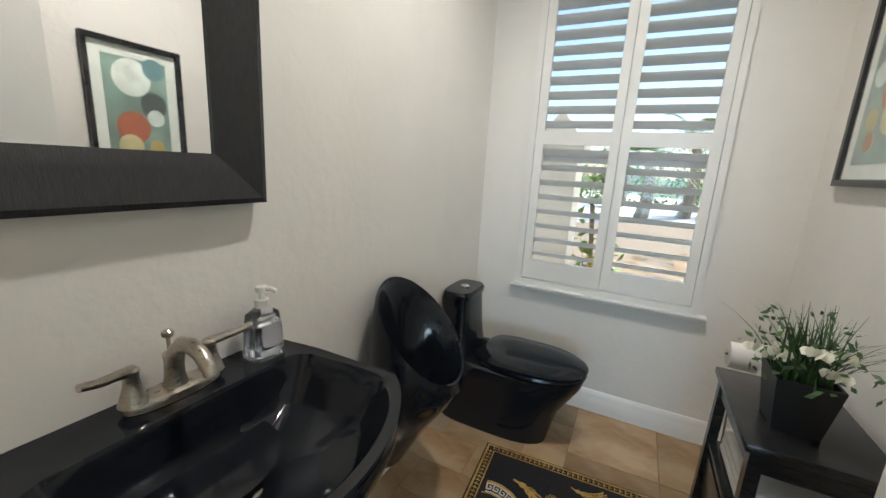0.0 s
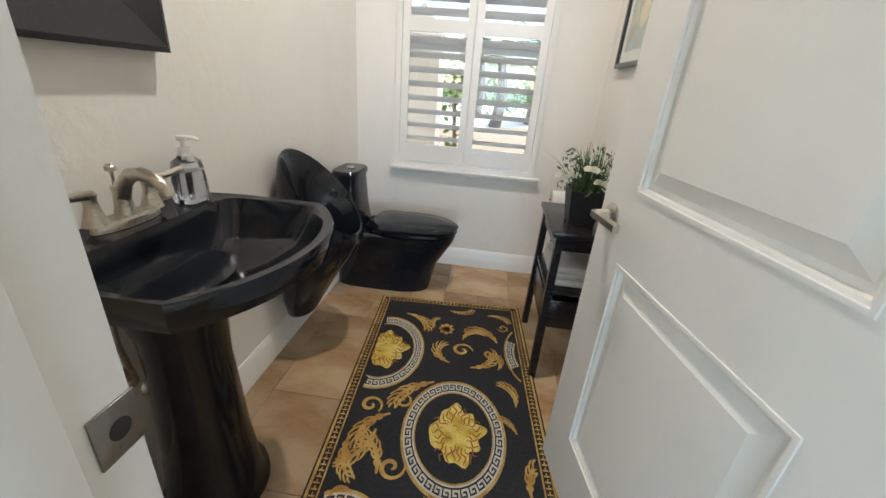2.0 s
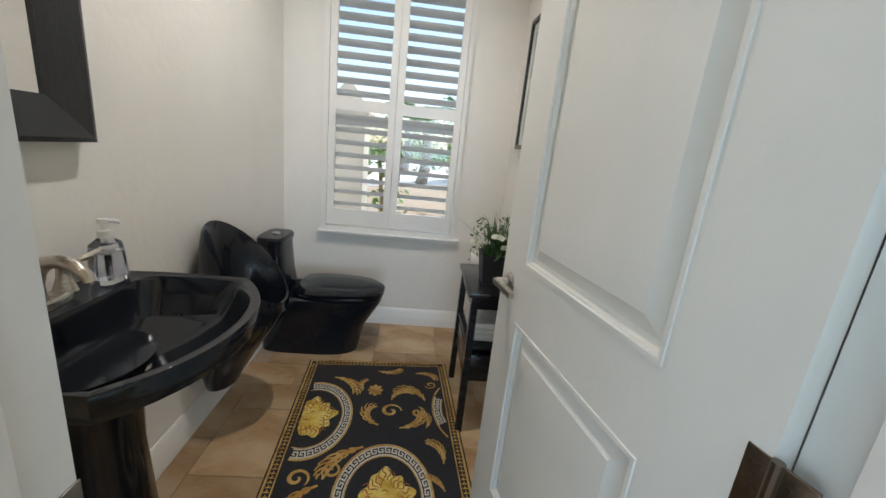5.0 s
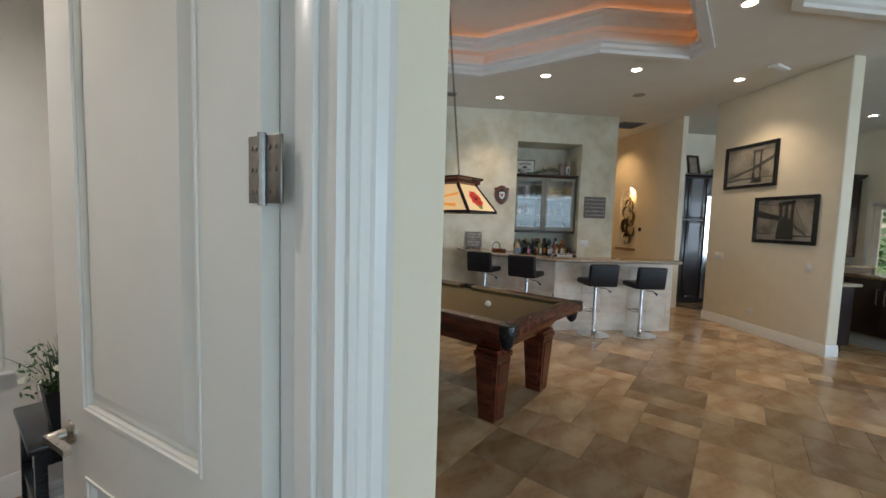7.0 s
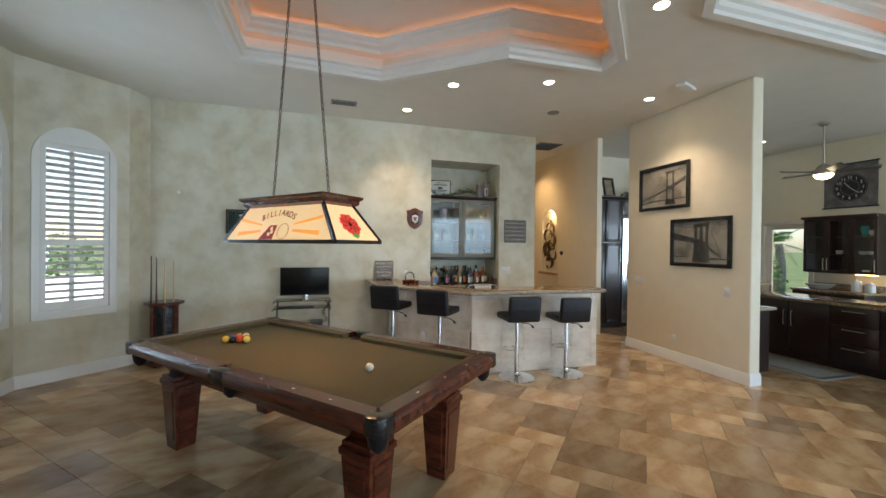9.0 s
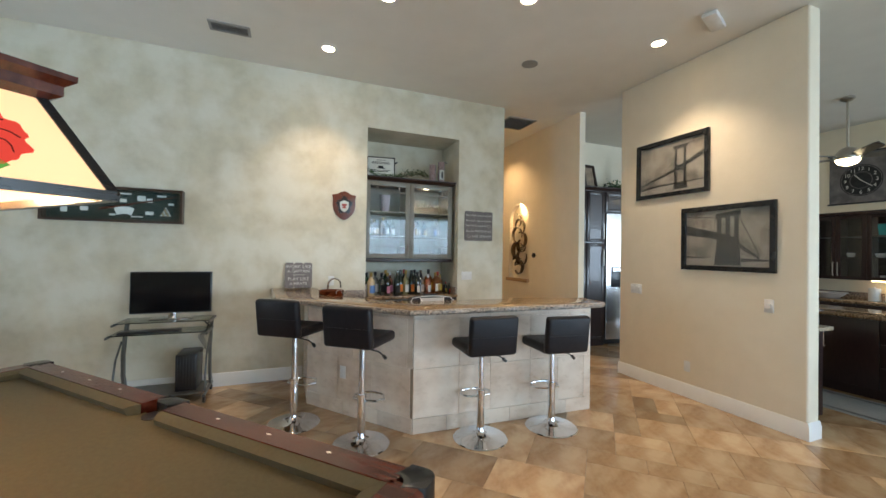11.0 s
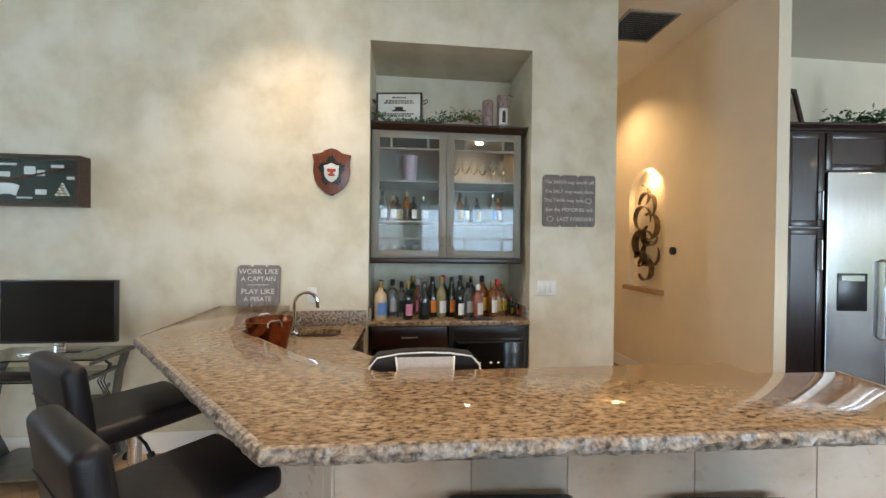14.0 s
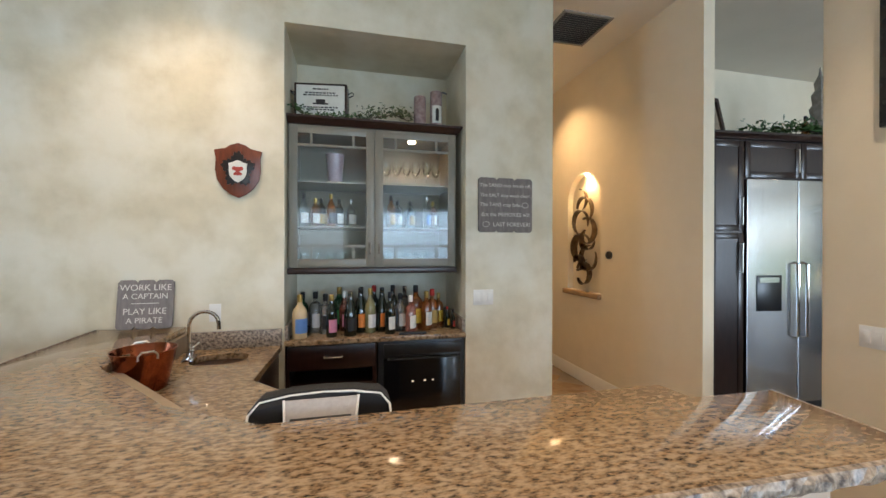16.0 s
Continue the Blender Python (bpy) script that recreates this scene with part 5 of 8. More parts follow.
part("handle", bm, M_NICKEL, dr, "nickel handle")
wc = thing("wine_cooler", Matrix(), "black built-in wine cooler under counter", "wine cooler")
bm = B()
box(bm, 3.91, BW + 0.01, 0.03, N1 - 0.006, BW + 0.6, 0.90, 0.004)
part("body", bm, M_BLACKPL, wc)
bm = B()
box(bm, 3.95, BW - 0.004, 0.08, N1 - 0.04, BW + 0.008, 0.78, 0.003)
part("door_glass", bm, M_SCREEN, wc, "black glass door")
bm = B()
box(bm, 3.95, BW - 0.006, 0.80, N1 - 0.04, BW + 0.008, 0.88, 0.002)
tube(bm, [(3.98, BW - 0.006, 0.775), (3.98, BW - 0.03, 0.775), (4.50, BW - 0.03, 0.775), (4.50, BW - 0.006, 0.775)], 0.006)
part("handle", bm, M_BLACKPL, wc)
M_DISPLAY = glow("small_display", (0.9, 0.75, 0.5), 0.5)
for x in (4.15, 4.24, 4.30):
    bm = B()
    box(bm, x, BW - 0.0065, 0.60, x + 0.016, BW - 0.0045, 0.608)
    part("display", bm, M_DISPLAY, wc, smooth=False)

M_GREYCAB = mat("grey_green_cabinet_paint", (0.225, 0.205, 0.165), (0.20, 0.185, 0.15), 6, 0.35, bump=0.0005)
CY = BW + 0.11
cab = thing("wall_cabinet", Matrix(), "grey glazed wall cabinet with two doors holding bottles", "cabinet")
bm = B()
x0, x1, zb, zt = N0 + 0.01, N1 - 0.05, 1.43, 2.455
box(bm, x0, CY + 0.02, zb, x0 + 0.018, BW + 0.618, zt)
box(bm, x1 - 0.018, CY + 0.02, zb, x1, BW + 0.618, zt)
box(bm, x0, CY + 0.02, zb, x1, BW + 0.618, zb + 0.018)
box(bm, x0, CY + 0.02, zt - 0.018, x1, BW + 0.618, zt)
box(bm, x0, BW + 0.60, zb, x1, BW + 0.618, zt)
box(bm, 3.885, CY + 0.02, zb, 3.903, BW + 0.6, zt)
part("body", bm, M_GREYCAB, cab, smooth=False)
for z in (1.72, 2.05):
    bm = B()
    box(bm, x0 + 0.018, CY + 0.05, z, x1 - 0.018, BW + 0.6, z + 0.012)
    part("shelf", bm, M_GREYCAB, cab, smooth=False)
bm = B()
sweep_profile(bm, [(x0 - 0.01, CY + 0.30), (x0 - 0.01, CY - 0.005), (x1 + 0.01, CY - 0.005), (x1 + 0.01, CY + 0.30)], [(0.0, zt), (-0.012, zt + 0.01), (-0.02, zt + 0.03), (-0.035, zt + 0.04), (-0.035, zt + 0.055), (0.05, zt + 0.055), (0.05, zt)])
box(bm, x0, CY, zt + 0.03, x1, BW + 0.6, zt + 0.05)
part("crown", bm, M_ESPRESSO, cab, "dark wood crown")
bm = B()
box(bm, x0 - 0.008, CY - 0.012, zb - 0.045, x1 + 0.008, BW + 0.6, zb, 0.006)
part("base_rail", bm, M_ESPRESSO, cab, "dark wood base moulding")
for xa, xb, side in ((x0, 3.888, 1), (3.892, x1, -1)):
    bm = B()
    w = 0.06
    z0, z1 = zb + 0.004, zt - 0.004
    box(bm, xa, CY, z0, xa + w, CY + 0.02, z1, 0.002)
    box(bm, xb - w, CY, z0, xb, CY + 0.02, z1, 0.002)
    box(bm, xa + w, CY, z0, xb - w, CY + 0.02, z0 + w, 0.002)
    box(bm, xa + w, CY, z1 - w, xb - w, CY + 0.02, z1, 0.002)
    for zz in (z0 + 0.145, z1 - 0.15):
        box(bm, xa + w, CY + 0.002, zz, xb - w, CY + 0.018, zz + 0.016)
    for xx in (xa + 0.145, xb - 0.16):
        box(bm, xx, CY + 0.002, z0 + w, xx + 0.016, CY + 0.018, z0 + 0.145)
        box(bm, xx, CY + 0.002, z1 - 0.134, xx + 0.016, CY + 0.018, z1 - w)
    d = part("cabinet_door", bm, M_GREYCAB, cab, "grey framed glass door")
    bm = B()
    box(bm, xa + w - 0.005, CY + 0.008, z0 + w - 0.005, xb - w + 0.005, CY + 0.012, z1 - w + 0.005)
    g = part("pane", bm, M_GLASS, d, smooth=False)
    g.visible_shadow = False
    bm = B()
    hx = (xb - 0.03) if side == 1 else (xa + 0.03)
    tube(bm, [(hx, CY, zb + 0.10), (hx, CY - 0.02, zb + 0.11), (hx, CY - 0.02, zb + 0.17), (hx, CY, zb + 0.18)], 0.005)
    part("handle", bm, M_PEWTER, d)
bm = B()
lathe(bm, [(0.03, 0), (0.03, 0.008), (0.0, 0.009)], 16, pose(4.20, CY + 0.22, zt - 0.030))
part("puck_light", bm, M_BULB, cab, "small glowing puck light")
spot_lamp("cabinet_spot", 4.20, CY + 0.22, zt - 0.06, 5, cone=150)

# bottles: profile by kind, glass colour, label colour, cap colour
def bottle_glass(name, c, tr=0.0):
    m = mat(name, c, tuple(v * 0.8 for v in c), 8, 0.05, spec=0.6, coat=0.3)
    if tr:
        m.node_tree.nodes["Principled BSDF"].inputs["Transmission Weight"].default_value = tr
    return m


G_DARK = bottle_glass("dark_green_glass", (0.006, 0.010, 0.006))
G_GREEN = bottle_glass("green_glass", (0.02, 0.10, 0.035), 0.4)
G_CLEAR = bottle_glass("pale_clear_glass", (0.75, 0.78, 0.78), 0.9)
G_AMBER = bottle_glass("amber_liquor_glass", (0.42, 0.13, 0.02), 0.6)
G_ROSE = bottle_glass("rose_glass", (0.55, 0.22, 0.16), 0.6)
G_CREAM = bottle_glass("cream_liqueur", (0.62, 0.47, 0.28))
G_YELLOW = bottle_glass("pale_wine_glass", (0.55, 0.50, 0.25), 0.6)
lab = {n: mat("label_" + n, c, None, 30, 0.6) for n, c in {"white": (0.75, 0.73, 0.68), "orange": (0.75, 0.22, 0.03), "pink": (0.65, 0.25, 0.38), "blue": (0.12, 0.25, 0.55), "yellow": (0.75, 0.50, 0.05), "black": (0.01, 0.01, 0.012), "gold": (0.5, 0.33, 0.10), "red": (0.5, 0.03, 0.02), "silver": (0.6, 0.6, 0.62)}.items()}
KINDS = {"wine": [(0.036, 0), (0.038, 0.004), (0.038, 0.17), (0.034, 0.195), (0.018, 0.225), (0.0145, 0.24), (0.0145, 0.285)], "fat": [(0.044, 0), (0.046, 0.004), (0.046, 0.15), (0.042, 0.175), (0.02, 0.205), (0.015, 0.22), (0.015, 0.255)],
         "square": [(0.037, 0), (0.038, 0.004), (0.038, 0.17), (0.03, 0.19), (0.014, 0.20), (0.013, 0.25)], "fizz": [(0.040, 0), (0.042, 0.004), (0.042, 0.13), (0.036, 0.17), (0.02, 0.23), (0.016, 0.26), (0.017, 0.28)]}
GL = {"dark": G_DARK, "green": G_GREEN, "clear": G_CLEAR, "amber": G_AMBER, "rose": G_ROSE, "cream": G_CREAM, "yellow": G_YELLOW}
CAPS = {"white": M_WHITEPL, "black": M_BLACKPL, "gold": mat("gold_foil", (0.55, 0.38, 0.12), None, 20, 0.35, metal=0.8), "red": lab["red"], "silver": M_CHROME}
TXT = {"dark": "dark glass wine bottle", "green": "green glass bottle", "clear": "clear glass spirit bottle", "amber": "amber liquor bottle", "rose": "rose coloured bottle", "cream": "cream liqueur bottle", "yellow": "pale white wine bottle"}


def bottle(x, y, z, kind, gl, lb, cap, k=1.0, where="on granite counter"):
    b = thing("bottle", pose(x, y, z, 0, 0, 17 * x), TXT[gl] + " with " + lb + " label " + where, "bottle", "bar bottles")
    pr = [(r * k, h * k) for r, h in KINDS[kind]]
    part("glass", lathe(B(), [(0.001, 0.0)] + pr, 16), GL[gl], b)
    r, top = pr[1][0], pr[-1][1]
    bm = B()
    n = 12
    zl0, zl1 = 0.035 * k, 0.125 * k
    loft(bm, [[((r + 0.0009) * math.cos(radians(-175 + 170 * i / n)), (r + 0.0009) * math.sin(radians(-175 + 170 * i / n)), zz) for i in range(n + 1)] for zz in (zl0, zl1)], False, False, closed=False)
    part("label", bm, lab[lb], b, lb + " paper label")
    part("cap", lathe(B(), [(0.0155 * k, top - 0.03 * k), (0.0165 * k, top - 0.028 * k), (0.0165 * k, top + 0.012 * k), (0.012 * k, top + 0.016 * k), (0.001, top + 0.016 * k)], 12), CAPS[cap], b)


CZ = 0.941
FRONT = [("fat", "cream", "blue", "gold", 3.37, 0.05, 1.12), ("wine", "dark", "pink", "gold", 3.585, 0.04, 1.0), ("fizz", "dark", "black", "silver", 3.715, 0.05, 1.08), ("fizz", "dark", "orange", "black", 3.79, 0.16, 1.12), ("wine", "yellow", "white", "gold", 3.86, 0.13, 1.1),
         ("fizz", "dark", "orange", "black", 3.95, 0.16, 1.12), ("wine", "dark", "white", "black", 4.0, 0.05, 1.02), ("fat", "clear", "white", "black", 4.09, 0.16, 1.05), ("square", "rose", "white", "white", 4.155, 0.05, 1.05), ("fat", "amber", "yellow", "black", 4.22, 0.22, 1.25), ("square", "amber", "white", "gold", 4.29, 0.13, 1.12), ("square", "amber", "gold", "red", 4.35, 0.2, 1.15)]
BACK = [("square", "green", "silver", "black", 3.36, 0.3, 1.1), ("square", "clear", "silver", "black", 3.46, 0.22, 1.15), ("square", "clear", "black", "black", 3.535, 0.16, 1.1), ("fat", "green", "green", "gold", 3.63, 0.33, 1.2), ("wine", "rose", "pink", "white", 3.67, 0.24, 1.0), ("square", "clear", "silver", "silver", 3.80, 0.36, 1.2), ("wine", "dark", "white", "red", 3.9, 0.34, 1.1), ("wine", "dark", "gold", "black", 4.05, 0.33, 1.1), ("square", "clear", "blue", "silver", 4.15, 0.36, 1.2), ("square", "amber", "yellow", "gold", 4.42, 0.28, 1.0), ("wine", "dark", "yellow", "red", 4.47, 0.18, 0.55), ("wine", "dark", "red", "black", 4.50, 0.12, 0.5)]
lab["green"] = mat("label_green", (0.05, 0.25, 0.08), None, 30, 0.6)
for kind, gl, lb, cap, x, dy, k in FRONT + BACK:
    bottle(x, BW + 0.03 + dy, CZ, kind, gl, lb, cap, k)
for i, (x, gl, lb, cap) in enumerate(((3.37, "clear", "white", "black"), (3.45, "amber", "white", "gold"), (3.49, "dark", "gold", "black"), (3.57, "amber", "black", "gold"), (3.63, "dark", "white", "black"), (3.72, "clear", "white", "silver"), (4.03, "amber", "gold", "black"), (4.09, "dark", "white", "black"), (4.20, "dark", "gold", "black"), (4.32, "clear", "blue", "silver"), (4.38, "amber", "white", "gold"))):
    bottle(x, CY + 0.20 + 0.05 * (i % 3), 1.733, ("wine", "square", "fat")[i % 3], gl, lb, cap, 0.85, "on cabinet shelf")


def tumbler(x, y, z, h=0.085, r=0.032):
    solid("glass", lathe(B(), [(r * 0.85, 0), (r, h), (r - 0.003, h), (r * 0.82, 0.006), (0.001, 0.006)], 14), M_GLASS, "clear drinking glass on cabinet shelf", "glass", pose(x, y, z), "drinking glasses")


for x in (3.38, 3.47, 3.56, 3.65, 3.74, 4.02, 4.10, 4.19, 4.28, 4.37):
    tumbler(x, CY + 0.18, 1.45)
for x in (4.0, 4.08, 4.16, 4.24, 4.32, 4.40):
    solid("wine_glass", lathe(B(), [(0.03, 0), (0.03, 0.003), (0.004, 0.008), (0.004, 0.09), (0.03, 0.12), (0.036, 0.16), (0.03, 0.21), (0.028, 0.21), (0.034, 0.16), (0.002, 0.10)], 14), M_GLASS, "stemmed wine glass on cabinet shelf", "glass", pose(x, CY + 0.2 + 0.03 * (round(x * 50) % 3), 2.063), "wine glasses")
solid("vase", lathe(B(), [(0.045, 0), (0.05, 0.01), (0.065, 0.2), (0.07, 0.23), (0.06, 0.23), (0.04, 0.02), (0.001, 0.02)], 18), mat("mauve_glitter_vase", (0.25, 0.17, 0.20), (0.5, 0.42, 0.45), 90, 0.35), "mauve speckled vase on cabinet shelf", "vase", pose(3.60, CY + 0.22, 2.063))
# on top of the cabinet
TOPZ = zt + 0.056
cr = thing("wine_crate", pose(3.50, CY + 0.09, TOPZ, 0, 0, -8) @ Matrix.Diagonal((1.12, 1.0, 1.12, 1)), "white printed wooden crate with dark edges", "crate")
bm = B()
box(bm, -0.17, 0, 0.0, 0.17, 0.12, 0.25, 0.004)
part("box", bm, M_ESPRESSO, cr)
bm = B()
box(bm, -0.155, -0.004, 0.015, 0.155, 0.0, 0.235, 0.001)
fr_ = part("front_panel", bm, M_MATB, cr, "white printed front")
bm = B()
rng = random.Random(2)
for z, w in ((0.205, 0.10), (0.18, 0.20), (0.165, 0.22), (0.085, 0.22), (0.07, 0.18), (0.04, 0.06)):
    x = -w / 2
    while x < w / 2:
        q = rng.uniform(0.008, 0.024)
        box(bm, x, -0.0055, z, min(x + q, w / 2), -0.0035, z + 0.009)
        x += q + 0.006
box(bm, -0.05, -0.0055, 0.108, 0.05, -0.0035, 0.118)
box(bm, -0.03, -0.0055, 0.118, 0.03, -0.0035, 0.142)
part("print", bm, lab["black"], cr, "dark printed bars", smooth=False, kind="stuff")
bm = B()
for s in (-1, 1):
    tube(bm, [(s * 0.17, 0.03, 0.19), (s * 0.20, 0.03, 0.205), (s * 0.205, 0.06, 0.21), (s * 0.20, 0.09, 0.205), (s * 0.17, 0.09, 0.19)], 0.004, 6)
part("handle", bm, M_BLACKPL, cr)


def leaf_cloud(bm, rng, n, place, size):
    for _ in range(n):
        c = place(rng)
        u = Vector((rng.gauss(0, 1), rng.gauss(0, 1), rng.gauss(0, 0.6))).normalized()
        w = u.orthogonal().normalized()
        w = (w * math.cos(rng.uniform(0, 3)) + u.cross(w) * math.sin(rng.uniform(0, 3))) * size * 0.42
        u = u * size * rng.uniform(0.7, 1.3)
        bm.faces.new([bm.verts.new(c + q) for q in (-u, w - u * 0.2, u, -w - u * 0.2)])


def garland(name, pts, r, n, size, label, material=None):
    rng = random.Random(len(name) + n)
    g = thing(name, Matrix(), label, "garland")
    bm = B()
    tube(bm, pts, 0.004, 5)
    part("stem", bm, M_PEWTER, g)

    def place(q):
        k = q.uniform(0, len(pts) - 1.001)
        i = int(k)
        p = Vector(pts[i]).lerp(Vector(pts[i + 1]), k - i)
        return p + Vector((q.gauss(0, r), q.gauss(0, r * 0.6), abs(q.gauss(0, r))))
    bm = B()
    leaf_cloud(bm, rng, n, place, size)
    part("foliage", bm, material or M_BLADE, g, "small green leaves", smooth=False, kind="stuff")


M_DRYLEAF = mat("muted_leaf", (0.07, 0.10, 0.035), (0.16, 0.17, 0.07), 5, 0.6, vary=0.4)
garland("ivy_garland", [(3.31, CY - 0.01, TOPZ + 0.06), (3.40, CY - 0.015, TOPZ + 0.0), (3.52, CY - 0.02, TOPZ - 0.01), (3.64, CY - 0.01, TOPZ + 0.0), (3.74, CY + 0.04, TOPZ + 0.02)], 0.022, 190, 0.018, "trailing green ivy garland on cabinet top")
garland("dried_garland", [(3.74, CY + 0.1, TOPZ + 0.02), (3.9, CY + 0.1, TOPZ + 0.06), (4.05, CY + 0.12, TOPZ + 0.10), (4.16, CY + 0.1, TOPZ + 0.05)], 0.04, 260, 0.019, "muted green and straw garland on cabinet top", M_DRYLEAF)
M_TIN = mat("mauve_printed_tin", (0.20, 0.12, 0.12), (0.34, 0.26, 0.25), 24, 0.35)
for x, h, lid in ((4.245, 0.24, False), (4.375, 0.29, True)):
    tn = thing("drink_tin", pose(x, CY + 0.10, TOPZ), "tall mauve printed drink tin on cabinet top", "tin", "cabinet tins")
    part("body", lathe(B(), [(0.046, 0), (0.048, 0.003), (0.048, h), (0.044, h + 0.006), (0.001, h + 0.006)], 22), M_TIN, tn)
    bm = B()
    loft(bm, [[(0.0487 * math.cos(radians(a)), 0.0487 * math.sin(radians(a)), z) for a in range(-140, -39, 10)] for z in (h * 0.15, h * 0.62)], False, False, closed=False)
    part("label", bm, M_MATB if lid else M_TIN, tn)
    if lid:
        bm = B()
        lathe(bm, [(0.02, h * 0.2), (0.02, h * 0.5), (0.008, h * 0.65), (0.007, h * 0.85)], 10, pose(0, -0.033, 0))
        tube(bm, [(0.03, 0, h + 0.008), (0.06, 0, h + 0.012), (0.09, 0, h + 0.0)], 0.006, 6)
        part("motif", bm, M_BLACKPL, tn)
# remote and chair behind the bar
bm = B()
box(bm, 4.06, BW + 0.0, 0.941, 4.26, BW + 0.03, 0.958, 0.004)
solid("remote_control", bm, M_BLACKPL, "black remote control on granite counter", "remote")
ch = thing("cooler_bag", pose(3.63, 5.945, 0.012), "black and grey bag with white piping on stool behind bar", "bag")
bm = B()
prof = [(-0.222, 1.0), (-0.218, 1.055), (-0.19, 1.082), (-0.10, 1.094), (0, 1.097), (0.10, 1.094), (0.19, 1.082), (0.218, 1.055), (0.222, 1.0)]


def bag_y(z):
    return -0.052 + max(0.0, z - 0.98) * 0.85


loft(bm, [[(x, bag_y(z), z) for x, z in prof] + [(0.215, -0.052, 0.66), (-0.215, -0.052, 0.66)], [(x, 0.13, z - 0.01) for x, z in prof] + [(0.215, 0.13, 0.66), (-0.215, 0.13, 0.66)]])
bmesh.ops.recalc_face_normals(bm, faces=bm.faces)
part("body", bm, mat("black_fabric", (0.012, 0.012, 0.014), None, 60, 0.8, bump=0.001, bscale=300), ch, smooth=False)
M_GREYCLOTH = mat("grey_fabric", (0.42, 0.40, 0.39), None, 60, 0.85, bump=0.001, bscale=300)
bm = B()
loft(bm, [[(x, bag_y(z) - o, z) for x, z in ((-0.10, 0.98), (0.10, 0.98), (0.115, 1.075), (-0.115, 1.075))] for o in (0.0, 0.006)])
bmesh.ops.recalc_face_normals(bm, faces=bm.faces)
part("pocket", bm, M_GREYCLOTH, ch, "grey front pocket", smooth=False)
bm = B()
tube(bm, [(x * 0.99, bag_y(z) - 0.005, z - 0.008) for x, z in prof], 0.004, 6)
for sx in (-1, 1):
    tube(bm, [(sx * 0.10, bag_y(0.98) - 0.008, 0.98), (sx * 0.116, bag_y(1.078) - 0.008, 1.078)], 0.004, 6)
part("piping", bm, M_WHITEPL, ch, "white piping")
bm = B()
tube(bm, [(-0.092, bag_y(1.03) - 0.009, 1.03), (0.092, bag_y(1.03) - 0.009, 1.03)], 0.005, 6)
part("zip", bm, M_BLACKPL, ch)
bm = B()
loft(bm, [[(-0.20, -0.06, 1.02), (-0.27, -0.04, 0.985), (-0.27, 0.03, 0.985), (-0.20, 0.05, 1.02)], [(-0.20, -0.06, 1.01), (-0.27, -0.04, 0.965), (-0.27, 0.03, 0.965), (-0.20, 0.05, 1.0)]])
part("tag", bm, mat("green_cloth", (0.08, 0.45, 0.16), None, 20, 0.8), ch, "bright green cloth", smooth=False)
bm = B()
box(bm, -0.2, -0.15, 0.62, 0.2, 0.17, 0.66, 0.015)
cyl(bm, (0, 0, 0.02), (0, 0, 0.62), 0.025)
lathe(bm, [(0.19, 0), (0.19, 0.008), (0.03, 0.03), (0.03, 0.05)], 24)
solid("low_stool", bm, M_BLACKPL, "black low stool behind bar holding bag", "stool", pose(3.63, 6.05, 0))

# ---- bar stools ----
def cushion(bm, x0, y0, z0, x1, y1, z1, m=None):
    box(bm, x0, y0, z0, x1, y1, z1, 0.028, 4, m)


def bar_stool(x, y, a, dz):
    """dz: how far its gas lift stands above the usual height."""
    st = thing("bar_stool", pose(x, y, 0, 0, 0, a), "black leatherette bar stool with chrome base at bar", "bar stool", "stools at the bar")
    part("foot_plate", lathe(B(), [(0.222, 0.0), (0.224, 0.004), (0.217, 0.010), (0.13, 0.018), (0.06, 0.032), (0.036, 0.055), (0.032, 0.075)], 36), M_CHROME, st)
    bm = B()
    cyl(bm, (0, 0, 0.06), (0, 0, 0.38), 0.031, seg=16)
    cyl(bm, (0, 0, 0.38), (0, 0, 0.72 + dz), 0.025, seg=16)
    lathe(bm, [(0.036, 0.365), (0.036, 0.395)], 16)
    lathe(bm, [(0.032, 0.70 + dz), (0.075, 0.72 + dz), (0.075, 0.737 + dz)], 16)
    part("column", bm, M_CHROME, st)
    bm = B()
    tube(bm, [(0.03, -0.02, 0.33), (0.05, -0.10, 0.33), (0.12, -0.135, 0.33), (0.20, -0.09, 0.33), (0.225, 0.0, 0.33), (0.20, 0.09, 0.33), (0.12, 0.135, 0.33), (0.05, 0.10, 0.33), (0.03, 0.02, 0.33)], 0.0095, 8)
    part("footrest", bm, M_CHROME, st)
    bm = B()
    tube(bm, [(-0.02, -0.05, 0.70 + dz), (-0.02, -0.15, 0.685 + dz), (-0.02, -0.19, 0.66 + dz)], 0.006, 6)
    tube(bm, [(-0.02, -0.19, 0.66 + dz), (-0.02, -0.215, 0.635 + dz)], 0.013, 8)
    part("lever", bm, M_BLACKPL, st, "black height lever")
    bm = B()
    cushion(bm, -0.20, -0.195, 0.737 + dz, 0.20, 0.195, 0.815 + dz)
    part("seat", bm, M_LEATHER, st)
    lean = pose(-0.205, 0, 0.745 + dz, 0, -7)
    bm = B()
    cushion(bm, -0.035, -0.20, 0.0, 0.035, 0.20, 0.31, lean)
    part("backrest", bm, M_LEATHER, st)
    bm = B()
    for q in (0.0365, -0.0365):
        tube(bm, [(q, -0.185, 0.155), (q, 0.185, 0.155)], 0.002, 5)
    part("seam", bm, M_LEATHER, st, m=lean)


for x, y, a, dz in ((3.848, 5.374, 85.6, -0.02), (4.53, 5.34, 84.2, -0.046), (2.431, 6.173, 53.0, 0.055), (2.916, 5.603, 50.5, 0.058)):
    bar_stool(x, y, a, dz)


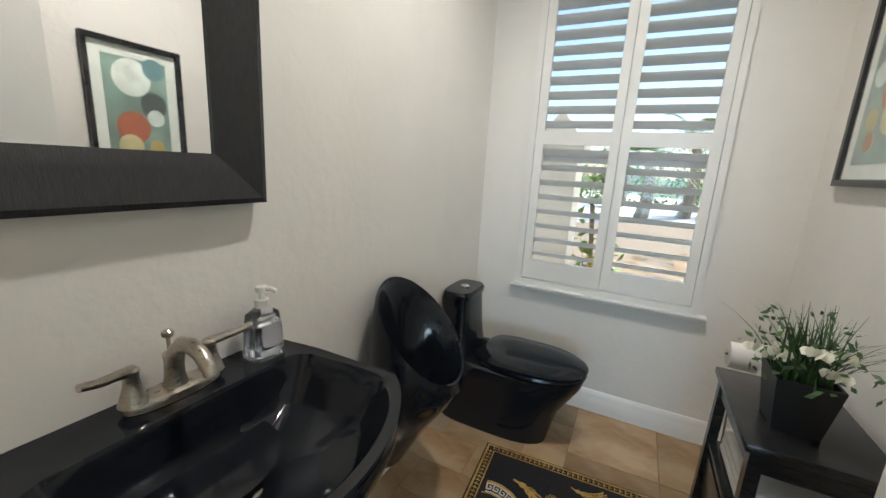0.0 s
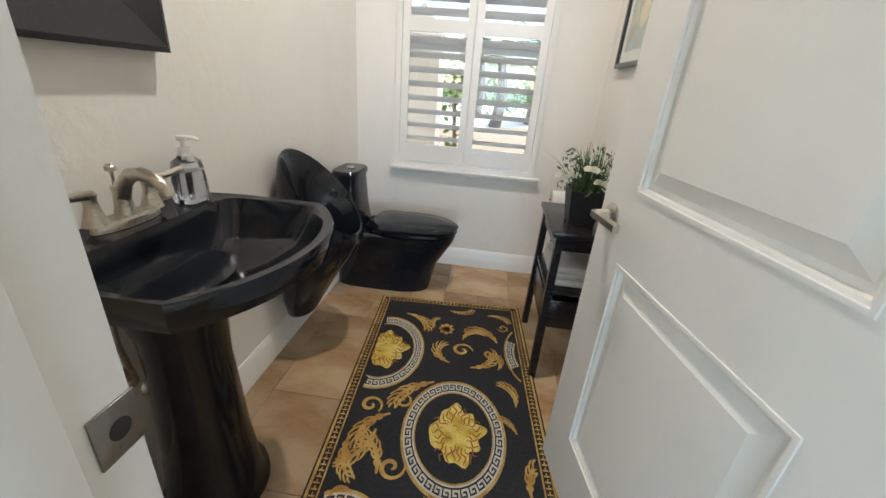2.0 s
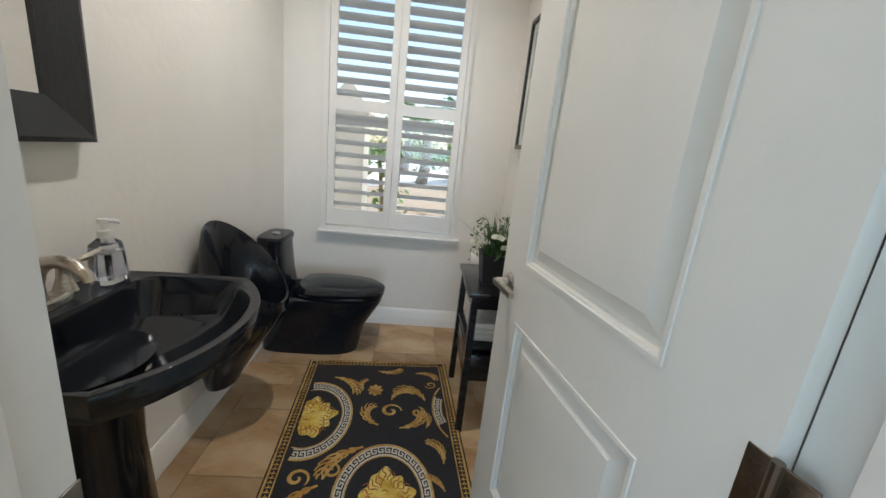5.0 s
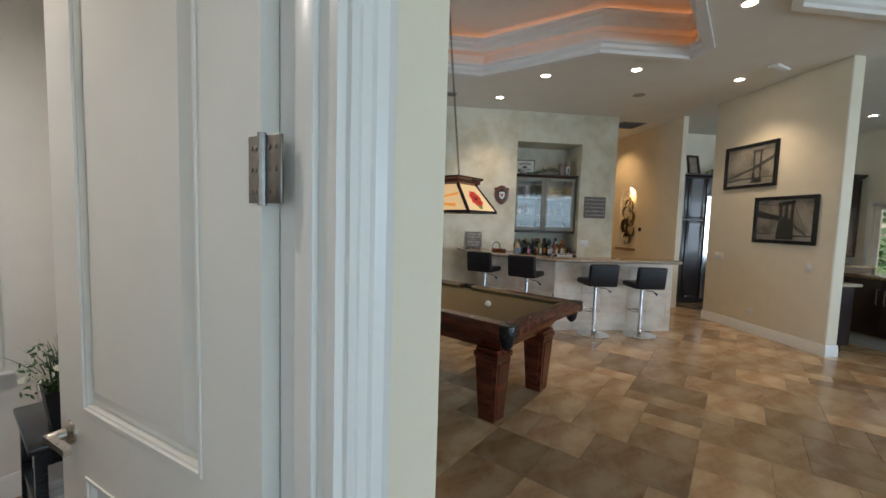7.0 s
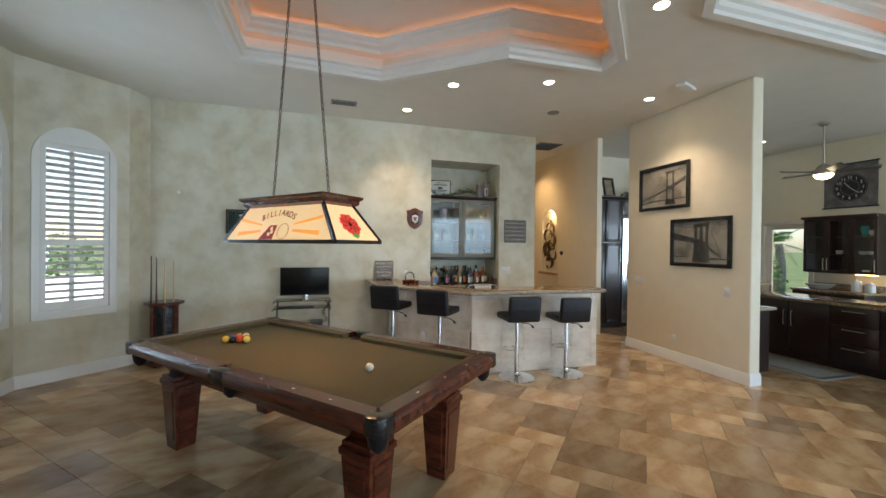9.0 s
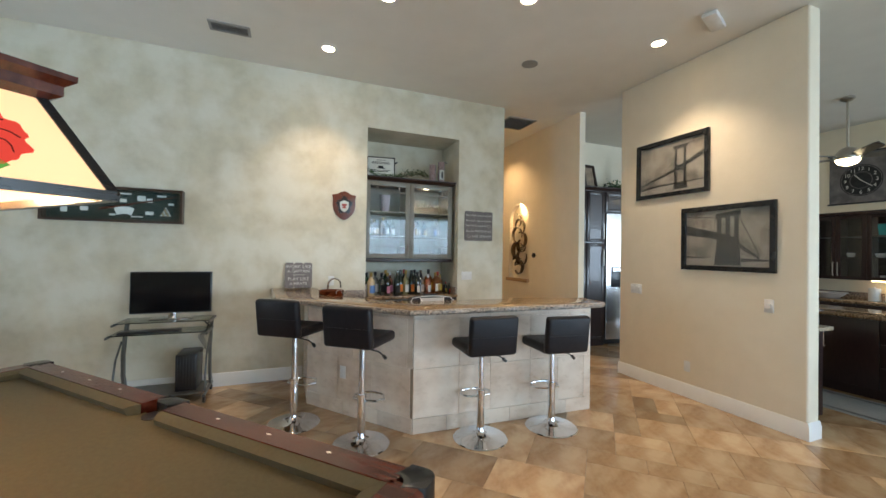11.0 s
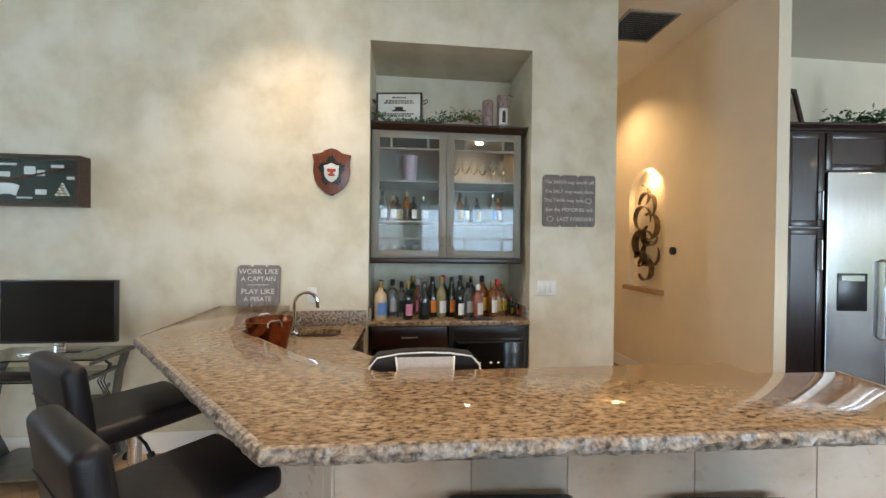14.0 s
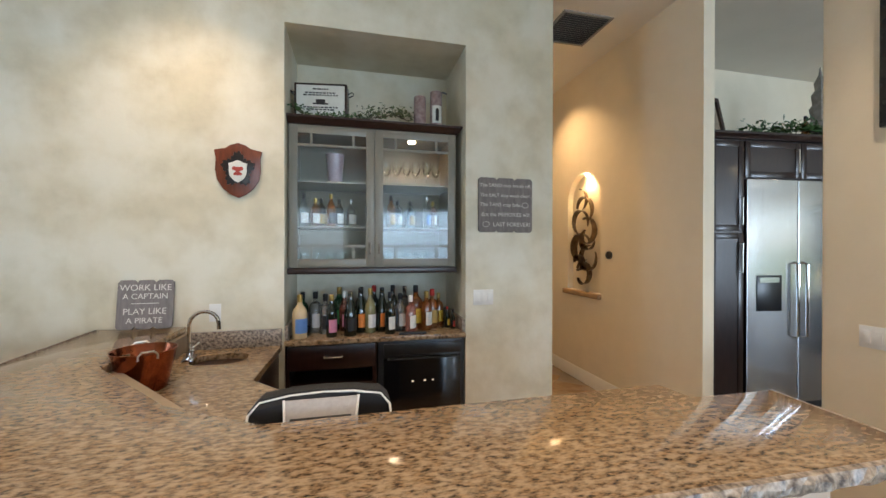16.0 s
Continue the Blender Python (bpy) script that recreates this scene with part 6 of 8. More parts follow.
# ---- pool table (x along its length) ----
PT = pose(1.43, 4.16, 0, 0, 0, 132.5)
pt = thing("pool_table", PT, "mahogany pool table with olive cloth and leather pockets", "pool table")
TL, TW, RZ, BED = 1.30, 0.66, 0.84, 0.797
bm = B()
box(bm, -TL + 0.10, -TW + 0.10, BED - 0.03, TL - 0.10, TW - 0.10, BED)
part("cloth_bed", bm, M_FELT, pt, "olive cloth bed", smooth=False)
bm = B()
rings = []
for z, o in ((0.565, 0.235), (0.60, 0.22), (0.70, 0.165), (0.735, 0.15), (0.74, 0.12), (0.765, 0.12)):
    rings.append([(-TL + o, -TW + o, z), (TL - o, -TW + o, z), (TL - o, TW - o, z), (-TL + o, TW - o, z)])
loft(bm, rings)
part("apron", bm, M_MAHOGANY, pt, smooth=False)


def rail(x0, y0, x1, y1):
    d = (Vector((x1, y1)) - Vector((x0, y0))).normalized()
    n = Vector((-d.y, d.x))
    bm = B()
    prof = [(0.0, 0.765), (-0.004, 0.80), (0.006, 0.828), (0.022, RZ), (0.115, RZ), (0.118, 0.765)]
    bl = []
    for x, y in ((x0, y0), (x1, y1)):
        bl.append([(x + n.x * o, y + n.y * o, z) for o, z in prof])
    loft(bm, bl)
    bmesh.ops.recalc_face_normals(bm, faces=bm.faces)
    r = part("rail", bm, M_MAHOGANY, pt)
    bm = B()
    cu = [(0.118, RZ - 0.002), (0.15, RZ - 0.004), (0.168, RZ - 0.012), (0.160, BED + 0.012), (0.150, BED - 0.01), (0.118, BED - 0.01)]
    bl = []
    for k, (x, y) in ((1, (x0, y0)), (-1, (x1, y1))):
        bl.append([(x + n.x * o + d.x * k * (o - 0.118) * 0.7, y + n.y * o + d.y * k * (o - 0.118) * 0.7, z) for o, z in cu])
    loft(bm, bl)
    bmesh.ops.recalc_face_normals(bm, faces=bm.faces)
    part("cushion", bm, M_FELT, r, "olive cloth cushion")
    bm = B()
    L = math.dist((x0, y0), (x1, y1))
    for i in range(1, 4):
        c = Vector((x0, y0)) + d * L * i / 4 + n * 0.065
        bm.faces.new([bm.verts.new((c.x + q.x, c.y + q.y, RZ + 0.0006)) for q in (d * 0.014, n * 0.007, d * -0.014, n * -0.007)])
    part("sights", bm, M_MATB, r, "ivory diamond sights", smooth=False, kind="stuff")


c = 0.10
for s in (-1, 1):
    for a, b in ((-TL + c, -0.075), (0.075, TL - c)):
        if s < 0:
            rail(a, -TW, b, -TW)
        else:
            rail(b, TW, a, TW)
rail(TL, -TW + c, TL, TW - c)
rail(-TL, TW - c, -TL, -TW + c)
for x, y, a in ((-TL, -TW, 45), (TL, -TW, 135), (TL, TW, 225), (-TL, TW, 315)):
    bm = B()
    sx, sy = (1 if x < 0 else -1), (1 if y < 0 else -1)
    pl = [(0.0, c), (0.0, 0.05)] + [(0.05 - 0.05 * math.cos(radians(q)), 0.05 - 0.05 * math.sin(radians(q))) for q in (15, 30, 45, 60, 75)] + [(0.05, 0.0), (c, 0.0), (c + 0.012, 0.05)] + [(0.115 + 0.045 * math.cos(radians(q)), 0.115 + 0.045 * math.sin(radians(q))) for q in (-80, -110, -135, -160, -190)] + [(0.05, c + 0.012)]
    prism(bm, [(x + sx * p, y + sy * q) for p, q in pl], 0.755, RZ + 0.002, 0.004)
    part("pocket_casting", bm, M_BLACKWOOD, pt, "black pocket casting")
    bm = B()
    lathe(bm, [(0.052, 0.80), (0.055, 0.74), (0.045, 0.68), (0.02, 0.65), (0.001, 0.65)], 14, pose(x + sx * 0.085, y + sy * 0.085, 0))
    part("pocket", bm, M_LEATHER, pt, "black leather pocket")
for s in (-1, 1):
    bm = B()
    prism(bm, [(-0.075, s * TW), (0.075, s * TW), (0.072, s * (TW - 0.05)), (0.04, s * (TW - 0.075)), (-0.04, s * (TW - 0.075)), (-0.072, s * (TW - 0.05))], 0.755, RZ + 0.002, 0.004)
    part("pocket_casting", bm, M_BLACKWOOD, pt, "black pocket casting")
    bm = B()
    lathe(bm, [(0.05, 0.80), (0.052, 0.74), (0.045, 0.68), (0.02, 0.65), (0.001, 0.65)], 14, pose(0, s * (TW - 0.10), 0))
    part("pocket", bm, M_LEATHER, pt, "black leather pocket")
for sx in (-1, 1):
    for sy in (-1, 1):
        bm = B()
        cx, cy = sx * 0.985, sy * 0.385
        loft(bm, [[(cx + dx * r, cy + dy * r, z) for dx, dy in ((-1, -1), (1, -1), (1, 1), (-1, 1))] for r, z in ((0.070, 0.0), (0.072, 0.012), (0.100, 0.50), (0.110, 0.512), (0.110, 0.545), (0.098, 0.555), (0.098, 0.58))])
        lg = part("leg", bm, M_MAHOGANY, pt, smooth=False)
        for q in range(4):
            bm = B()
            loft(bm, [[(-w + o, y, 0.07 + o), (w - o, y, 0.07 + o), ((w + 0.02) - o, y + 0.025, 0.47 - o), (-(w + 0.02) + o, y + 0.025, 0.47 - o)] for w, y, o in ((0.048, 0.0735, 0.0), (0.048, 0.080, 0.004), (0.048, 0.080, 0.012))], False, True)
            part("leg_panel", bm, M_MAHOGANY, lg, m=pose(cx, cy, 0, 0, 0, 90 * q), smooth=False)
# balls
BALLS = [(0.7, 0.6, 0.1), (0.65, 0.08, 0.03), (0.70, 0.22, 0.03), (0.02, 0.03, 0.03), (0.55, 0.10, 0.05), (0.75, 0.70, 0.55), (0.70, 0.45, 0.05), (0.08, 0.05, 0.25), (0.60, 0.30, 0.10), (0.03, 0.18, 0.08)]
R = 0.0286


def ball(p, col, label):
    m = mat("phenolic_ball", col, tuple(v * 0.95 for v in col), 3, 0.06, coat=0.5)
    bm = B()
    bmesh.ops.create_uvsphere(bm, u_segments=20, v_segments=12, radius=R)
    b = solid("billiard_ball", bm, m, label, "billiard ball", pose(*p, BED + R), "billiard balls")
    return b


bx, by = Vector((0.955, 4.60)), 0
k = 0
for r in range(4):
    for q in range(r + 1):
        p = bx + Vector((math.cos(radians(60)), math.sin(radians(60)))) * 0.0 + Matrix.Rotation(radians(132.5 - 90), 2) @ Vector(((q - r / 2) * 2.04 * R, r * 1.77 * R))
        ball((p.x, p.y), BALLS[k % 10], "glossy coloured billiard ball in rack on cloth")
        k += 1
ball((1.86, 3.60), (0.78, 0.74, 0.62), "glossy ivory cue ball on cloth")

# ---- lamp above the table ----
LC = (1.396, 4.049)
M_SHADE = glow("lit_cream_glass", (1.0, 0.66, 0.33), 0.42)
M_SHRED = glow("lit_red_glass", (0.75, 0.05, 0.03), 0.3)
M_SHAMB = glow("lit_amber_glass", (1.0, 0.42, 0.06), 0.4)
M_SHGRN = glow("lit_green_glass", (0.08, 0.25, 0.04), 0.5)
M_SHMAR = glow("lit_maroon_glass", (0.30, 0.02, 0.02), 0.25)
M_SHDRK = mat("dark_stained_glass", (0.10, 0.015, 0.015), None, 10, 0.2)
lp = thing("billiard_lamp", pose(*LC, 1.625, 0, 0, 132.5), "stained glass billiard lamp with dark wooden frame hanging on chains", "pendant lamp")
bl, bw2, tl, tw, lh = 0.58, 0.21, 0.39, 0.13, 0.262
cor = [(-1, -1), (1, -1), (1, 1), (-1, 1)]
bm = B()
for s0, s1 in zip(cor, cor[1:] + cor[:1]):
    tube(bm, [(s0[0] * bl, s0[1] * bw2, 0.012), (s1[0] * bl, s1[1] * bw2, 0.012)], 0.017, 4)
    tube(bm, [(s0[0] * bl, s0[1] * bw2, 0.012), (s0[0] * tl, s0[1] * tw, lh)], 0.015, 4)
part("frame", bm, M_BLACKWOOD, lp, "dark wooden frame", smooth=False)
bm = B()
rr = [(0.0, lh - 0.01), (0.035, lh + 0.01), (0.035, lh + 0.035), (0.055, lh + 0.05), (0.055, lh + 0.065), (0.03, lh + 0.07)]
loft(bm, [[(sx * (tl + o), sy * (tw + o), z) for sx, sy in cor] for o, z in rr])
part("cap", bm, M_MAHOGANY, lp, "mahogany moulded cap", smooth=False)
for i, (s0, s1) in enumerate(zip(cor, cor[1:] + cor[:1])):
    a, b = Vector((s0[0] * bl, s0[1] * bw2, 0.012)), Vector((s1[0] * bl, s1[1] * bw2, 0.012))
    c2, d2 = Vector((s1[0] * tl, s1[1] * tw, lh)), Vector((s0[0] * tl, s0[1] * tw, lh))
    bm = B()
    nn = (b - a).cross(d2 - a).normalized() * 0.004
    loft(bm, [[a, b, c2, d2], [a + nn, b + nn, c2 + nn, d2 + nn]])
    sp = part("glass_panel", bm, M_SHADE, lp, "glowing cream glass panel", smooth=False)
    ux = (b - a).normalized()
    uy = (((c2 + d2) / 2) - ((a + b) / 2)).normalized()
    org = (a + b) / 2 + nn * 1.6
    fm = Matrix(((ux.x, uy.x, nn.normalized().x, org.x), (ux.y, uy.y, nn.normalized().y, org.y), (ux.z, uy.z, nn.normalized().z, org.z), (0, 0, 0, 1)))
    if i % 2 == 0:
        for q, chr_ in enumerate("BILLIARDS"):
            an = radians(112 - 5.5 * q)
            lettering(chr_, 0.062, M_SHDRK, lp, fm @ pose(0.42 * math.cos(an) - 0.01, 0.42 * math.sin(an) - 0.235, 0.001, 0, 0, math.degrees(an) - 90), "letter")
        for sg in (-1, 1):
            for y0_, y1_, w_ in ((0.075, 0.055, 0.016), (0.12, 0.165, 0.012)):
                bm = B()
                prism(bm, [(sg * 0.17, y0_ - w_ * 0.5), (sg * 0.43, y1_ - w_), (sg * 0.43, y1_ + w_), (sg * 0.17, y0_ + w_ * 0.5)], 0, 0.001)
                part("amber_cue", bm, M_SHAMB, lp, "amber glass cue motif", m=fm, smooth=False)
        bm = B()
        tube(bm, [(0.075 + 0.055 * math.cos(a), 0.07 + 0.055 * math.sin(a), 0.001) for a in angs[::4]], 0.0018, 4, True)
        part("rack_line", bm, M_SHDRK, lp, "dark lead line", m=fm)
        bm = B()
        prism(bm, [(-0.17, 0.012), (-0.02, 0.012), (0.0, 0.115), (-0.075, 0.115)], 0, 0.001)
        part("table_motif", bm, M_SHMAR, lp, "dark red glass motif", m=fm, smooth=False)
        bm = B()
        for x, y in ((-0.07, 0.05), (-0.04, 0.065), (-0.05, 0.09)):
            lathe(bm, [(0.014, 0.001), (0.014, 0.002), (0.001, 0.002)], 12, pose(x, y, 0))
        part("ball_motif", bm, M_SHADE, lp, m=fm, smooth=False)
    else:
        bm = B()
        rose = []
        for q in range(60):
            an = 2 * math.pi * q / 60
            rr_ = 0.072 * (1 + 0.16 * abs(math.sin(4 * an)) + 0.06 * math.sin(13 * an))
            rose.append((rr_ * math.cos(an), 0.14 + rr_ * 1.1 * math.sin(an)))
        prism(bm, rose, 0, 0.001)
        part("rose_motif", bm, M_SHRED, lp, "red glass flower motif", m=fm, smooth=False)
        bm = B()
        for q in range(8):
            an = 2 * math.pi * q / 8 + 0.2
            tube(bm, [((0.02 + 0.045 * k / 4) * math.cos(an + 0.25 * math.sin(k)), 0.14 + (0.02 + 0.05 * k / 4) * math.sin(an + 0.25 * math.sin(k)), 0.0015) for k in range(5)], 0.0016, 4)
        lathe(bm, [(0.016, 0.001), (0.016, 0.0022), (0.001, 0.0022)], 12, pose(0, 0.14, 0))
        part("lead_lines", bm, M_SHDRK, lp, "dark lead lines", m=fm, kind="stuff")
        bm = B()
        prism(bm, [(-0.03, 0.045), (0.0, 0.02), (0.035, 0.05), (0.0, 0.09)], 0, 0.001)
        part("leaf_motif", bm, M_SHGRN, lp, "green glass leaf motif", m=fm, smooth=False)
for x in (-0.25, 0.25):
    bm = B()
    bmesh.ops.create_uvsphere(bm, u_segments=14, v_segments=10, radius=0.035, matrix=pose(x, 0, 0.16))
    part("bulb", bm, M_BULB, lp, "glowing bulb")
    pl_ = bpy.data.lights.new("billiard_bulb", "POINT")
    pl_.energy, pl_.color, pl_.shadow_soft_size = 3.5, (1.0, 0.72, 0.42), 0.05
    ob = new("billiard_bulb", pl_)
    ob.matrix_basis = pose(*LC, 1.625, 0, 0, 132.5) @ pose(x, 0, 0.09)
LINK = None
for s in (-1, 1):
    n = 56
    H = CEIL + 0.48 - (1.645 + lh + 0.06)
    if LINK is None:
        bm = B()
        tube(bm, [(0.008 * math.cos(a) * (1 if True else 1), 0, 0.020 * math.sin(a)) for a in angs[::6]], 0.0038, 5, True)
        LINK = as_mesh("chain_link", bm, M_PEWTER)
    ch_ = part("chain", tube(B(), [(s * 0.30, 0, lh + 0.05), (s * 0.30, 0, lh + 0.06)], 0.006, 6), M_PEWTER, lp, "dark metal chain")
    for i in range(n):
        lk = new("chain_link", LINK)
        lk.parent = ch_
        lk.matrix_basis = pose(s * (0.30 - 0.25 * i / n), 0, lh + 0.075 + H * i / n, 0, 0, 90 * (i % 2)) @ Matrix.Diagonal((1, 1, H / n / 0.034, 1))

# ---- cue rack ----
ck = thing("cue_rack", pose(-0.49, 7.06, 0, 0, 0, 20), "dark wooden floor cue rack holding cues beside wall", "cue rack")
for z, r, h in ((0.03, 0.225, 0.05), (0.80, 0.225, 0.045)):
    bm = B()
    lathe(bm, [(r - 0.012, z), (r, z + 0.01), (r, z + h - 0.01), (r - 0.015, z + h), (0.001, z + h)], 8)
    part("plate", bm, M_MAHOGANY, ck, smooth=False)
for i in range(4):
    a = math.pi / 4 + i * math.pi / 2
    bm = B()
    box(bm, -0.026, -0.026, 0.06, 0.026, 0.026, 0.81, 0.005)
    part("post", bm, M_MAHOGANY, ck, m=pose(0.17 * math.cos(a), 0.17 * math.sin(a), 0, 0, 0, 45))
    bm = B()
    lathe(bm, [(0.02, 0.0), (0.026, 0.01), (0.026, 0.02), (0.012, 0.035)], 10, pose(0.14 * math.cos(a), 0.14 * math.sin(a), 0))
    part("foot", bm, M_BLACKPL, ck)
bm = B()
box(bm, -0.11, 0.115, 0.08, 0.11, 0.13, 0.80, 0.003)
part("back_panel", bm, M_BLACKWOOD, ck, "dark wooden back panel")
M_CUE = mat("pale_cue_wood", (0.55, 0.38, 0.2), None, 10, 0.3)
for i, (a, h) in enumerate(((200, 1.46), (235, 1.45), (270, 1.44), (310, 1.40))):
    cu = thing("pool_cue", pose(-0.49, 7.06, 0, 0, 0, 20) @ pose(0.15 * math.cos(radians(a)), 0.15 * math.sin(radians(a)), 0.082), "slim wooden pool cue standing in rack", "pool cue", "cues in the rack")
    bm = B()
    cyl(bm, (0, 0, 0), (0, 0, 0.7), 0.015, 0.011, 10)
    part("butt", bm, M_BLACKWOOD if i % 2 else M_MAHOGANY, cu)
    bm = B()
    cyl(bm, (0, 0, 0.7), (0, 0, h - 0.09), 0.011, 0.006, 10)
    part("shaft", bm, M_CUE if i > 1 else M_MAHOGANY, cu)

# ---- wall display case ----
dc = thing("display_case", pose(0, BW - 0.001, 0), "shallow dark wooden display case of billiard objects on wall", "display case")
dx0, dx1, dz0, dz1 = 0.17, 1.32, 1.775, 2.125
bm = B()
ring = [(0, 0.0), (0, -0.10), (0.022, -0.10), (0.022, -0.012)]
loft(bm, [[(dx0 + o, y, dz0 + o), (dx1 - o, y, dz0 + o), (dx1 - o, y, dz1 - o), (dx0 + o, y, dz1 - o)] for o, y in ring], False, True)
bmesh.ops.recalc_face_normals(bm, faces=bm.faces)
part("case", bm, mat("dark_walnut", (0.045, 0.026, 0.016), (0.07, 0.04, 0.025), 9, 0.35, stretch=(1, 6, 6)), dc, smooth=False)
bm = B()
box(bm, dx0 + 0.02, -0.016, dz0 + 0.02, dx1 - 0.02, -0.010, dz1 - 0.02)
part("lining", bm, mat("dark_green_lining", (0.012, 0.028, 0.022), None, 30, 0.9), dc, "dark green lining", smooth=False)
rng = random.Random(8)
cards = [(0.72, 1.98, 0.10, 0.035), (0.91, 2.00, 0.07, 0.055), (0.99, 1.99, 0.05, 0.04), (1.08, 2.05, 0.08, 0.02), (1.18, 1.97, 0.05, 0.02), (0.98, 1.86, 0.07, 0.035), (0.86, 1.83, 0.10, 0.012), (0.68, 1.84, 0.05, 0.02), (0.55, 1.99, 0.07, 0.03), (0.45, 1.88, 0.06, 0.04), (0.33, 2.03, 0.08, 0.03), (0.30, 1.86, 0.05, 0.05), (0.74, 2.06, 0.12, 0.015)]
for x, z, w, h in cards:
    bm = B()
    box(bm, x, -0.020, z, x + w, -0.017, z + h)
    part("card", bm, M_MATB, dc, "pale printed card", smooth=False)
for i, a in enumerate((-20, 0, 20)):
    bm = B()
    box(bm, -0.028, -0.026 - 0.003 * i, 0.0, 0.028, -0.024 - 0.003 * i, 0.075)
    part("playing_card", bm, M_MATB, dc, "white playing card", m=pose(0.77 + 0.035 * i, 0, 1.86 - 0.004 * abs(a) / 20, 0, a), smooth=False)
bm = B()
tube(bm, [(0.60, -0.035, 1.90), (1.26, -0.035, 2.06)], lambda s: 0.011 - 0.006 * s, 8)
part("small_cue", bm, M_MAHOGANY, dc)
for r in range(5):
    for q in range(r + 1):
        bm = B()
        bmesh.ops.create_uvsphere(bm, u_segments=10, v_segments=6, radius=0.0085)
        part("miniature_ball", bm, M_CUE if (r + q) % 2 else M_MATB, dc, m=pose(1.16 + (q - r / 2) * 0.019, -0.028, 1.935 - r * 0.019))
bm = B()
box(bm, dx0 + 0.022, -0.094, dz0 + 0.022, dx1 - 0.022, -0.091, dz1 - 0.022)
g = part("glass", bm, M_GLASS, dc, "glass front", smooth=False)
g.visible_shadow = False

# ---- computer cart with monitor ----
M_CARTMETAL = mat("grey_painted_metal", (0.13, 0.13, 0.12), (0.16, 0.16, 0.15), 20, 0.35, metal=0.6)
M_SMOKE = glass("smoked_glass", (0.55, 0.62, 0.58), 0.02)
ct = thing("computer_cart", pose(0.86, 7.0, 0), "grey metal computer cart with glass shelves and casters", "cart")
for z, y0, y1, nm in ((0.79, 0.05, 0.40, "top_shelf"), (0.70, -0.08, 0.24, "keyboard_shelf")):
    bm = B()
    box(bm, 0.0, y0, z, 0.78, y1, z + 0.008, 0.002)
    part(nm, bm, M_SMOKE, ct, "smoked glass shelf", smooth=False)
    for x in (0.0, 0.78):
        bm = B()
        tube(bm, [(x, y0 - 0.03, z - 0.008), (x, y1, z - 0.008)], 0.012, 8)
        part("shelf_rail", bm, M_CARTMETAL, ct)
bm = B()
box(bm, 0.04, 0.0, 0.085, 0.74, 0.40, 0.095)
part("bottom_shelf", bm, M_CARTMETAL, ct, smooth=False)
for x in (0.02, 0.76):
    bm = B()
    loft(bm, [[(x - 0.012, y - w, z), (x + 0.012, y - w, z), (x + 0.012, y + w, z), (x - 0.012, y + w, z)] for y, z, w in ((0.33, 0.07, 0.03), (0.26, 0.25, 0.026), (0.25, 0.45, 0.026), (0.29, 0.65, 0.026), (0.36, 0.79, 0.028))])
    part("upright", bm, M_CARTMETAL, ct)
    bm = B()
    tube(bm, [(x, -0.06, 0.075), (x, 0.40, 0.075)], 0.014, 8)
    tube(bm, [(x, 0.02, 0.075), (x, 0.0, 0.25), (x, 0.06, 0.45), (x, 0.20, 0.60)], 0.009, 8)
    part("side_rail", bm, M_CARTMETAL, ct)
    for y in (-0.03, 0.36):
        bm = B()
        lathe(bm, [(0.001, 0), (0.027, 0), (0.028, 0.004), (0.028, 0.02), (0.001, 0.02)], 14, pose(x - 0.01, y, 0.028, 0, 90))
        cyl(bm, (x, y, 0.03), (x, y, 0.07), 0.008, seg=8)
        part("caster", bm, M_BLACKPL, ct)
mo = thing("monitor", pose(1.27, 7.27, 0.80, 0, 0, 0), "black flat monitor with silver foot on cart", "monitor")
bm = B()
box(bm, -0.352, -0.02, 0.055, 0.352, 0.02, 0.475, 0.006)
part("housing", bm, M_BLACKPL, mo)
bm = B()
box(bm, -0.340, -0.0215, 0.072, 0.340, -0.0195, 0.464)
part("screen", bm, M_SCREEN, mo, "dark switched-off screen", smooth=False)
bm = B()
box(bm, -0.18, -0.09, 0.0, 0.18, 0.09, 0.008, 0.003)
box(bm, -0.035, -0.012, 0.008, 0.035, 0.012, 0.07, 0.004)
part("foot", bm, M_CHROME, mo, "silver foot")
bm = B()
box(bm, 0.06, -0.06, 0.71, 0.54, 0.08, 0.728, 0.004)
solid("keyboard", bm, M_BLACKPL, "black keyboard on cart shelf", "keyboard", pose(0.86, 7.0, 0))
pc = thing("computer", pose(1.44, 7.08, 0.096), "black computer tower on cart's bottom shelf", "computer")
bm = B()
box(bm, -0.09, 0, 0, 0.09, 0.32, 0.36, 0.006)
part("case", bm, M_BLACKPL, pc)
for i in range(7):
    bm = B()
    box(bm, -0.085 + i * 0.025, -0.004, 0.02, -0.07 + i * 0.025, 0.002, 0.34, 0.002)
    part("front_rib", bm, M_BLACKPL, pc)
bm = B()
for k in range(3):
    tube(bm, [(1.55, 7.20, 0.79), (1.60 + 0.01 * k, 7.22, 0.72), (1.55 - 0.02 * k, 7.25, 0.60), (1.60, 7.24, 0.50 - 0.03 * k), (1.52, 7.25, 0.44)], 0.004, 6)
solid("cable", bm, M_BLACKPL, "black cables hanging behind cart", "cable")

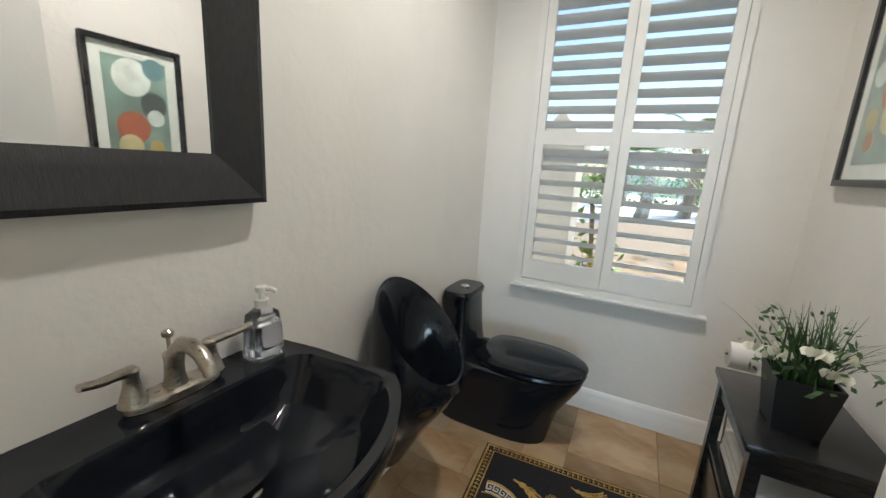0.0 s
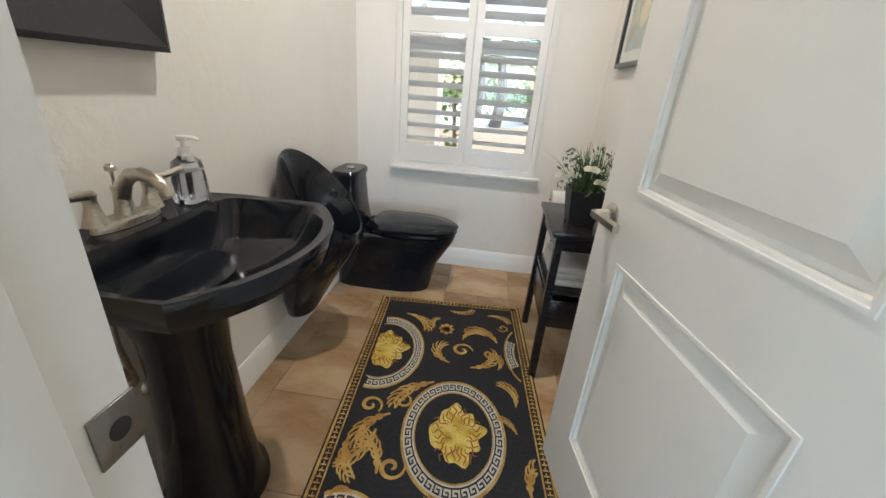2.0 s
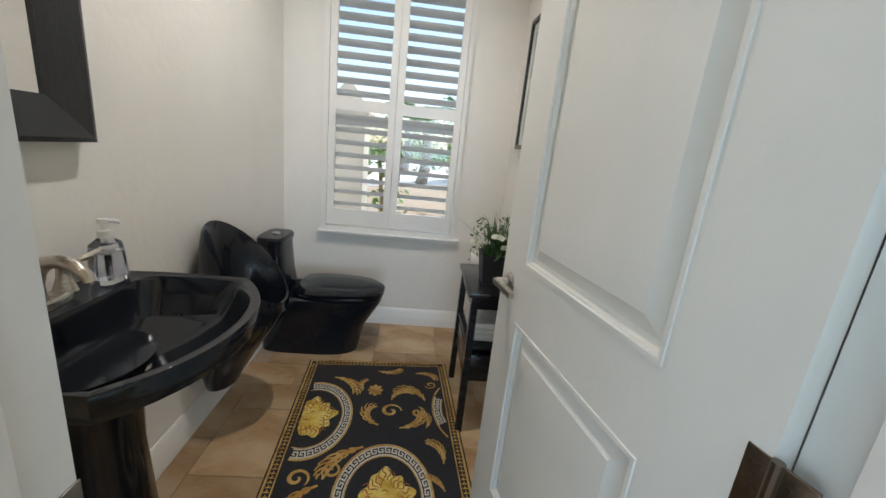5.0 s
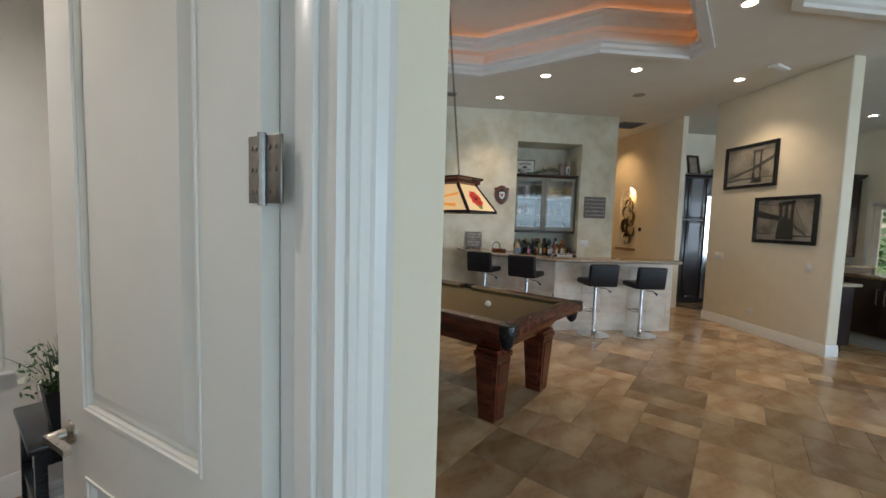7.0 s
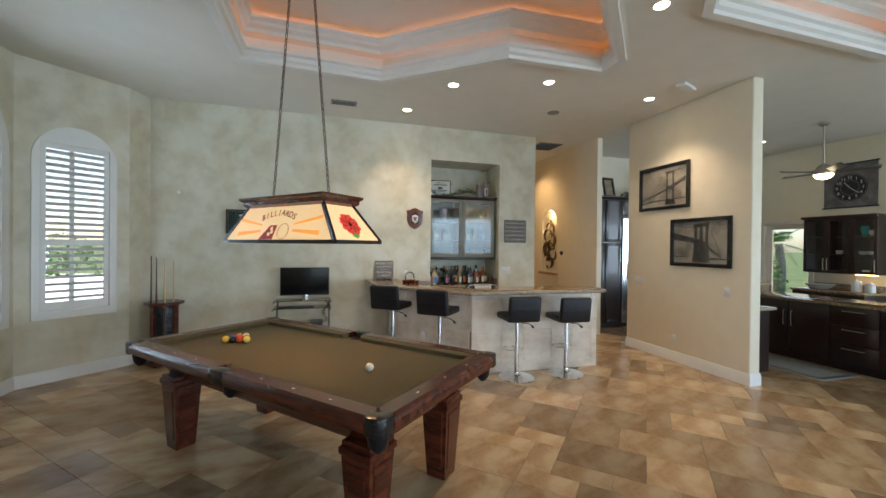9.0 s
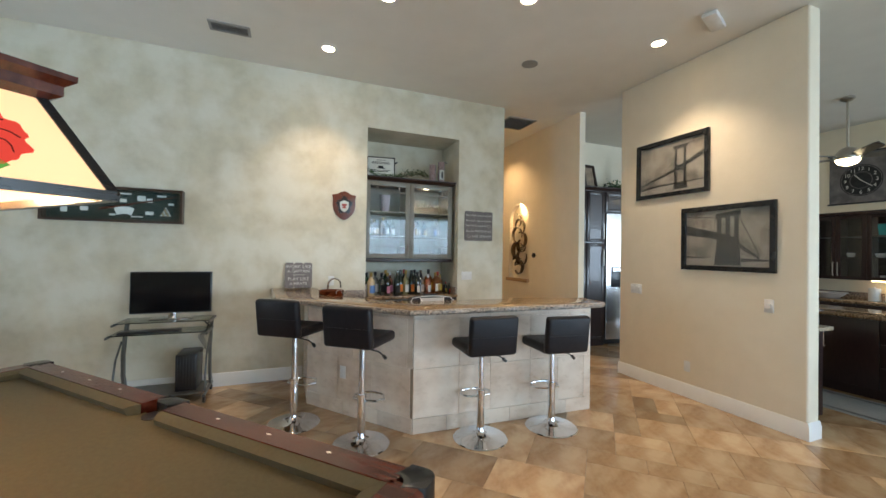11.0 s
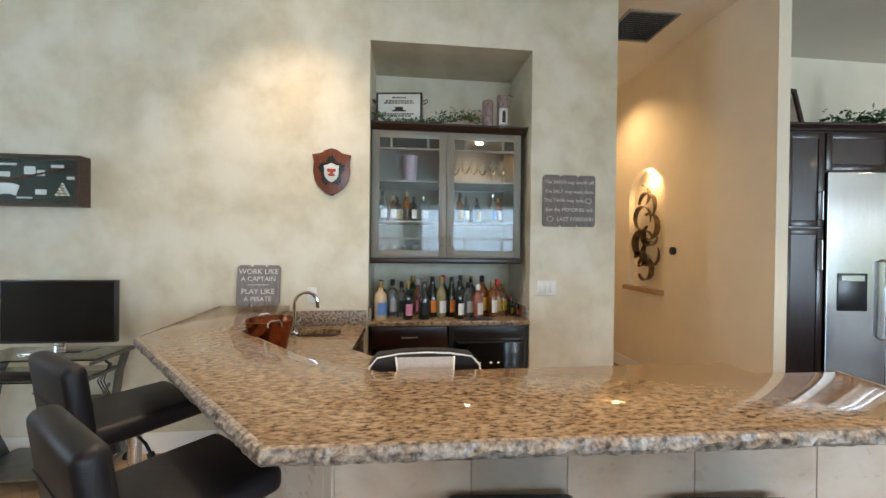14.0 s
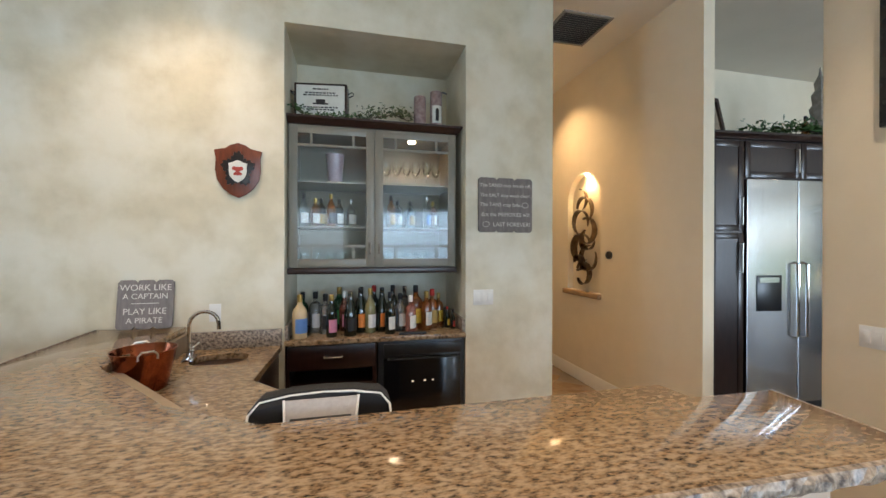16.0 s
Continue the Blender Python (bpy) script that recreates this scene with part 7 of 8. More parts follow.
# ---- television and glass console ----
tvm = BATH @ pose(1.60, 0.19, 1.37, 0, 0, 73.6)
tv = thing("television", tvm, "large black wall television on swing mount", "television")
bm = B()
box(bm, 0.0, 0.0, 0.0, 1.16, 0.012, 0.73, 0.004)
box(bm, 0.5, 0.010, 0.12, 1.05, 0.046, 0.60, 0.008)
part("housing", bm, M_BLACKPL, tv)
bm = B()
box(bm, 0.015, -0.0015, 0.02, 1.145, 0.001, 0.715)
part("screen", bm, M_SCREEN, tv, "dark glossy screen", smooth=False)
bm = B()
box(bm, 0.65, 0.045, 0.25, 0.95, 0.08, 0.5, 0.004)
tube(bm, [(0.80, 0.08, 0.37), (0.76, 0.16, 0.37), (0.80, 0.24, 0.37)], 0.02, 8)
part("mount", bm, M_BLACKPL, tv)
M_GREENGLASS = glass("green_tinted_glass", (0.72, 0.86, 0.80), 0.0)
co = thing("glass_console", BATH @ pose(1.62, 0.62, 0), "glass topped console table with ribbed metal slats", "console table")
CW, CL, CH = 0.68, 1.42, 0.72
M_RIB = mat("pale_ribbed_metal", (0.50, 0.54, 0.51), (0.42, 0.46, 0.43), 12, 0.3)
bm = B()
box(bm, 0, 0, CH - 0.012, CW, CL, CH, 0.003)
g = part("glass_top", bm, M_GREENGLASS, co, "greenish glass top")
g.visible_shadow = False
for i in range(28):
    bm = B()
    y = 0.03 + i * (CL - 0.06) / 27
    tube(bm, [(0.02, y, CH - 0.03), (CW - 0.02, y, CH - 0.03)], 0.012, 8)
    part("top_slat", bm, M_RIB, co)
for i in range(28):
    bm = B()
    y = 0.03 + i * (CL - 0.06) / 27
    tube(bm, [(CW - 0.03, y, 0.0), (CW - 0.03, y, CH - 0.045)], 0.010, 8)
    part("front_bar", bm, M_RIB, co)
bm = B()
box(bm, 0.02, 0.02, 0.0, CW - 0.02, CL - 0.02, 0.03)
part("plinth", bm, M_BLACKPL, co, smooth=False)
bm = B()
box(bm, -0.025, -0.085, 0, 0.025, 0.085, 0.022, 0.006)
for i in range(6):
    for j in range(3):
        box(bm, -0.017 + j * 0.012, -0.06 + i * 0.02, 0.021, -0.007 + j * 0.012, -0.048 + i * 0.02, 0.025)
solid("remote_control", bm, M_BLACKPL, "black remote control lying on glass console", "remote", BATH @ pose(2.13, 1.07, CH + 0.001, 0, 0, 35), smooth=False)

# ---- bridge photographs ----
M_PHOTO = mat("sepia_sky", (0.22, 0.185, 0.15), (0.31, 0.265, 0.22), 6, 0.35, c3=(0.12, 0.10, 0.085), big=4, detail=6)
M_PHDARK = mat("sepia_dark", (0.018, 0.015, 0.014), (0.035, 0.03, 0.026), 25, 0.35)
M_PHWATER = mat("sepia_water", (0.30, 0.26, 0.22), (0.20, 0.17, 0.145), 20, 0.3, stretch=(1, 6, 1))


def bridge_photo(yc, z0, w, h, variant):
    ph = thing("framed_photograph", Matrix(((0, 0, -1, PX), (-1, 0, 0, yc), (0, 1, 0, z0), (0, 0, 0, 1))), "black framed sepia photograph of a bridge", "picture", "bridge photographs")
    bm = B()
    loft(bm, [[(-w / 2 + o, o, z), (w / 2 - o, o, z), (w / 2 - o, h - o, z), (-w / 2 + o, h - o, z)] for o, z in ((0, 0.0), (0, 0.03), (0.045, 0.032), (0.05, 0.014), (0.05, 0.0))], False, False)
    bmesh.ops.recalc_face_normals(bm, faces=bm.faces)
    part("frame", bm, M_BLACKWOOD, ph, smooth=False)
    bm = B()
    box(bm, -w / 2 + 0.03, 0.03, 0.004, w / 2 - 0.03, h - 0.03, 0.010)
    part("print", bm, M_PHOTO, ph, "sepia photograph print", smooth=False)
    i0, i1, j0, j1 = -w / 2 + 0.051, w / 2 - 0.051, 0.051, h - 0.051

    def shape(nm, polys, material, z):
        bm = B()
        for p in polys:
            prism(bm, p, 0.010, z)
        part(nm, bm, material, ph, smooth=False)
    shape("water", [[(i0, j0), (i1, j0), (i1, j0 + 0.10), (i0, j0 + 0.07)]], M_PHWATER, 0.0106)
    if variant == 1:
        tx = 0.12
        shape("bridge_tower", [[(tx - 0.075, 0.10), (tx - 0.035, 0.10), (tx - 0.04, 0.55), (tx - 0.065, 0.55)], [(tx + 0.035, 0.10), (tx + 0.075, 0.10), (tx + 0.065, 0.55), (tx + 0.04, 0.55)], [(tx - 0.08, 0.52), (tx + 0.08, 0.52), (tx + 0.085, 0.56), (tx - 0.085, 0.56)], [(tx - 0.07, 0.28), (tx + 0.07, 0.28), (tx + 0.07, 0.34), (tx - 0.07, 0.34)], [(tx - 0.09, 0.07), (tx + 0.09, 0.07), (tx + 0.07, 0.15), (tx - 0.07, 0.15)]], M_PHDARK, 0.0116)
        shape("bridge_deck", [[(i0, 0.145), (tx, 0.285), (i1, 0.40), (i1, 0.46), (tx, 0.335), (i0, 0.165)]], M_PHDARK, 0.0112)
        shape("bridge_cable", [[(tx, 0.545), (tx - 0.10, 0.36), (tx - 0.27, 0.22), (tx - 0.268, 0.228), (tx - 0.098, 0.368), (tx, 0.555)], [(tx, 0.545), (i1, 0.56), (i1, 0.568), (tx, 0.555)]], M_PHDARK, 0.0114)
        shape("shore", [[(i0, 0.10), (i0 + 0.25, 0.125), (i1, 0.14), (i1, 0.15), (i0 + 0.22, 0.15), (i0, 0.125)]], M_PHDARK, 0.0110)
    else:
        tx = 0.03
        shape("bridge_tower", [[(tx - 0.13, 0.06), (tx + 0.12, 0.06), (tx + 0.10, 0.34), (tx - 0.10, 0.34)], [(tx - 0.10, 0.34), (tx - 0.06, 0.34), (tx - 0.06, 0.56), (tx - 0.10, 0.56)], [(tx - 0.022, 0.34), (tx + 0.022, 0.34), (tx + 0.022, 0.56), (tx - 0.022, 0.56)], [(tx + 0.06, 0.34), (tx + 0.10, 0.34), (tx + 0.10, 0.58), (tx + 0.06, 0.58)], [(tx - 0.115, 0.52), (tx + 0.115, 0.55), (tx + 0.115, 0.60), (tx - 0.115, 0.57)]], M_PHDARK, 0.0116)
        shape("bridge_deck", [[(i0, 0.37), (tx, 0.30), (i1 - 0.08, 0.115), (i1 - 0.08, 0.14), (tx, 0.36), (i0, 0.47)]], M_PHDARK, 0.0112)
        shape("bridge_cable", [[(i0, 0.56), (tx - 0.1, 0.53), (tx - 0.1, 0.537), (i0, 0.567)], [(tx + 0.1, 0.53), (tx + 0.22, 0.27), (i1 - 0.08, 0.14), (tx + 0.225, 0.277), (tx + 0.1, 0.54)]], M_PHDARK, 0.0114)
        shape("shore", [[(i0, 0.13), (i0 + 0.2, 0.12), (i0 + 0.2, 0.13), (i0, 0.145)], [(tx + 0.12, 0.095), (i1, 0.105), (i1, 0.12), (tx + 0.12, 0.13)]], M_PHDARK, 0.0110)
    bm = B()
    box(bm, i0, j0, 0.016, i1, j1, 0.018)
    g = part("glass", bm, M_GLASS, ph, "picture glass", smooth=False)
    g.visible_shadow = False


bridge_photo(5.63, 2.195, 0.88, 0.66, 1)
bridge_photo(5.04, 1.375, 0.88, 0.66, 2)
bm = B()
box(bm, -0.038, -0.006, -0.06, 0.038, 0, 0.06, 0.002)
cyl(bm, (0, -0.005, 0.0), (0, -0.018, 0.0), 0.022, seg=16)
solid("dimmer_switch", bm, M_WHITEPL, "white round dimmer on wall plate", "light switch", Matrix(((0, 1, 0, PX - 0.001), (-1, 0, 0, 4.66), (0, 0, 1, 1.08), (0, 0, 0, 1))))


# ---- ceiling lights and fittings ----
def downlight(x, y, watts=26, z=CEIL, cone=105, m=None, colour=(1.0, 0.78, 0.54)):
    d = thing("downlight", (m or Matrix()) @ pose(x, y, z), "round white recessed ceiling downlight switched on", "downlight", "recessed ceiling lights")
    part("trim_ring", lathe(B(), [(0.085, 0.0), (0.085, -0.006), (0.062, -0.008), (0.058, -0.002), (0.058, 0.0)], 24), M_TRIM, d)
    part("bulb", lathe(B(), [(0.057, -0.001), (0.057, -0.003), (0.03, -0.006), (0.001, -0.006)], 20), M_BULB, d, "glowing lamp face")
    s = spot_lamp("downlight_beam", 0, 0, 0, watts, colour, cone)
    s.matrix_world = (m or Matrix()) @ pose(x, y, z - 0.03)


for x, y, w in ((2.72, 6.78, 50), (3.10, 5.72, 28), (4.20, 5.28, 28), (5.78, 5.32, 58), (4.26, 3.66, 34), (9.45, 6.35, 22)):
    downlight(x, y, w)
downlight(0.65, 1.25, 55, 2.95, 150, BATH, (1.0, 0.94, 0.87))


def vent(x, y, w, d, material, label, n):
    v = thing("ceiling_vent", pose(x, y, CEIL), label, "air vent")
    bm = B()
    sheet(bm, [(-w / 2, -d / 2), (w / 2, -d / 2), (w / 2, d / 2), (-w / 2, d / 2)], [[(-w / 2 + 0.025, -d / 2 + 0.025), (w / 2 - 0.025, -d / 2 + 0.025), (w / 2 - 0.025, d / 2 - 0.025), (-w / 2 + 0.025, d / 2 - 0.025)]], 0.012, "z", -0.012)
    part("frame", bm, material, v, smooth=False)
    # A black sheet stands in for the shaded depth behind the slats.
    bm = B()
    box(bm, -w / 2 + 0.02, -d / 2 + 0.02, -0.003, w / 2 - 0.02, d / 2 - 0.02, -0.0005)
    part("backing", bm, M_BLACKPL, v, smooth=False)
    for i in range(n):
        bm = B()
        box(bm, -w / 2 + 0.025, -0.008, -0.001, w / 2 - 0.025, 0.008, 0.001)
        part("slat", bm, material, v, m=pose(0, -d / 2 + 0.03 + (i + 0.5) * (d - 0.06) / n, -0.008, 35), smooth=False)


M_VENT = mat("grey_vent_paint", (0.30, 0.29, 0.27), None, 10, 0.5)
vent(1.80, 6.78, 0.36, 0.17, M_VENT, "grey louvred ceiling vent", 6)
vent(5.78, 7.95, 0.50, 0.50, M_VENT, "grey square return air grille in hall ceiling", 14)
bm = B()
box(bm, -0.16, -0.06, -0.04, 0.16, 0.06, 0.0, 0.012)
solid("emergency_unit", bm, M_WHITEPL, "white ceiling mounted sensor unit", "sensor", pose(5.88, 4.84, CEIL, 0, 0, 20))
solid("ceiling_speaker", lathe(B(), [(0.09, 0.0), (0.09, -0.006), (0.07, -0.008), (0.001, -0.006)], 24), M_VENT, "small round grey ceiling speaker", "speaker", pose(4.85, 6.2, CEIL))
solid("motion_sensor", lathe(B(), [(0.028, 0.0), (0.03, 0.02), (0.02, 0.045), (0.001, 0.05)], 14), M_WHITEPL, "small white wall sensor", "sensor", pose(-0.45, BW, 2.35, 90))

# ---- hall niche with metal sculpture ----
lm = Matrix(((0, 0, -1, PX + 0.06), (1, 0, 0, 8.70), (0, 1, 0, 1.10), (0, 0, 0, 1)))
sc = thing("wall_sculpture", lm, "abstract sculpture of curled bronze metal bands in niche", "sculpture")
M_BRONZE = mat("bronzed_steel", (0.26, 0.20, 0.14), (0.16, 0.12, 0.09), 14, 0.28, metal=1.0)
for i, (x, y, r, a0, a1, w) in enumerate(((0.05, 0.18, 0.13, 20, 330, 0.05), (-0.06, 0.36, 0.14, 150, 470, 0.045), (0.06, 0.48, 0.16, -120, 160, 0.06), (-0.04, 0.68, 0.15, 60, 330, 0.05), (0.08, 0.78, 0.14, -60, 200, 0.04), (0.0, 0.92, 0.15, 10, 230, 0.045), (-0.08, 0.58, 0.12, 190, 420, 0.05), (0.1, 0.30, 0.09, 0, 300, 0.05), (0.06, 1.05, 0.12, 80, 250, 0.035))):
    bm = B()
    n = 24
    rings = []
    for k in range(n + 1):
        a = radians(a0 + (a1 - a0) * k / n)
        ww = w * (0.25 + 0.75 * math.sin(math.pi * (k + 0.6) / (n + 1.2)))
        c = Vector((x + r * math.cos(a), y + r * math.sin(a)))
        dd = Vector((math.cos(a), math.sin(a)))
        rings.append([(c.x - dd.x * 0.003, c.y - dd.y * 0.003, 0.02 - ww * 0.5 + 0.004 * i), (c.x + dd.x * 0.003, c.y + dd.y * 0.003, 0.02 - ww * 0.5 + 0.004 * i), (c.x + dd.x * 0.012, c.y + dd.y * 0.012, 0.02 + ww + 0.004 * i), (c.x + dd.x * 0.006, c.y + dd.y * 0.006, 0.02 + ww + 0.004 * i)])
    loft(bm, rings)
    bmesh.ops.recalc_face_normals(bm, faces=bm.faces)
    part("band", bm, M_BRONZE, sc)
bm = B()
box(bm, PX - 0.05, 8.36, 1.01, PX + 0.11, 9.08, 1.068, 0.01)
solid("niche_ledge", bm, mat("ledge_stone", (0.38, 0.24, 0.12), None, 10, 0.5, bump=0.002), "tan stone ledge under niche", "ledge")
bm = B()
lathe(bm, [(0.02, 0.0), (0.02, -0.01), (0.001, -0.012)], 12, pose(PX + 0.055, 8.70, 2.44))
solid("niche_light", bm, M_BULB, "small glowing niche spotlight", "downlight")
spot_lamp("niche_spot", PX + 0.02, 8.66, 2.41, 9, (1.0, 0.66, 0.30), 150)
# Warm spot added to light the hall; it has no fitting.
hs = spot_lamp("hall_downlight", 5.85, 8.9, CEIL - 0.05, 42, (1.0, 0.66, 0.32), 120)
solid("thermostat", lathe(B(), [(0.042, 0.0), (0.042, 0.022), (0.036, 0.026), (0.001, 0.026)], 24), M_BLACKPL, "round black thermostat on hall wall", "thermostat", pose(PX, 8.22, 1.50, 0, -90))

# ---- refrigerator wall ----
def cab_front(parent, x0, z0, x1, z1, y, material, handle=None, name="door"):
    bm = B()
    w = 0.055
    box(bm, x0, y, z0, x0 + w, y + 0.02, z1, 0.002)
    box(bm, x1 - w, y, z0, x1, y + 0.02, z1, 0.002)
    box(bm, x0 + w, y, z0, x1 - w, y + 0.02, z0 + w, 0.002)
    box(bm, x0 + w, y, z1 - w, x1 - w, y + 0.02, z1, 0.002)
    box(bm, x0 + w, y + 0.008, z0 + w, x1 - w, y + 0.018, z1 - w)
    d = part(name, bm, material, parent)
    if handle:
        hx, h0, h1 = handle
        bm = B()
        tube(bm, [(hx, y, h0), (hx, y - 0.03, h0), (hx, y - 0.03, h1), (hx, y, h1)], 0.006)
        part("handle", bm, M_NICKEL, d, "steel bar handle")
    return d


FY = 7.62
FR = Matrix.Translation((6.56, FY, 0)) @ Matrix.Rotation(radians(-5.5), 4, "Z") @ Matrix.Translation((-6.56, -FY, 0))
pc2 = thing("pantry_cabinet", FR, "tall dark wood pantry cabinet beside refrigerator", "cabinet")
bm = B()
box(bm, 6.56, FY + 0.02, 0.0, 7.335, 8.29, 2.60)
part("body", bm, M_ESPRESSO, pc2, smooth=False)
cab_front(pc2, 6.98, 0.10, 7.33, 1.72, FY, M_ESPRESSO, (7.29, 1.35, 1.62))
cab_front(pc2, 6.98, 1.74, 7.33, 2.59, FY, M_ESPRESSO, (7.29, 1.80, 2.05))
cab_front(pc2, 6.60, 0.10, 6.96, 1.72, FY, M_ESPRESSO)
cab_front(pc2, 6.60, 1.74, 6.96, 2.59, FY, M_ESPRESSO)
oc = thing("overhead_cabinet", FR, "dark wood cabinet above refrigerator", "cabinet")
bm = B()
box(bm, 7.34, FY + 0.02, 2.24, 9.0, 8.29, 2.60)
part("body", bm, M_ESPRESSO, oc, smooth=False)
for x0, x1, hx in ((7.345, 7.95, 7.90), (7.96, 8.62, 8.57), (8.63, 9.0, 8.68)):
    cab_front(oc, x0, 2.25, x1, 2.59, FY, M_ESPRESSO, (hx, 2.30, 2.52))
bm = B()
sweep_profile(bm, [(6.56, FY), (9.0, FY)], [(0.0, 2.60), (-0.02, 2.605), (-0.03, 2.63), (-0.05, 2.645), (-0.05, 2.665), (0.3, 2.665), (0.3, 2.60)])
part("crown", bm, M_ESPRESSO, oc)
rf = thing("refrigerator", FR, "tall stainless side-by-side refrigerator built into dark cabinets", "refrigerator")
bm = B()
box(bm, 7.345, FY + 0.03, 0.02, 8.61, 8.28, 2.235)
part("body", bm, M_BLACKPL, rf, smooth=False)
for x0, x1, hx in ((7.35, 7.90, 7.855), (7.91, 8.605, 7.955)):
    bm = B()
    box(bm, x0, FY - 0.015, 0.10, x1, FY + 0.028, 2.23, 0.006)
    d = part("door", bm, M_STEEL, rf, "brushed stainless door", smooth=False)
    bm = B()
    tube(bm, [(hx, FY - 0.015, 0.72), (hx, FY - 0.06, 0.74), (hx, FY - 0.06, 1.42), (hx, FY - 0.015, 1.44)], 0.013, 10)
    part("handle", bm, M_CHROME, d, "long steel handle")
bm = B()
box(bm, 7.45, FY - 0.022, 0.98, 7.72, FY - 0.014, 1.32, 0.004)
part("dispenser", bm, M_BLACKPL, rf, "black water dispenser")
bm = B()
box(bm, 7.48, FY - 0.024, 1.25, 7.69, FY - 0.021, 1.30)
part("dispenser_panel", bm, M_STEEL, rf, smooth=False)
pf = thing("picture_frame", FR @ pose(7.16, 7.78, 2.665, -12, 0, 12), "dark empty picture frame leaning on cabinet top", "picture frame")
bm = B()
loft(bm, [[(-0.15 + o, y, o), (0.15 - o, y, o), (0.15 - o, y, 0.42 - o), (-0.15 + o, y, 0.42 - o)] for o, y in ((0, 0.0), (0, -0.025), (0.04, -0.025), (0.045, 0.0))], False, False)
bmesh.ops.recalc_face_normals(bm, faces=bm.faces)
part("frame", bm, M_ESPRESSO, pf, smooth=False)
bm = B()
box(bm, -0.12, -0.006, 0.03, 0.12, 0.0, 0.39)
part("picture", bm, mat("tan_print", (0.35, 0.27, 0.19), (0.2, 0.15, 0.1), 9, 0.6), pf, smooth=False)
garland("fern_garland", [FR @ Vector(p) for p in ((7.45, 7.76, 2.69), (7.7, 7.74, 2.70), (8.0, 7.76, 2.74), (8.2, 7.74, 2.76), (8.5, 7.76, 2.70))], 0.05, 420, 0.03, "bushy green artificial garland on cabinet top")
tot = thing("ornament", FR @ pose(8.42, 7.82, 2.665), "tall grey carved ornament on cabinet top", "ornament")
bm = B()
lathe(bm, [(0.10, 0.0), (0.11, 0.03), (0.09, 0.06), (0.10, 0.20), (0.07, 0.24), (0.085, 0.36), (0.06, 0.40), (0.07, 0.50), (0.04, 0.55), (0.05, 0.62), (0.015, 0.70), (0.005, 0.78)], 8)
part("tower", bm, mat("grey_carving", (0.22, 0.20, 0.18), (0.34, 0.31, 0.28), 20, 0.7, bump=0.004, bscale=40), tot, smooth=False)
for x, h in ((8.22, 0.26), (8.62, 0.22)):
    bottle(*(FR @ Vector((x, 7.80, 2.666))), "wine", "amber", "gold", "black", h / 0.30, "on cabinet top")

# ---- kitchen ----
M_COUNTER = mat("beige_counter", (0.42, 0.34, 0.24), (0.30, 0.23, 0.15), 40, 0.15)
nk = thing("end_cabinet", Matrix(), "dark wood end cabinet with beige counter top", "cabinet")
bm = B()
box(bm, 6.56, 4.50, 0.10, 6.88, 6.0, 0.87)
box(bm, 6.56, 4.55, 0.0, 6.83, 6.0, 0.10)
part("body", bm, M_ESPRESSO, nk, smooth=False)
bm = B()
box(bm, 6.555, 4.44, 0.87, 6.92, 6.02, 0.905, 0.006)
part("top", bm, M_COUNTER, nk)
il = thing("kitchen_island", Matrix(), "long dark wood kitchen island with granite top", "kitchen island")
bm = B()
box(bm, 8.22, 2.6, 0.09, 8.95, 5.62, 0.87)
box(bm, 8.28, 2.66, 0.0, 8.9, 5.56, 0.09)
part("body", bm, M_ESPRESSO, il, smooth=False)
bm = B()
box(bm, 8.16, 2.54, 0.87, 9.0, 5.68, 0.905, 0.006)
part("top", bm, M_GRANITE, il)
im = Matrix(((0, 1, 0, 8.20), (-1, 0, 0, 0), (0, 0, 1, 0), (0, 0, 0, 1)))
for i in range(6):
    y1 = 5.6 - i * 0.5
    if i in (2, 3):
        for z0, z1 in ((0.12, 0.36), (0.38, 0.61), (0.63, 0.86)):
            bm = B()
            box(bm, -y1 + 0.005, 0.0, z0, -y1 + 0.495, 0.02, z1, 0.002)
            d = part("drawer", bm, M_ESPRESSO, il, m=im)
            bm = B()
            tube(bm, [(-y1 + 0.14, 0, z1 - 0.05), (-y1 + 0.14, -0.03, z1 - 0.05), (-y1 + 0.36, -0.03, z1 - 0.05), (-y1 + 0.36, 0, z1 - 0.05)], 0.006)
            part("handle", bm, M_NICKEL, d, "steel bar handle")
    else:
        bm = B()
        box(bm, -y1 + 0.005, 0.0, 0.12, -y1 + 0.495, 0.02, 0.86, 0.002)
        d = part("door", bm, M_ESPRESSO, il, m=im)
        bm = B()
        hx = -y1 + (0.45 if i % 2 == 0 else 0.05)
        tube(bm, [(hx, 0, 0.50), (hx, -0.03, 0.50), (hx, -0.03, 0.72), (hx, 0, 0.72)], 0.006)
        part("handle", bm, M_NICKEL, d, "steel bar handle")
bm = B()
box(bm, 8.45, 4.0, 0.9055, 8.85, 4.7, 0.909)
solid("cooktop", bm, M_SCREEN, "black glass cooktop in island", "cooktop", smooth=False)
km = thing("kitchen_mat", Matrix(), "flat grey mat with dark border on kitchen floor", "mat")
bm = B()
box(bm, 7.45, 4.25, 0.0, 8.15, 5.4, 0.008, 0.002)
part("mat_base", bm, mat("grey_mat", (0.30, 0.29, 0.27), None, 40, 0.9), km)
bm = B()
sheet(bm, [(7.50, 4.30), (8.10, 4.30), (8.10, 5.35), (7.50, 5.35)], [[(7.54, 4.34), (8.06, 4.34), (8.06, 5.31), (7.54, 5.31)]], 0.001, "z", 0.008)
part("mat_border", bm, M_BLACKPL, km, smooth=False)
KW = Matrix(((0, 1, 0, KX), (-1, 0, 0, 0), (0, 0, 1, 0), (0, 0, 0, 1)))
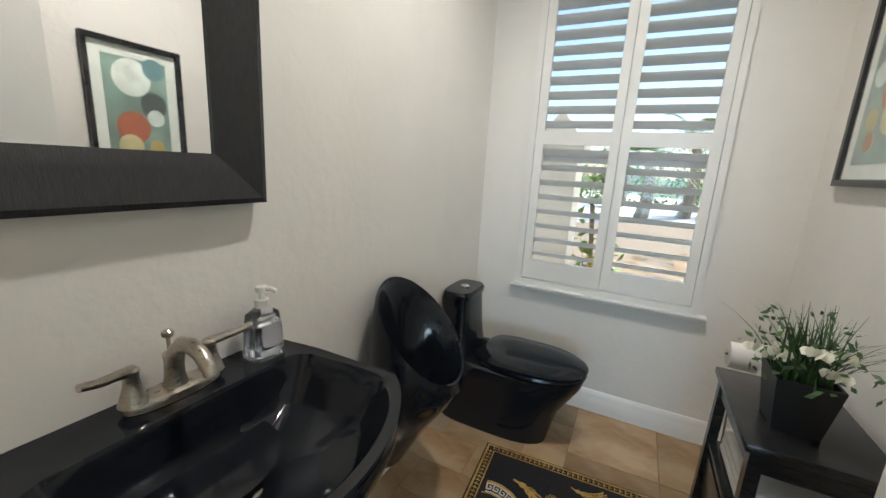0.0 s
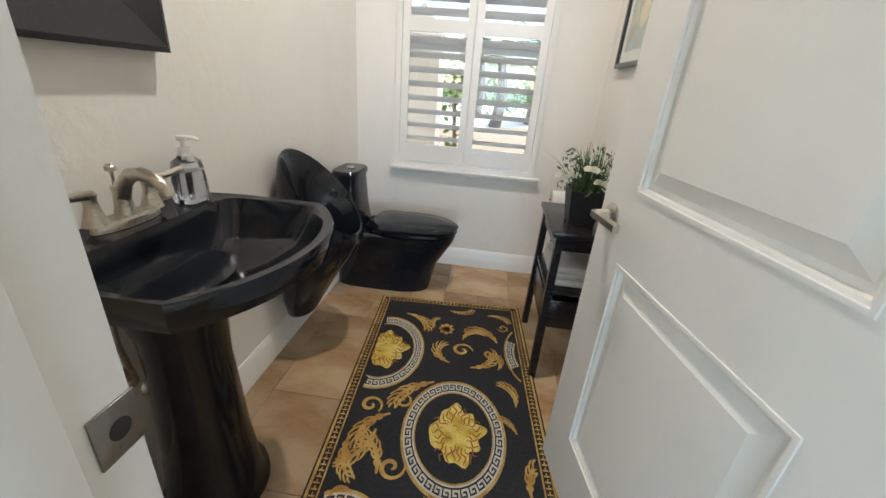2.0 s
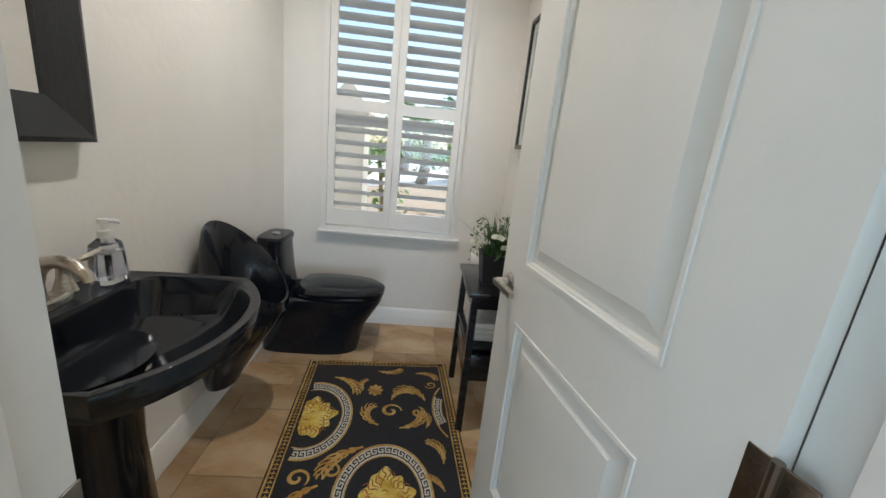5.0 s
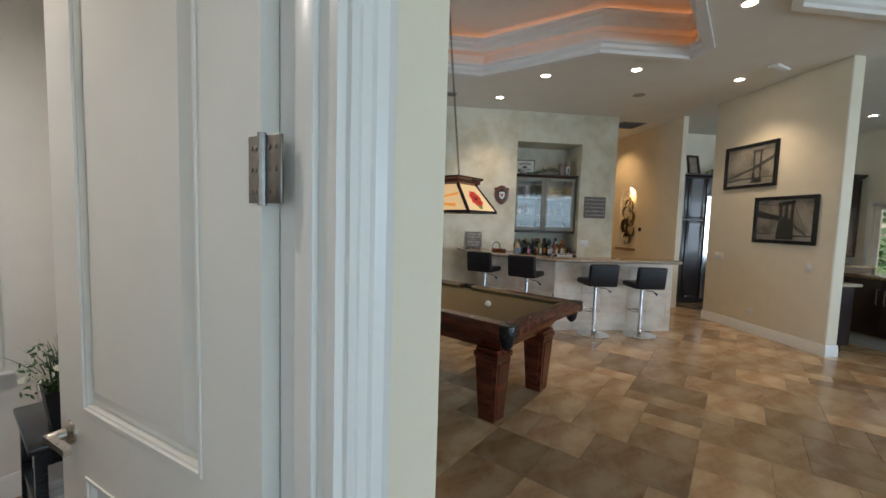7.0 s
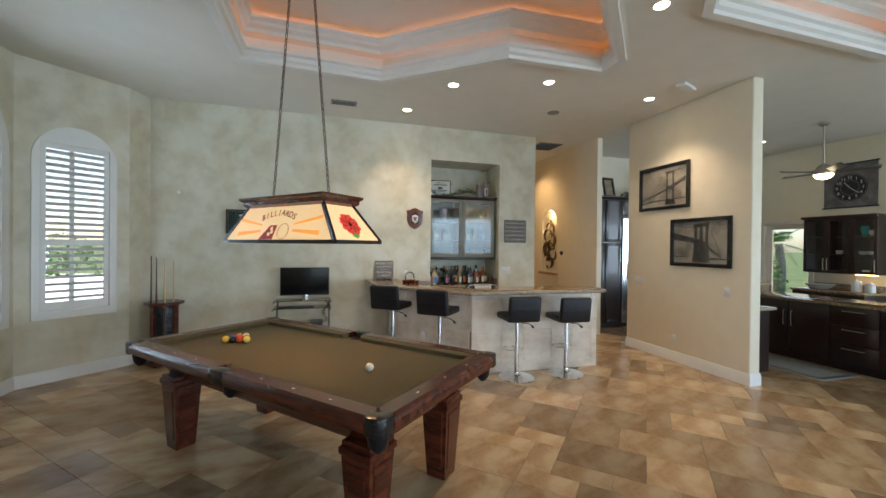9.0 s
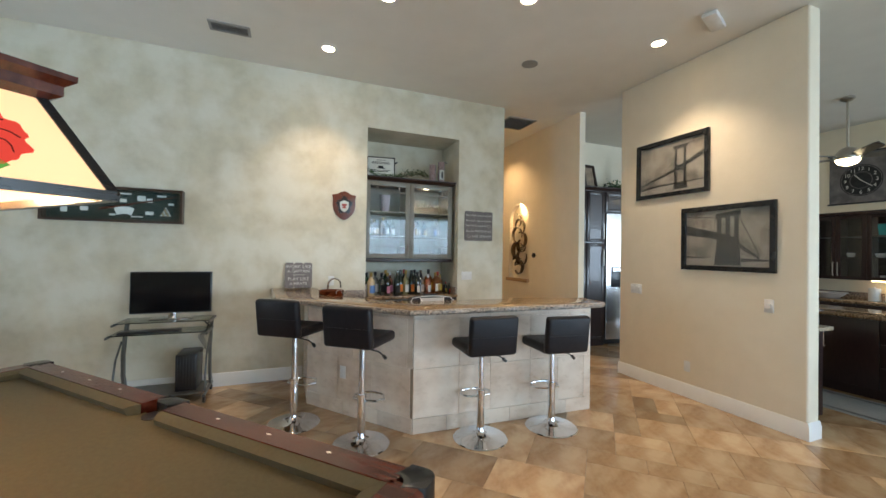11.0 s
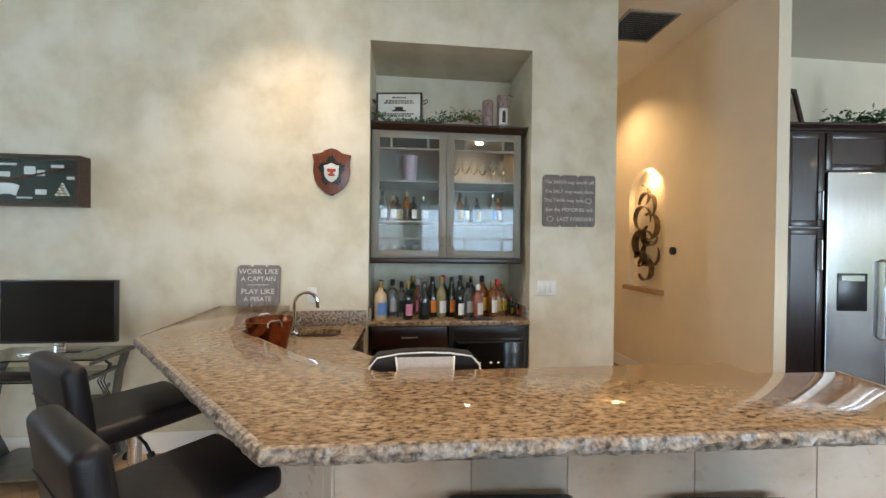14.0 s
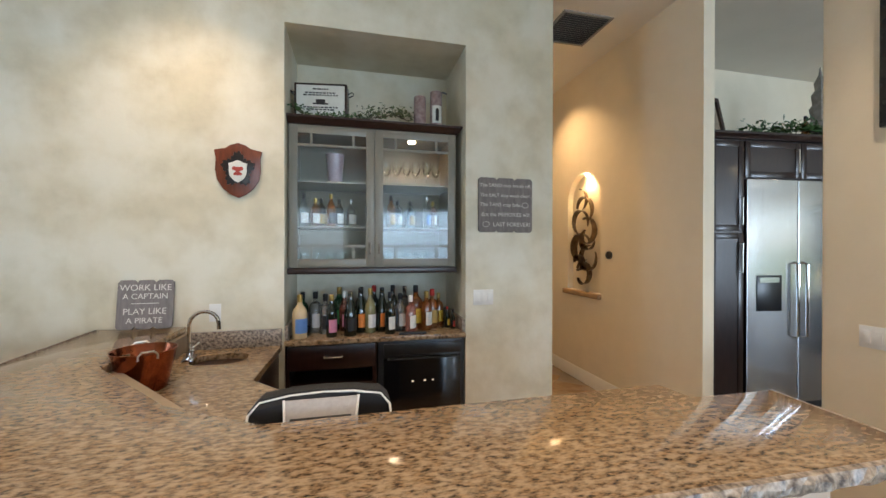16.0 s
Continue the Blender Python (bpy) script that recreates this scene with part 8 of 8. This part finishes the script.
fc = thing("far_cabinet", KW, "dark wood kitchen cabinets below counter on far wall", "cabinet")
bm = B()
box(bm, -6.22, -0.60, 0.10, -5.17, -0.004, 0.86)
box(bm, -6.20, -0.54, 0.0, -5.17, -0.004, 0.10)
part("body", bm, M_ESPRESSO, fc, smooth=False)
bm = B()
box(bm, -6.24, -0.64, 0.86, -5.16, -0.004, 0.90, 0.005)
part("top", bm, M_GRANITE, fc)
bm = B()
box(bm, -6.22, -0.024, 0.90, -5.17, -0.004, 1.0, 0.003)
part("backsplash", bm, M_GRANITEDGE, fc, "speckled granite backsplash")
for k in range(3):
    cab_front(fc, -6.215 + k * 0.35, 0.12, -5.87 + k * 0.35, 0.85, -0.622, M_ESPRESSO, (-5.92 + k * 0.35, 0.55, 0.75))
uc = thing("wall_cupboard", KW, "dark wood glazed wall cupboards on kitchen wall", "cupboard")
bm = B()
for x in (-6.22, -5.87, -5.52, -5.19):
    box(bm, x, -0.31, 1.20, x + 0.02, -0.004, 2.20)
box(bm, -6.20, -0.02, 1.20, -5.19, -0.004, 2.20)
for z in (1.20, 1.53, 1.86, 2.18):
    box(bm, -6.20, -0.305, z, -5.19, -0.02, z + 0.018)
part("body", bm, M_ESPRESSO, uc, smooth=False)
bm = B()
box(bm, -6.25, -0.36, 2.20, -5.165, -0.004, 2.25, 0.008)
part("crown", bm, M_ESPRESSO, uc)
M_TEAL = mat("turquoise_glaze", (0.03, 0.36, 0.36), None, 8, 0.2)
for k in range(3):
    x0, x1 = -6.215 + k * 0.352, -5.868 + k * 0.352
    bm = B()
    w = 0.05
    box(bm, x0, -0.332, 1.205, x0 + w, -0.312, 2.195, 0.002)
    box(bm, x1 - w, -0.332, 1.205, x1, -0.312, 2.195, 0.002)
    box(bm, x0 + w, -0.332, 1.205, x1 - w, -0.312, 1.205 + w, 0.002)
    box(bm, x0 + w, -0.332, 2.195 - w, x1 - w, -0.312, 2.195, 0.002)
    d = part("cupboard_door", bm, M_ESPRESSO, uc, "dark framed glass door")
    bm = B()
    box(bm, x0 + w - 0.004, -0.324, 1.205 + w - 0.004, x1 - w + 0.004, -0.320, 2.195 - w + 0.004)
    g = part("pane", bm, M_GLASS, d, smooth=False)
    g.visible_shadow = False
    bm = B()
    hx = x1 - 0.025 if k != 1 else x0 + 0.025
    tube(bm, [(hx, -0.332, 1.26), (hx, -0.358, 1.26), (hx, -0.358, 1.46), (hx, -0.332, 1.46)], 0.006)
    part("handle", bm, M_NICKEL, d, "steel bar handle")
for x, z, r, h, m_, lb in ((-5.40, 1.879, 0.055, 0.17, M_TEAL, "turquoise glazed jug in glass cupboard"), (-5.30, 1.879, 0.05, 0.09, M_WHITEPL, "white china bowl in glass cupboard"), (-5.42, 1.549, 0.06, 0.06, M_WHITEPL, "white china bowl in glass cupboard"),
                           (-5.30, 1.549, 0.06, 0.06, M_WHITEPL, "white china bowl in glass cupboard"), (-5.75, 1.549, 0.05, 0.07, M_WHITEPL, "white china bowl in glass cupboard"), (-5.38, 1.219, 0.05, 0.06, M_WHITEPL, "white china bowl in glass cupboard")):
    solid("crockery", lathe(B(), [(r * 0.6, 0), (r * 0.7, 0.004), (r, h * 0.7), (r * 0.95, h), (r * 0.9, h), (r * 0.9, h * 0.7), (0.001, 0.01)], 18), m_, lb, "crockery", KW @ pose(x, -0.17, z), "china in the cupboards")
ul = thing("cabinet_strip_light", KW @ pose(-5.36, -0.20, 1.199), "warm glowing strip light under wall cupboard", "light")
bm = B()
box(bm, -0.14, -0.02, -0.014, 0.14, 0.02, 0.0, 0.003)
part("diffuser", bm, glow("warm_strip", (1.0, 0.66, 0.30), 9.0), ul)
bm = B()
lathe(bm, [(0.05, 0.0), (0.12, 0.008), (0.21, 0.085), (0.22, 0.09), (0.20, 0.085), (0.05, 0.02), (0.001, 0.02)], 28)
solid("bowl", bm, M_WHITEPL, "wide white ceramic bowl on far counter", "bowl", KW @ pose(-5.93, -0.36, 0.90))
for x, h in ((-5.44, 0.17), (-5.26, 0.13)):
    cn = thing("canister", KW @ pose(x, -0.30, 0.90), "white ceramic canister with lid on far counter", "canister", "kitchen canisters")
    part("body", lathe(B(), [(0.06, 0), (0.066, 0.006), (0.066, h), (0.06, h + 0.004), (0.001, h + 0.004)], 22), M_WHITEPL, cn)
    part("lid", lathe(B(), [(0.064, h + 0.004), (0.064, h + 0.016), (0.012, h + 0.022), (0.016, h + 0.04), (0.001, h + 0.044)], 20), M_WHITEPL, cn)
lu = thing("tall_cupboard", Matrix(), "dark painted wall cupboard with crown in kitchen corner", "cupboard")
bm = B()
box(bm, 9.95, 7.27, 1.05, 10.62, 7.595, 2.68)
part("body", bm, M_ESPRESSO, lu, smooth=False)
cab_front(lu, 9.955, 1.06, 10.285, 2.67, 7.25, M_ESPRESSO)
cab_front(lu, 10.29, 1.06, 10.615, 2.67, 7.25, M_ESPRESSO, (10.34, 1.15, 1.40))
bm = B()
sweep_profile(bm, [(9.95, 7.25), (10.62, 7.25), (10.62, 7.59)], [(0.0, 2.68), (-0.02, 2.69), (-0.05, 2.74), (-0.05, 2.76), (0.10, 2.76), (0.10, 2.68)])
part("crown", bm, M_ESPRESSO, lu)
sdc = thing("side_counter", Matrix(), "dark base cabinet with beige counter beside kitchen door", "cabinet")
bm = B()
box(bm, 9.80, 7.0, 0.0, 10.72, 7.595, 0.86)
part("body", bm, M_ESPRESSO, sdc, smooth=False)
bm = B()
box(bm, 9.78, 6.97, 0.86, 10.735, 7.597, 0.90, 0.004)
part("top", bm, M_COUNTER, sdc, "beige stone counter top")
kd = thing("door_2", KW, "white framed glazed kitchen door to garden", "door", kind="structure")
bm = B()
sheet(bm, rect(-7.115, 0.0, -6.255, 2.135), [rect(-7.02, 0.14, -6.35, 2.05)], 0.05, "y", 0.06)
part("frame", bm, M_TRIM, kd, smooth=False)
bm = B()
box(bm, -7.03, 0.082, 0.12, -6.34, 0.088, 2.06)
g = part("pane", bm, M_WINPANE, kd, smooth=False)
g.visible_shadow = False
for x0, x1, z0, z1 in ((-7.20, -7.12, 0.0, 2.22), (-6.25, -6.225, 0.0, 2.22), (-7.12, -6.25, 2.14, 2.22)):
    bm = B()
    box(bm, x0, -0.02, z0, x1, -0.002, z1, 0.005)
    part("casing", bm, M_TRIM, kd)
# clock hanging
ck2 = thing("wall_hanging", KW @ pose(-5.70, -0.002, 2.40) @ up, "grey canvas wall hanging printed with dark clock face", "wall hanging")
bm = B()
box(bm, -0.38, 0.02, 0.0, 0.38, 0.80, 0.008)
part("canvas", bm, mat("grey_canvas", (0.16, 0.145, 0.145), (0.23, 0.21, 0.205), 8, 0.8, c3=(0.12, 0.11, 0.11), big=5), ck2, smooth=False)
for y in (0.0, 0.80):
    bm = B()
    box(bm, -0.40, y, 0.0, 0.40, y + 0.022, 0.022, 0.004)
    part("rod", bm, M_BLACKPL, ck2)
part("dial", lathe(B(), [(0.25, 0.008), (0.25, 0.0095), (0.001, 0.0096)], 40, pose(0, 0.37, 0)), mat("black_print", (0.012, 0.012, 0.013), (0.03, 0.03, 0.03), 12, 0.7), ck2, "black printed dial", smooth=False)
bm = B()
tube(bm, [(0.235 * math.cos(a), 0.37 + 0.235 * math.sin(a), 0.0095) for a in angs[::2]], 0.004, 5, True)
tube(bm, [(0.13 * math.cos(a), 0.37 + 0.13 * math.sin(a), 0.0095) for a in angs[::2]], 0.004, 5, True)
part("dial_ring", bm, M_SIGNWOOD, ck2, kind="stuff")
for i, tx_ in enumerate(("12", "1", "2", "3", "4", "5", "6", "7", "8", "9", "10", "11")):
    a = 90 - 30 * i
    lettering(tx_, 0.075, M_SIGNTXT, ck2, pose(0.185 * math.cos(radians(a)), 0.37 + 0.185 * math.sin(radians(a)), 0.010) @ pose(0, -0.027, 0), "numeral")
for a, l in ((128, 0.12), (-40, 0.17)):
    bm = B()
    tube(bm, [(0, 0.37, 0.0115), (l * math.cos(radians(a)), 0.37 + l * math.sin(radians(a)), 0.0115)], 0.006, 5)
    part("clock_hand", bm, M_SIGNTXT, ck2)
# ceiling fan
cf = thing("ceiling_fan", pose(9.2, 5.25, 0), "brushed metal ceiling fan with glowing bowl light", "ceiling fan")
part("canopy", lathe(B(), [(0.07, CEIL), (0.07, CEIL - 0.03), (0.03, CEIL - 0.06), (0.001, CEIL - 0.06)], 20), M_NICKEL, cf)
part("rod", cyl(B(), (0, 0, 2.95), (0, 0, CEIL - 0.05), 0.013), M_NICKEL, cf)
part("motor", lathe(B(), [(0.03, 3.0), (0.08, 2.97), (0.13, 2.90), (0.14, 2.86), (0.13, 2.83), (0.001, 2.83)], 24), M_NICKEL, cf)
part("bowl_light", lathe(B(), [(0.12, 2.83), (0.12, 2.815), (0.09, 2.775), (0.04, 2.755), (0.001, 2.75)], 24), glow("fan_bowl_glass", (1.0, 0.80, 0.45), 6.0), cf, "glowing glass bowl")
for i in range(5):
    bm = B()
    loft(bm, [[(x, -w, z0 + 0.02), (x, w, z0 - 0.02), (x, w, z0 - 0.012), (x, -w, z0 + 0.028)] for x, w, z0 in ((0.12, 0.025, 2.86), (0.22, 0.05, 2.865), (0.56, 0.055, 2.875), (0.62, 0.03, 2.88))])
    part("blade", bm, M_CARTMETAL, cf, m=pose(0, 0, 0, 0, 0, 72 * i + 12), smooth=False)

# ---- garden side glazing ----
gd = thing("window_4", Matrix(), "wide white framed sliding garden doors and two added openings", "window", kind="structure")
# Outer mullions, x up to 3.6 and from 12, frame the added openings.
for x in (-2.4, -0.4, 1.6, 3.6, 4.23, 6.35, 8.45, 10.57, 12.03, 14.0, 15.97):
    bm = B()
    box(bm, x - 0.03, -5.12, 0.0, x + 0.03, -5.06, 3.1)
    part("mullion", bm, M_TRIM, gd, smooth=False)

# ---- outdoors ----
M_DRIVE = mat("pale_concrete_drive", (0.80, 0.79, 0.77), (0.74, 0.73, 0.71), 2, 0.85, bump=0.003, bscale=40)
bm = B()
box(bm, -7.0, 4.6, -0.31, 5.2, 15.0, -0.28)
solid("driveway", bm, M_DRIVE, "pale concrete driveway in sunlight", "driveway", BATH, kind="structure", smooth=False)
bm = B()
box(bm, -0.12, 3.6, -0.3, 0.26, 3.98, 1.55, 0.01)
box(bm, -0.16, 3.56, 1.55, 0.30, 4.02, 1.62, 0.01)
loft(bm, [[(-0.14, 3.58, 1.62), (0.28, 3.58, 1.62), (0.28, 4.0, 1.62), (-0.14, 4.0, 1.62)], [(0.06, 3.78, 1.88), (0.08, 3.78, 1.88), (0.08, 3.80, 1.88), (0.06, 3.80, 1.88)]])
solid("pillar", bm, M_TRIM, "white painted porch pillar outside window", "pillar", BATH)
M_PALM = mat("palm_frond", (0.08, 0.17, 0.035), (0.14, 0.25, 0.06), 3, 0.5, vary=0.4)
M_BARK = mat("palm_bark", (0.34, 0.29, 0.22), (0.25, 0.20, 0.15), 8, 0.9, bump=0.02, bscale=12)


def palm(x, y, h, s, m=BATH):
    p = thing("palm_tree", m @ pose(x, y, -0.3), "green palm tree with drooping fronds on lawn", "palm tree", "palms in the garden")
    tube_pts = [(0.12 * math.sin(k * 0.4) * s, 0, h * k / 8) for k in range(9)]
    part("trunk", tube(B(), tube_pts, lambda q: 0.16 * s * (1.2 - 0.5 * q), 10), M_BARK, p)
    rng = random.Random(int(x * 10 + y))
    bm = B()
    top = Vector(tube_pts[-1])
    for i in range(26):
        a, el = rng.uniform(0, 6.283), rng.uniform(-0.4, 1.1)
        L = s * rng.uniform(1.2, 1.9)
        d = Vector((math.cos(a) * math.cos(el), math.sin(a) * math.cos(el), math.sin(el)))
        sd = Vector((-math.sin(a), math.cos(a), 0))
        for k in range(16):
            q = (k + 2) / 18
            c = top + d * L * q + Vector((0, 0, -0.55 * L * q * q))
            for sg in (-1, 1):
                tip = c + (sd * sg * 0.8 + d * 0.5 + Vector((0, 0, -0.35))) * s * 0.42 * (1 - 0.55 * q)
                w = d * 0.02 * s
                bm.faces.new([bm.verts.new(v) for v in (c - w, c + w, tip)])
    part("crown", bm, M_PALM, p, smooth=False)


palm(0.9, 17.0, 2.6, 1.4)
palm(2.6, 20.0, 3.4, 1.5)
palm(-0.2, 24.0, 3.0, 1.6)
palm(4.4, 23.0, 3.8, 1.6)


def shrub(x, y, r, h, c, m=BATH, label="rounded green garden shrub", n=420):
    s = thing("shrub", m @ pose(x, y, -0.3), label, "shrub", "garden shrubs")
    rng = random.Random(int(x * 31 + y * 7))

    def place(q):
        a, e = q.uniform(0, 6.283), q.uniform(0, 1.57)
        k = q.uniform(0.6, 1.05) * (1 + 0.18 * math.sin(3 * a + x))
        return Vector((r * k * math.cos(a) * math.cos(e), r * k * math.sin(a) * math.cos(e), 0.05 + h * k * math.sin(e)))
    bm = B()
    for i in range(5):
        tube(bm, [(0, 0, 0), (r * 0.5 * math.cos(i * 1.26), r * 0.5 * math.sin(i * 1.26), h * 0.7)], 0.02, 5)
    part("stem", bm, M_BARK, s)
    bm = B()
    leaf_cloud(bm, rng, n, place, 0.10 * max(r, 0.6))
    part("foliage", bm, c, s, smooth=False, kind="stuff")


M_HEDGE = mat("hedge_leaf", (0.10, 0.22, 0.04), (0.20, 0.32, 0.07), 3, 0.6, vary=0.4)
M_YELLOW = mat("yellow_flower", (0.55, 0.32, 0.03), (0.45, 0.40, 0.06), 4, 0.6, vary=0.3)
shrub(0.42, 4.8, 0.28, 1.9, M_HEDGE, label="tall leafy shrub beside white pillar", n=260)
shrub(0.40, 4.45, 0.20, 0.75, M_YELLOW, label="low shrub with yellow blossoms", n=200)
for i in range(9):
    shrub(-6 + i * 2.2, 27 + (i % 3), 1.6, 2.0 + 0.5 * (i % 2), M_HEDGE, label="dense green hedge shrub at lawn edge")
# greenery beyond the bay and the kitchen door
for i, (x, y, r, h) in enumerate(((18.0, 15.0, 2.0, 2.6), (22.0, 17.0, 2.2, 3.0), (20.0, 13.5, 1.2, 1.6))):
    shrub(x, y, r, h, M_HEDGE, Matrix(), "leafy garden shrub outside window")
palm(20.5, 13.0, 2.2, 1.2, Matrix())
# Pale ground added here so that the bay windows look brighter.
bm = B()
box(bm, -34.0, 1.5, -0.31, -1.95, 30.0, -0.279)
solid("patio", bm, M_DRIVE, "pale concrete ground added outside bay to brighten its windows", "patio", kind="structure", smooth=False)
bm = B()
box(bm, 14.0, 10.5, -0.31, 26.0, 12.5, -0.285)
solid("pool_water", bm, mat("pool_blue", (0.03, 0.22, 0.42), (0.05, 0.30, 0.5), 3, 0.05, bump=0.01, bscale=4), "blue swimming pool water", "water", kind="structure", smooth=False)


# ---- floor tiles, laid along the bathroom's axes ----
U = 0.203
rng = random.Random(21)
NX0, NX1, NY0, NY1 = -14, 52, -42, 44
used = set()
TILE_MESH = {}


def tile_mesh(w, h):
    if (w, h) not in TILE_MESH:
        a, b = w * U / 2 - 0.0012, h * U / 2 - 0.0012
        bm = B()
        loft(bm, [[(-a, -b, -0.006), (a, -b, -0.006), (a, b, -0.006), (-a, b, -0.006)], [(-a, -b, -0.0012), (a, -b, -0.0012), (a, b, -0.0012), (-a, b, -0.0012)], [(-a + 0.002, -b + 0.002, 0), (a - 0.002, -b + 0.002, 0), (a - 0.002, b - 0.002, 0), (-a + 0.002, b - 0.002, 0)]], False, True)
        TILE_MESH[(w, h)] = as_mesh("tile", bm, M_TILE, smooth=False)
    return TILE_MESH[(w, h)]


floor_ob = bpy.data.objects["floor"]
near, rest = [], []
for j in range(NY0, NY1):
    for i in range(NX0, NX1):
        if (i, j) in used:
            continue
        opts = [(3, 2), (3, 2), (2, 3), (2, 2), (2, 2), (2, 1), (1, 2)]
        rng.shuffle(opts)
        for w, h in opts + [(1, 1)]:
            cells = [(i + a, j + b) for a in range(w) for b in range(h)]
            if not any(c in used for c in cells):
                break
        used.update(cells)
        cx, cy = (i + w / 2) * U, (j + h / 2) * U
        p = BATH @ Vector((cx, cy, 0))
        if not (-5 < p.x < 16.5 and -4.8 < p.y < 11.0):
            continue
        if cx < -0.2 and cy > -0.2:
            continue
        inside = (-0.2 < cx < 1.45 and 0.2 < cy < 2.5) or (2.2 < cx < 8.2 and -3.2 < cy < 1.9 and p.y < 5.6)
        (near if inside and len(near) < 300 else rest).append((cx, cy, w, h))
for cx, cy, w, h in near:
    ob = new("tile", tile_mesh(w, h))
    ob.parent = floor_ob
    ob.matrix_basis = BATH @ pose(cx, cy, 0)
vs, fs = [], []
for cx, cy, w, h in rest:
    a, b = w * U / 2 - 0.0012, h * U / 2 - 0.0012
    k = len(vs)
    for z, o in ((-0.006, 0), (-0.0012, 0), (0.0, 0.002)):
        for sx, sy in ((-1, -1), (1, -1), (1, 1), (-1, 1)):
            vs.append(tuple(BATH @ Vector((cx + sx * (a - o), cy + sy * (b - o), z))))
    for r in (0, 4):
        for q in range(4):
            fs.append((k + r + q, k + r + (q + 1) % 4, k + r + 4 + (q + 1) % 4, k + r + 4 + q))
    fs.append((k + 8, k + 9, k + 10, k + 11))
me = bpy.data.meshes.new("tiles_beyond")
me.from_pydata(vs, [], fs)
me.materials.append(M_TILE)
ob = new("tiles_beyond", me)
ob.parent = floor_ob
tagged(ob, kind="stuff")
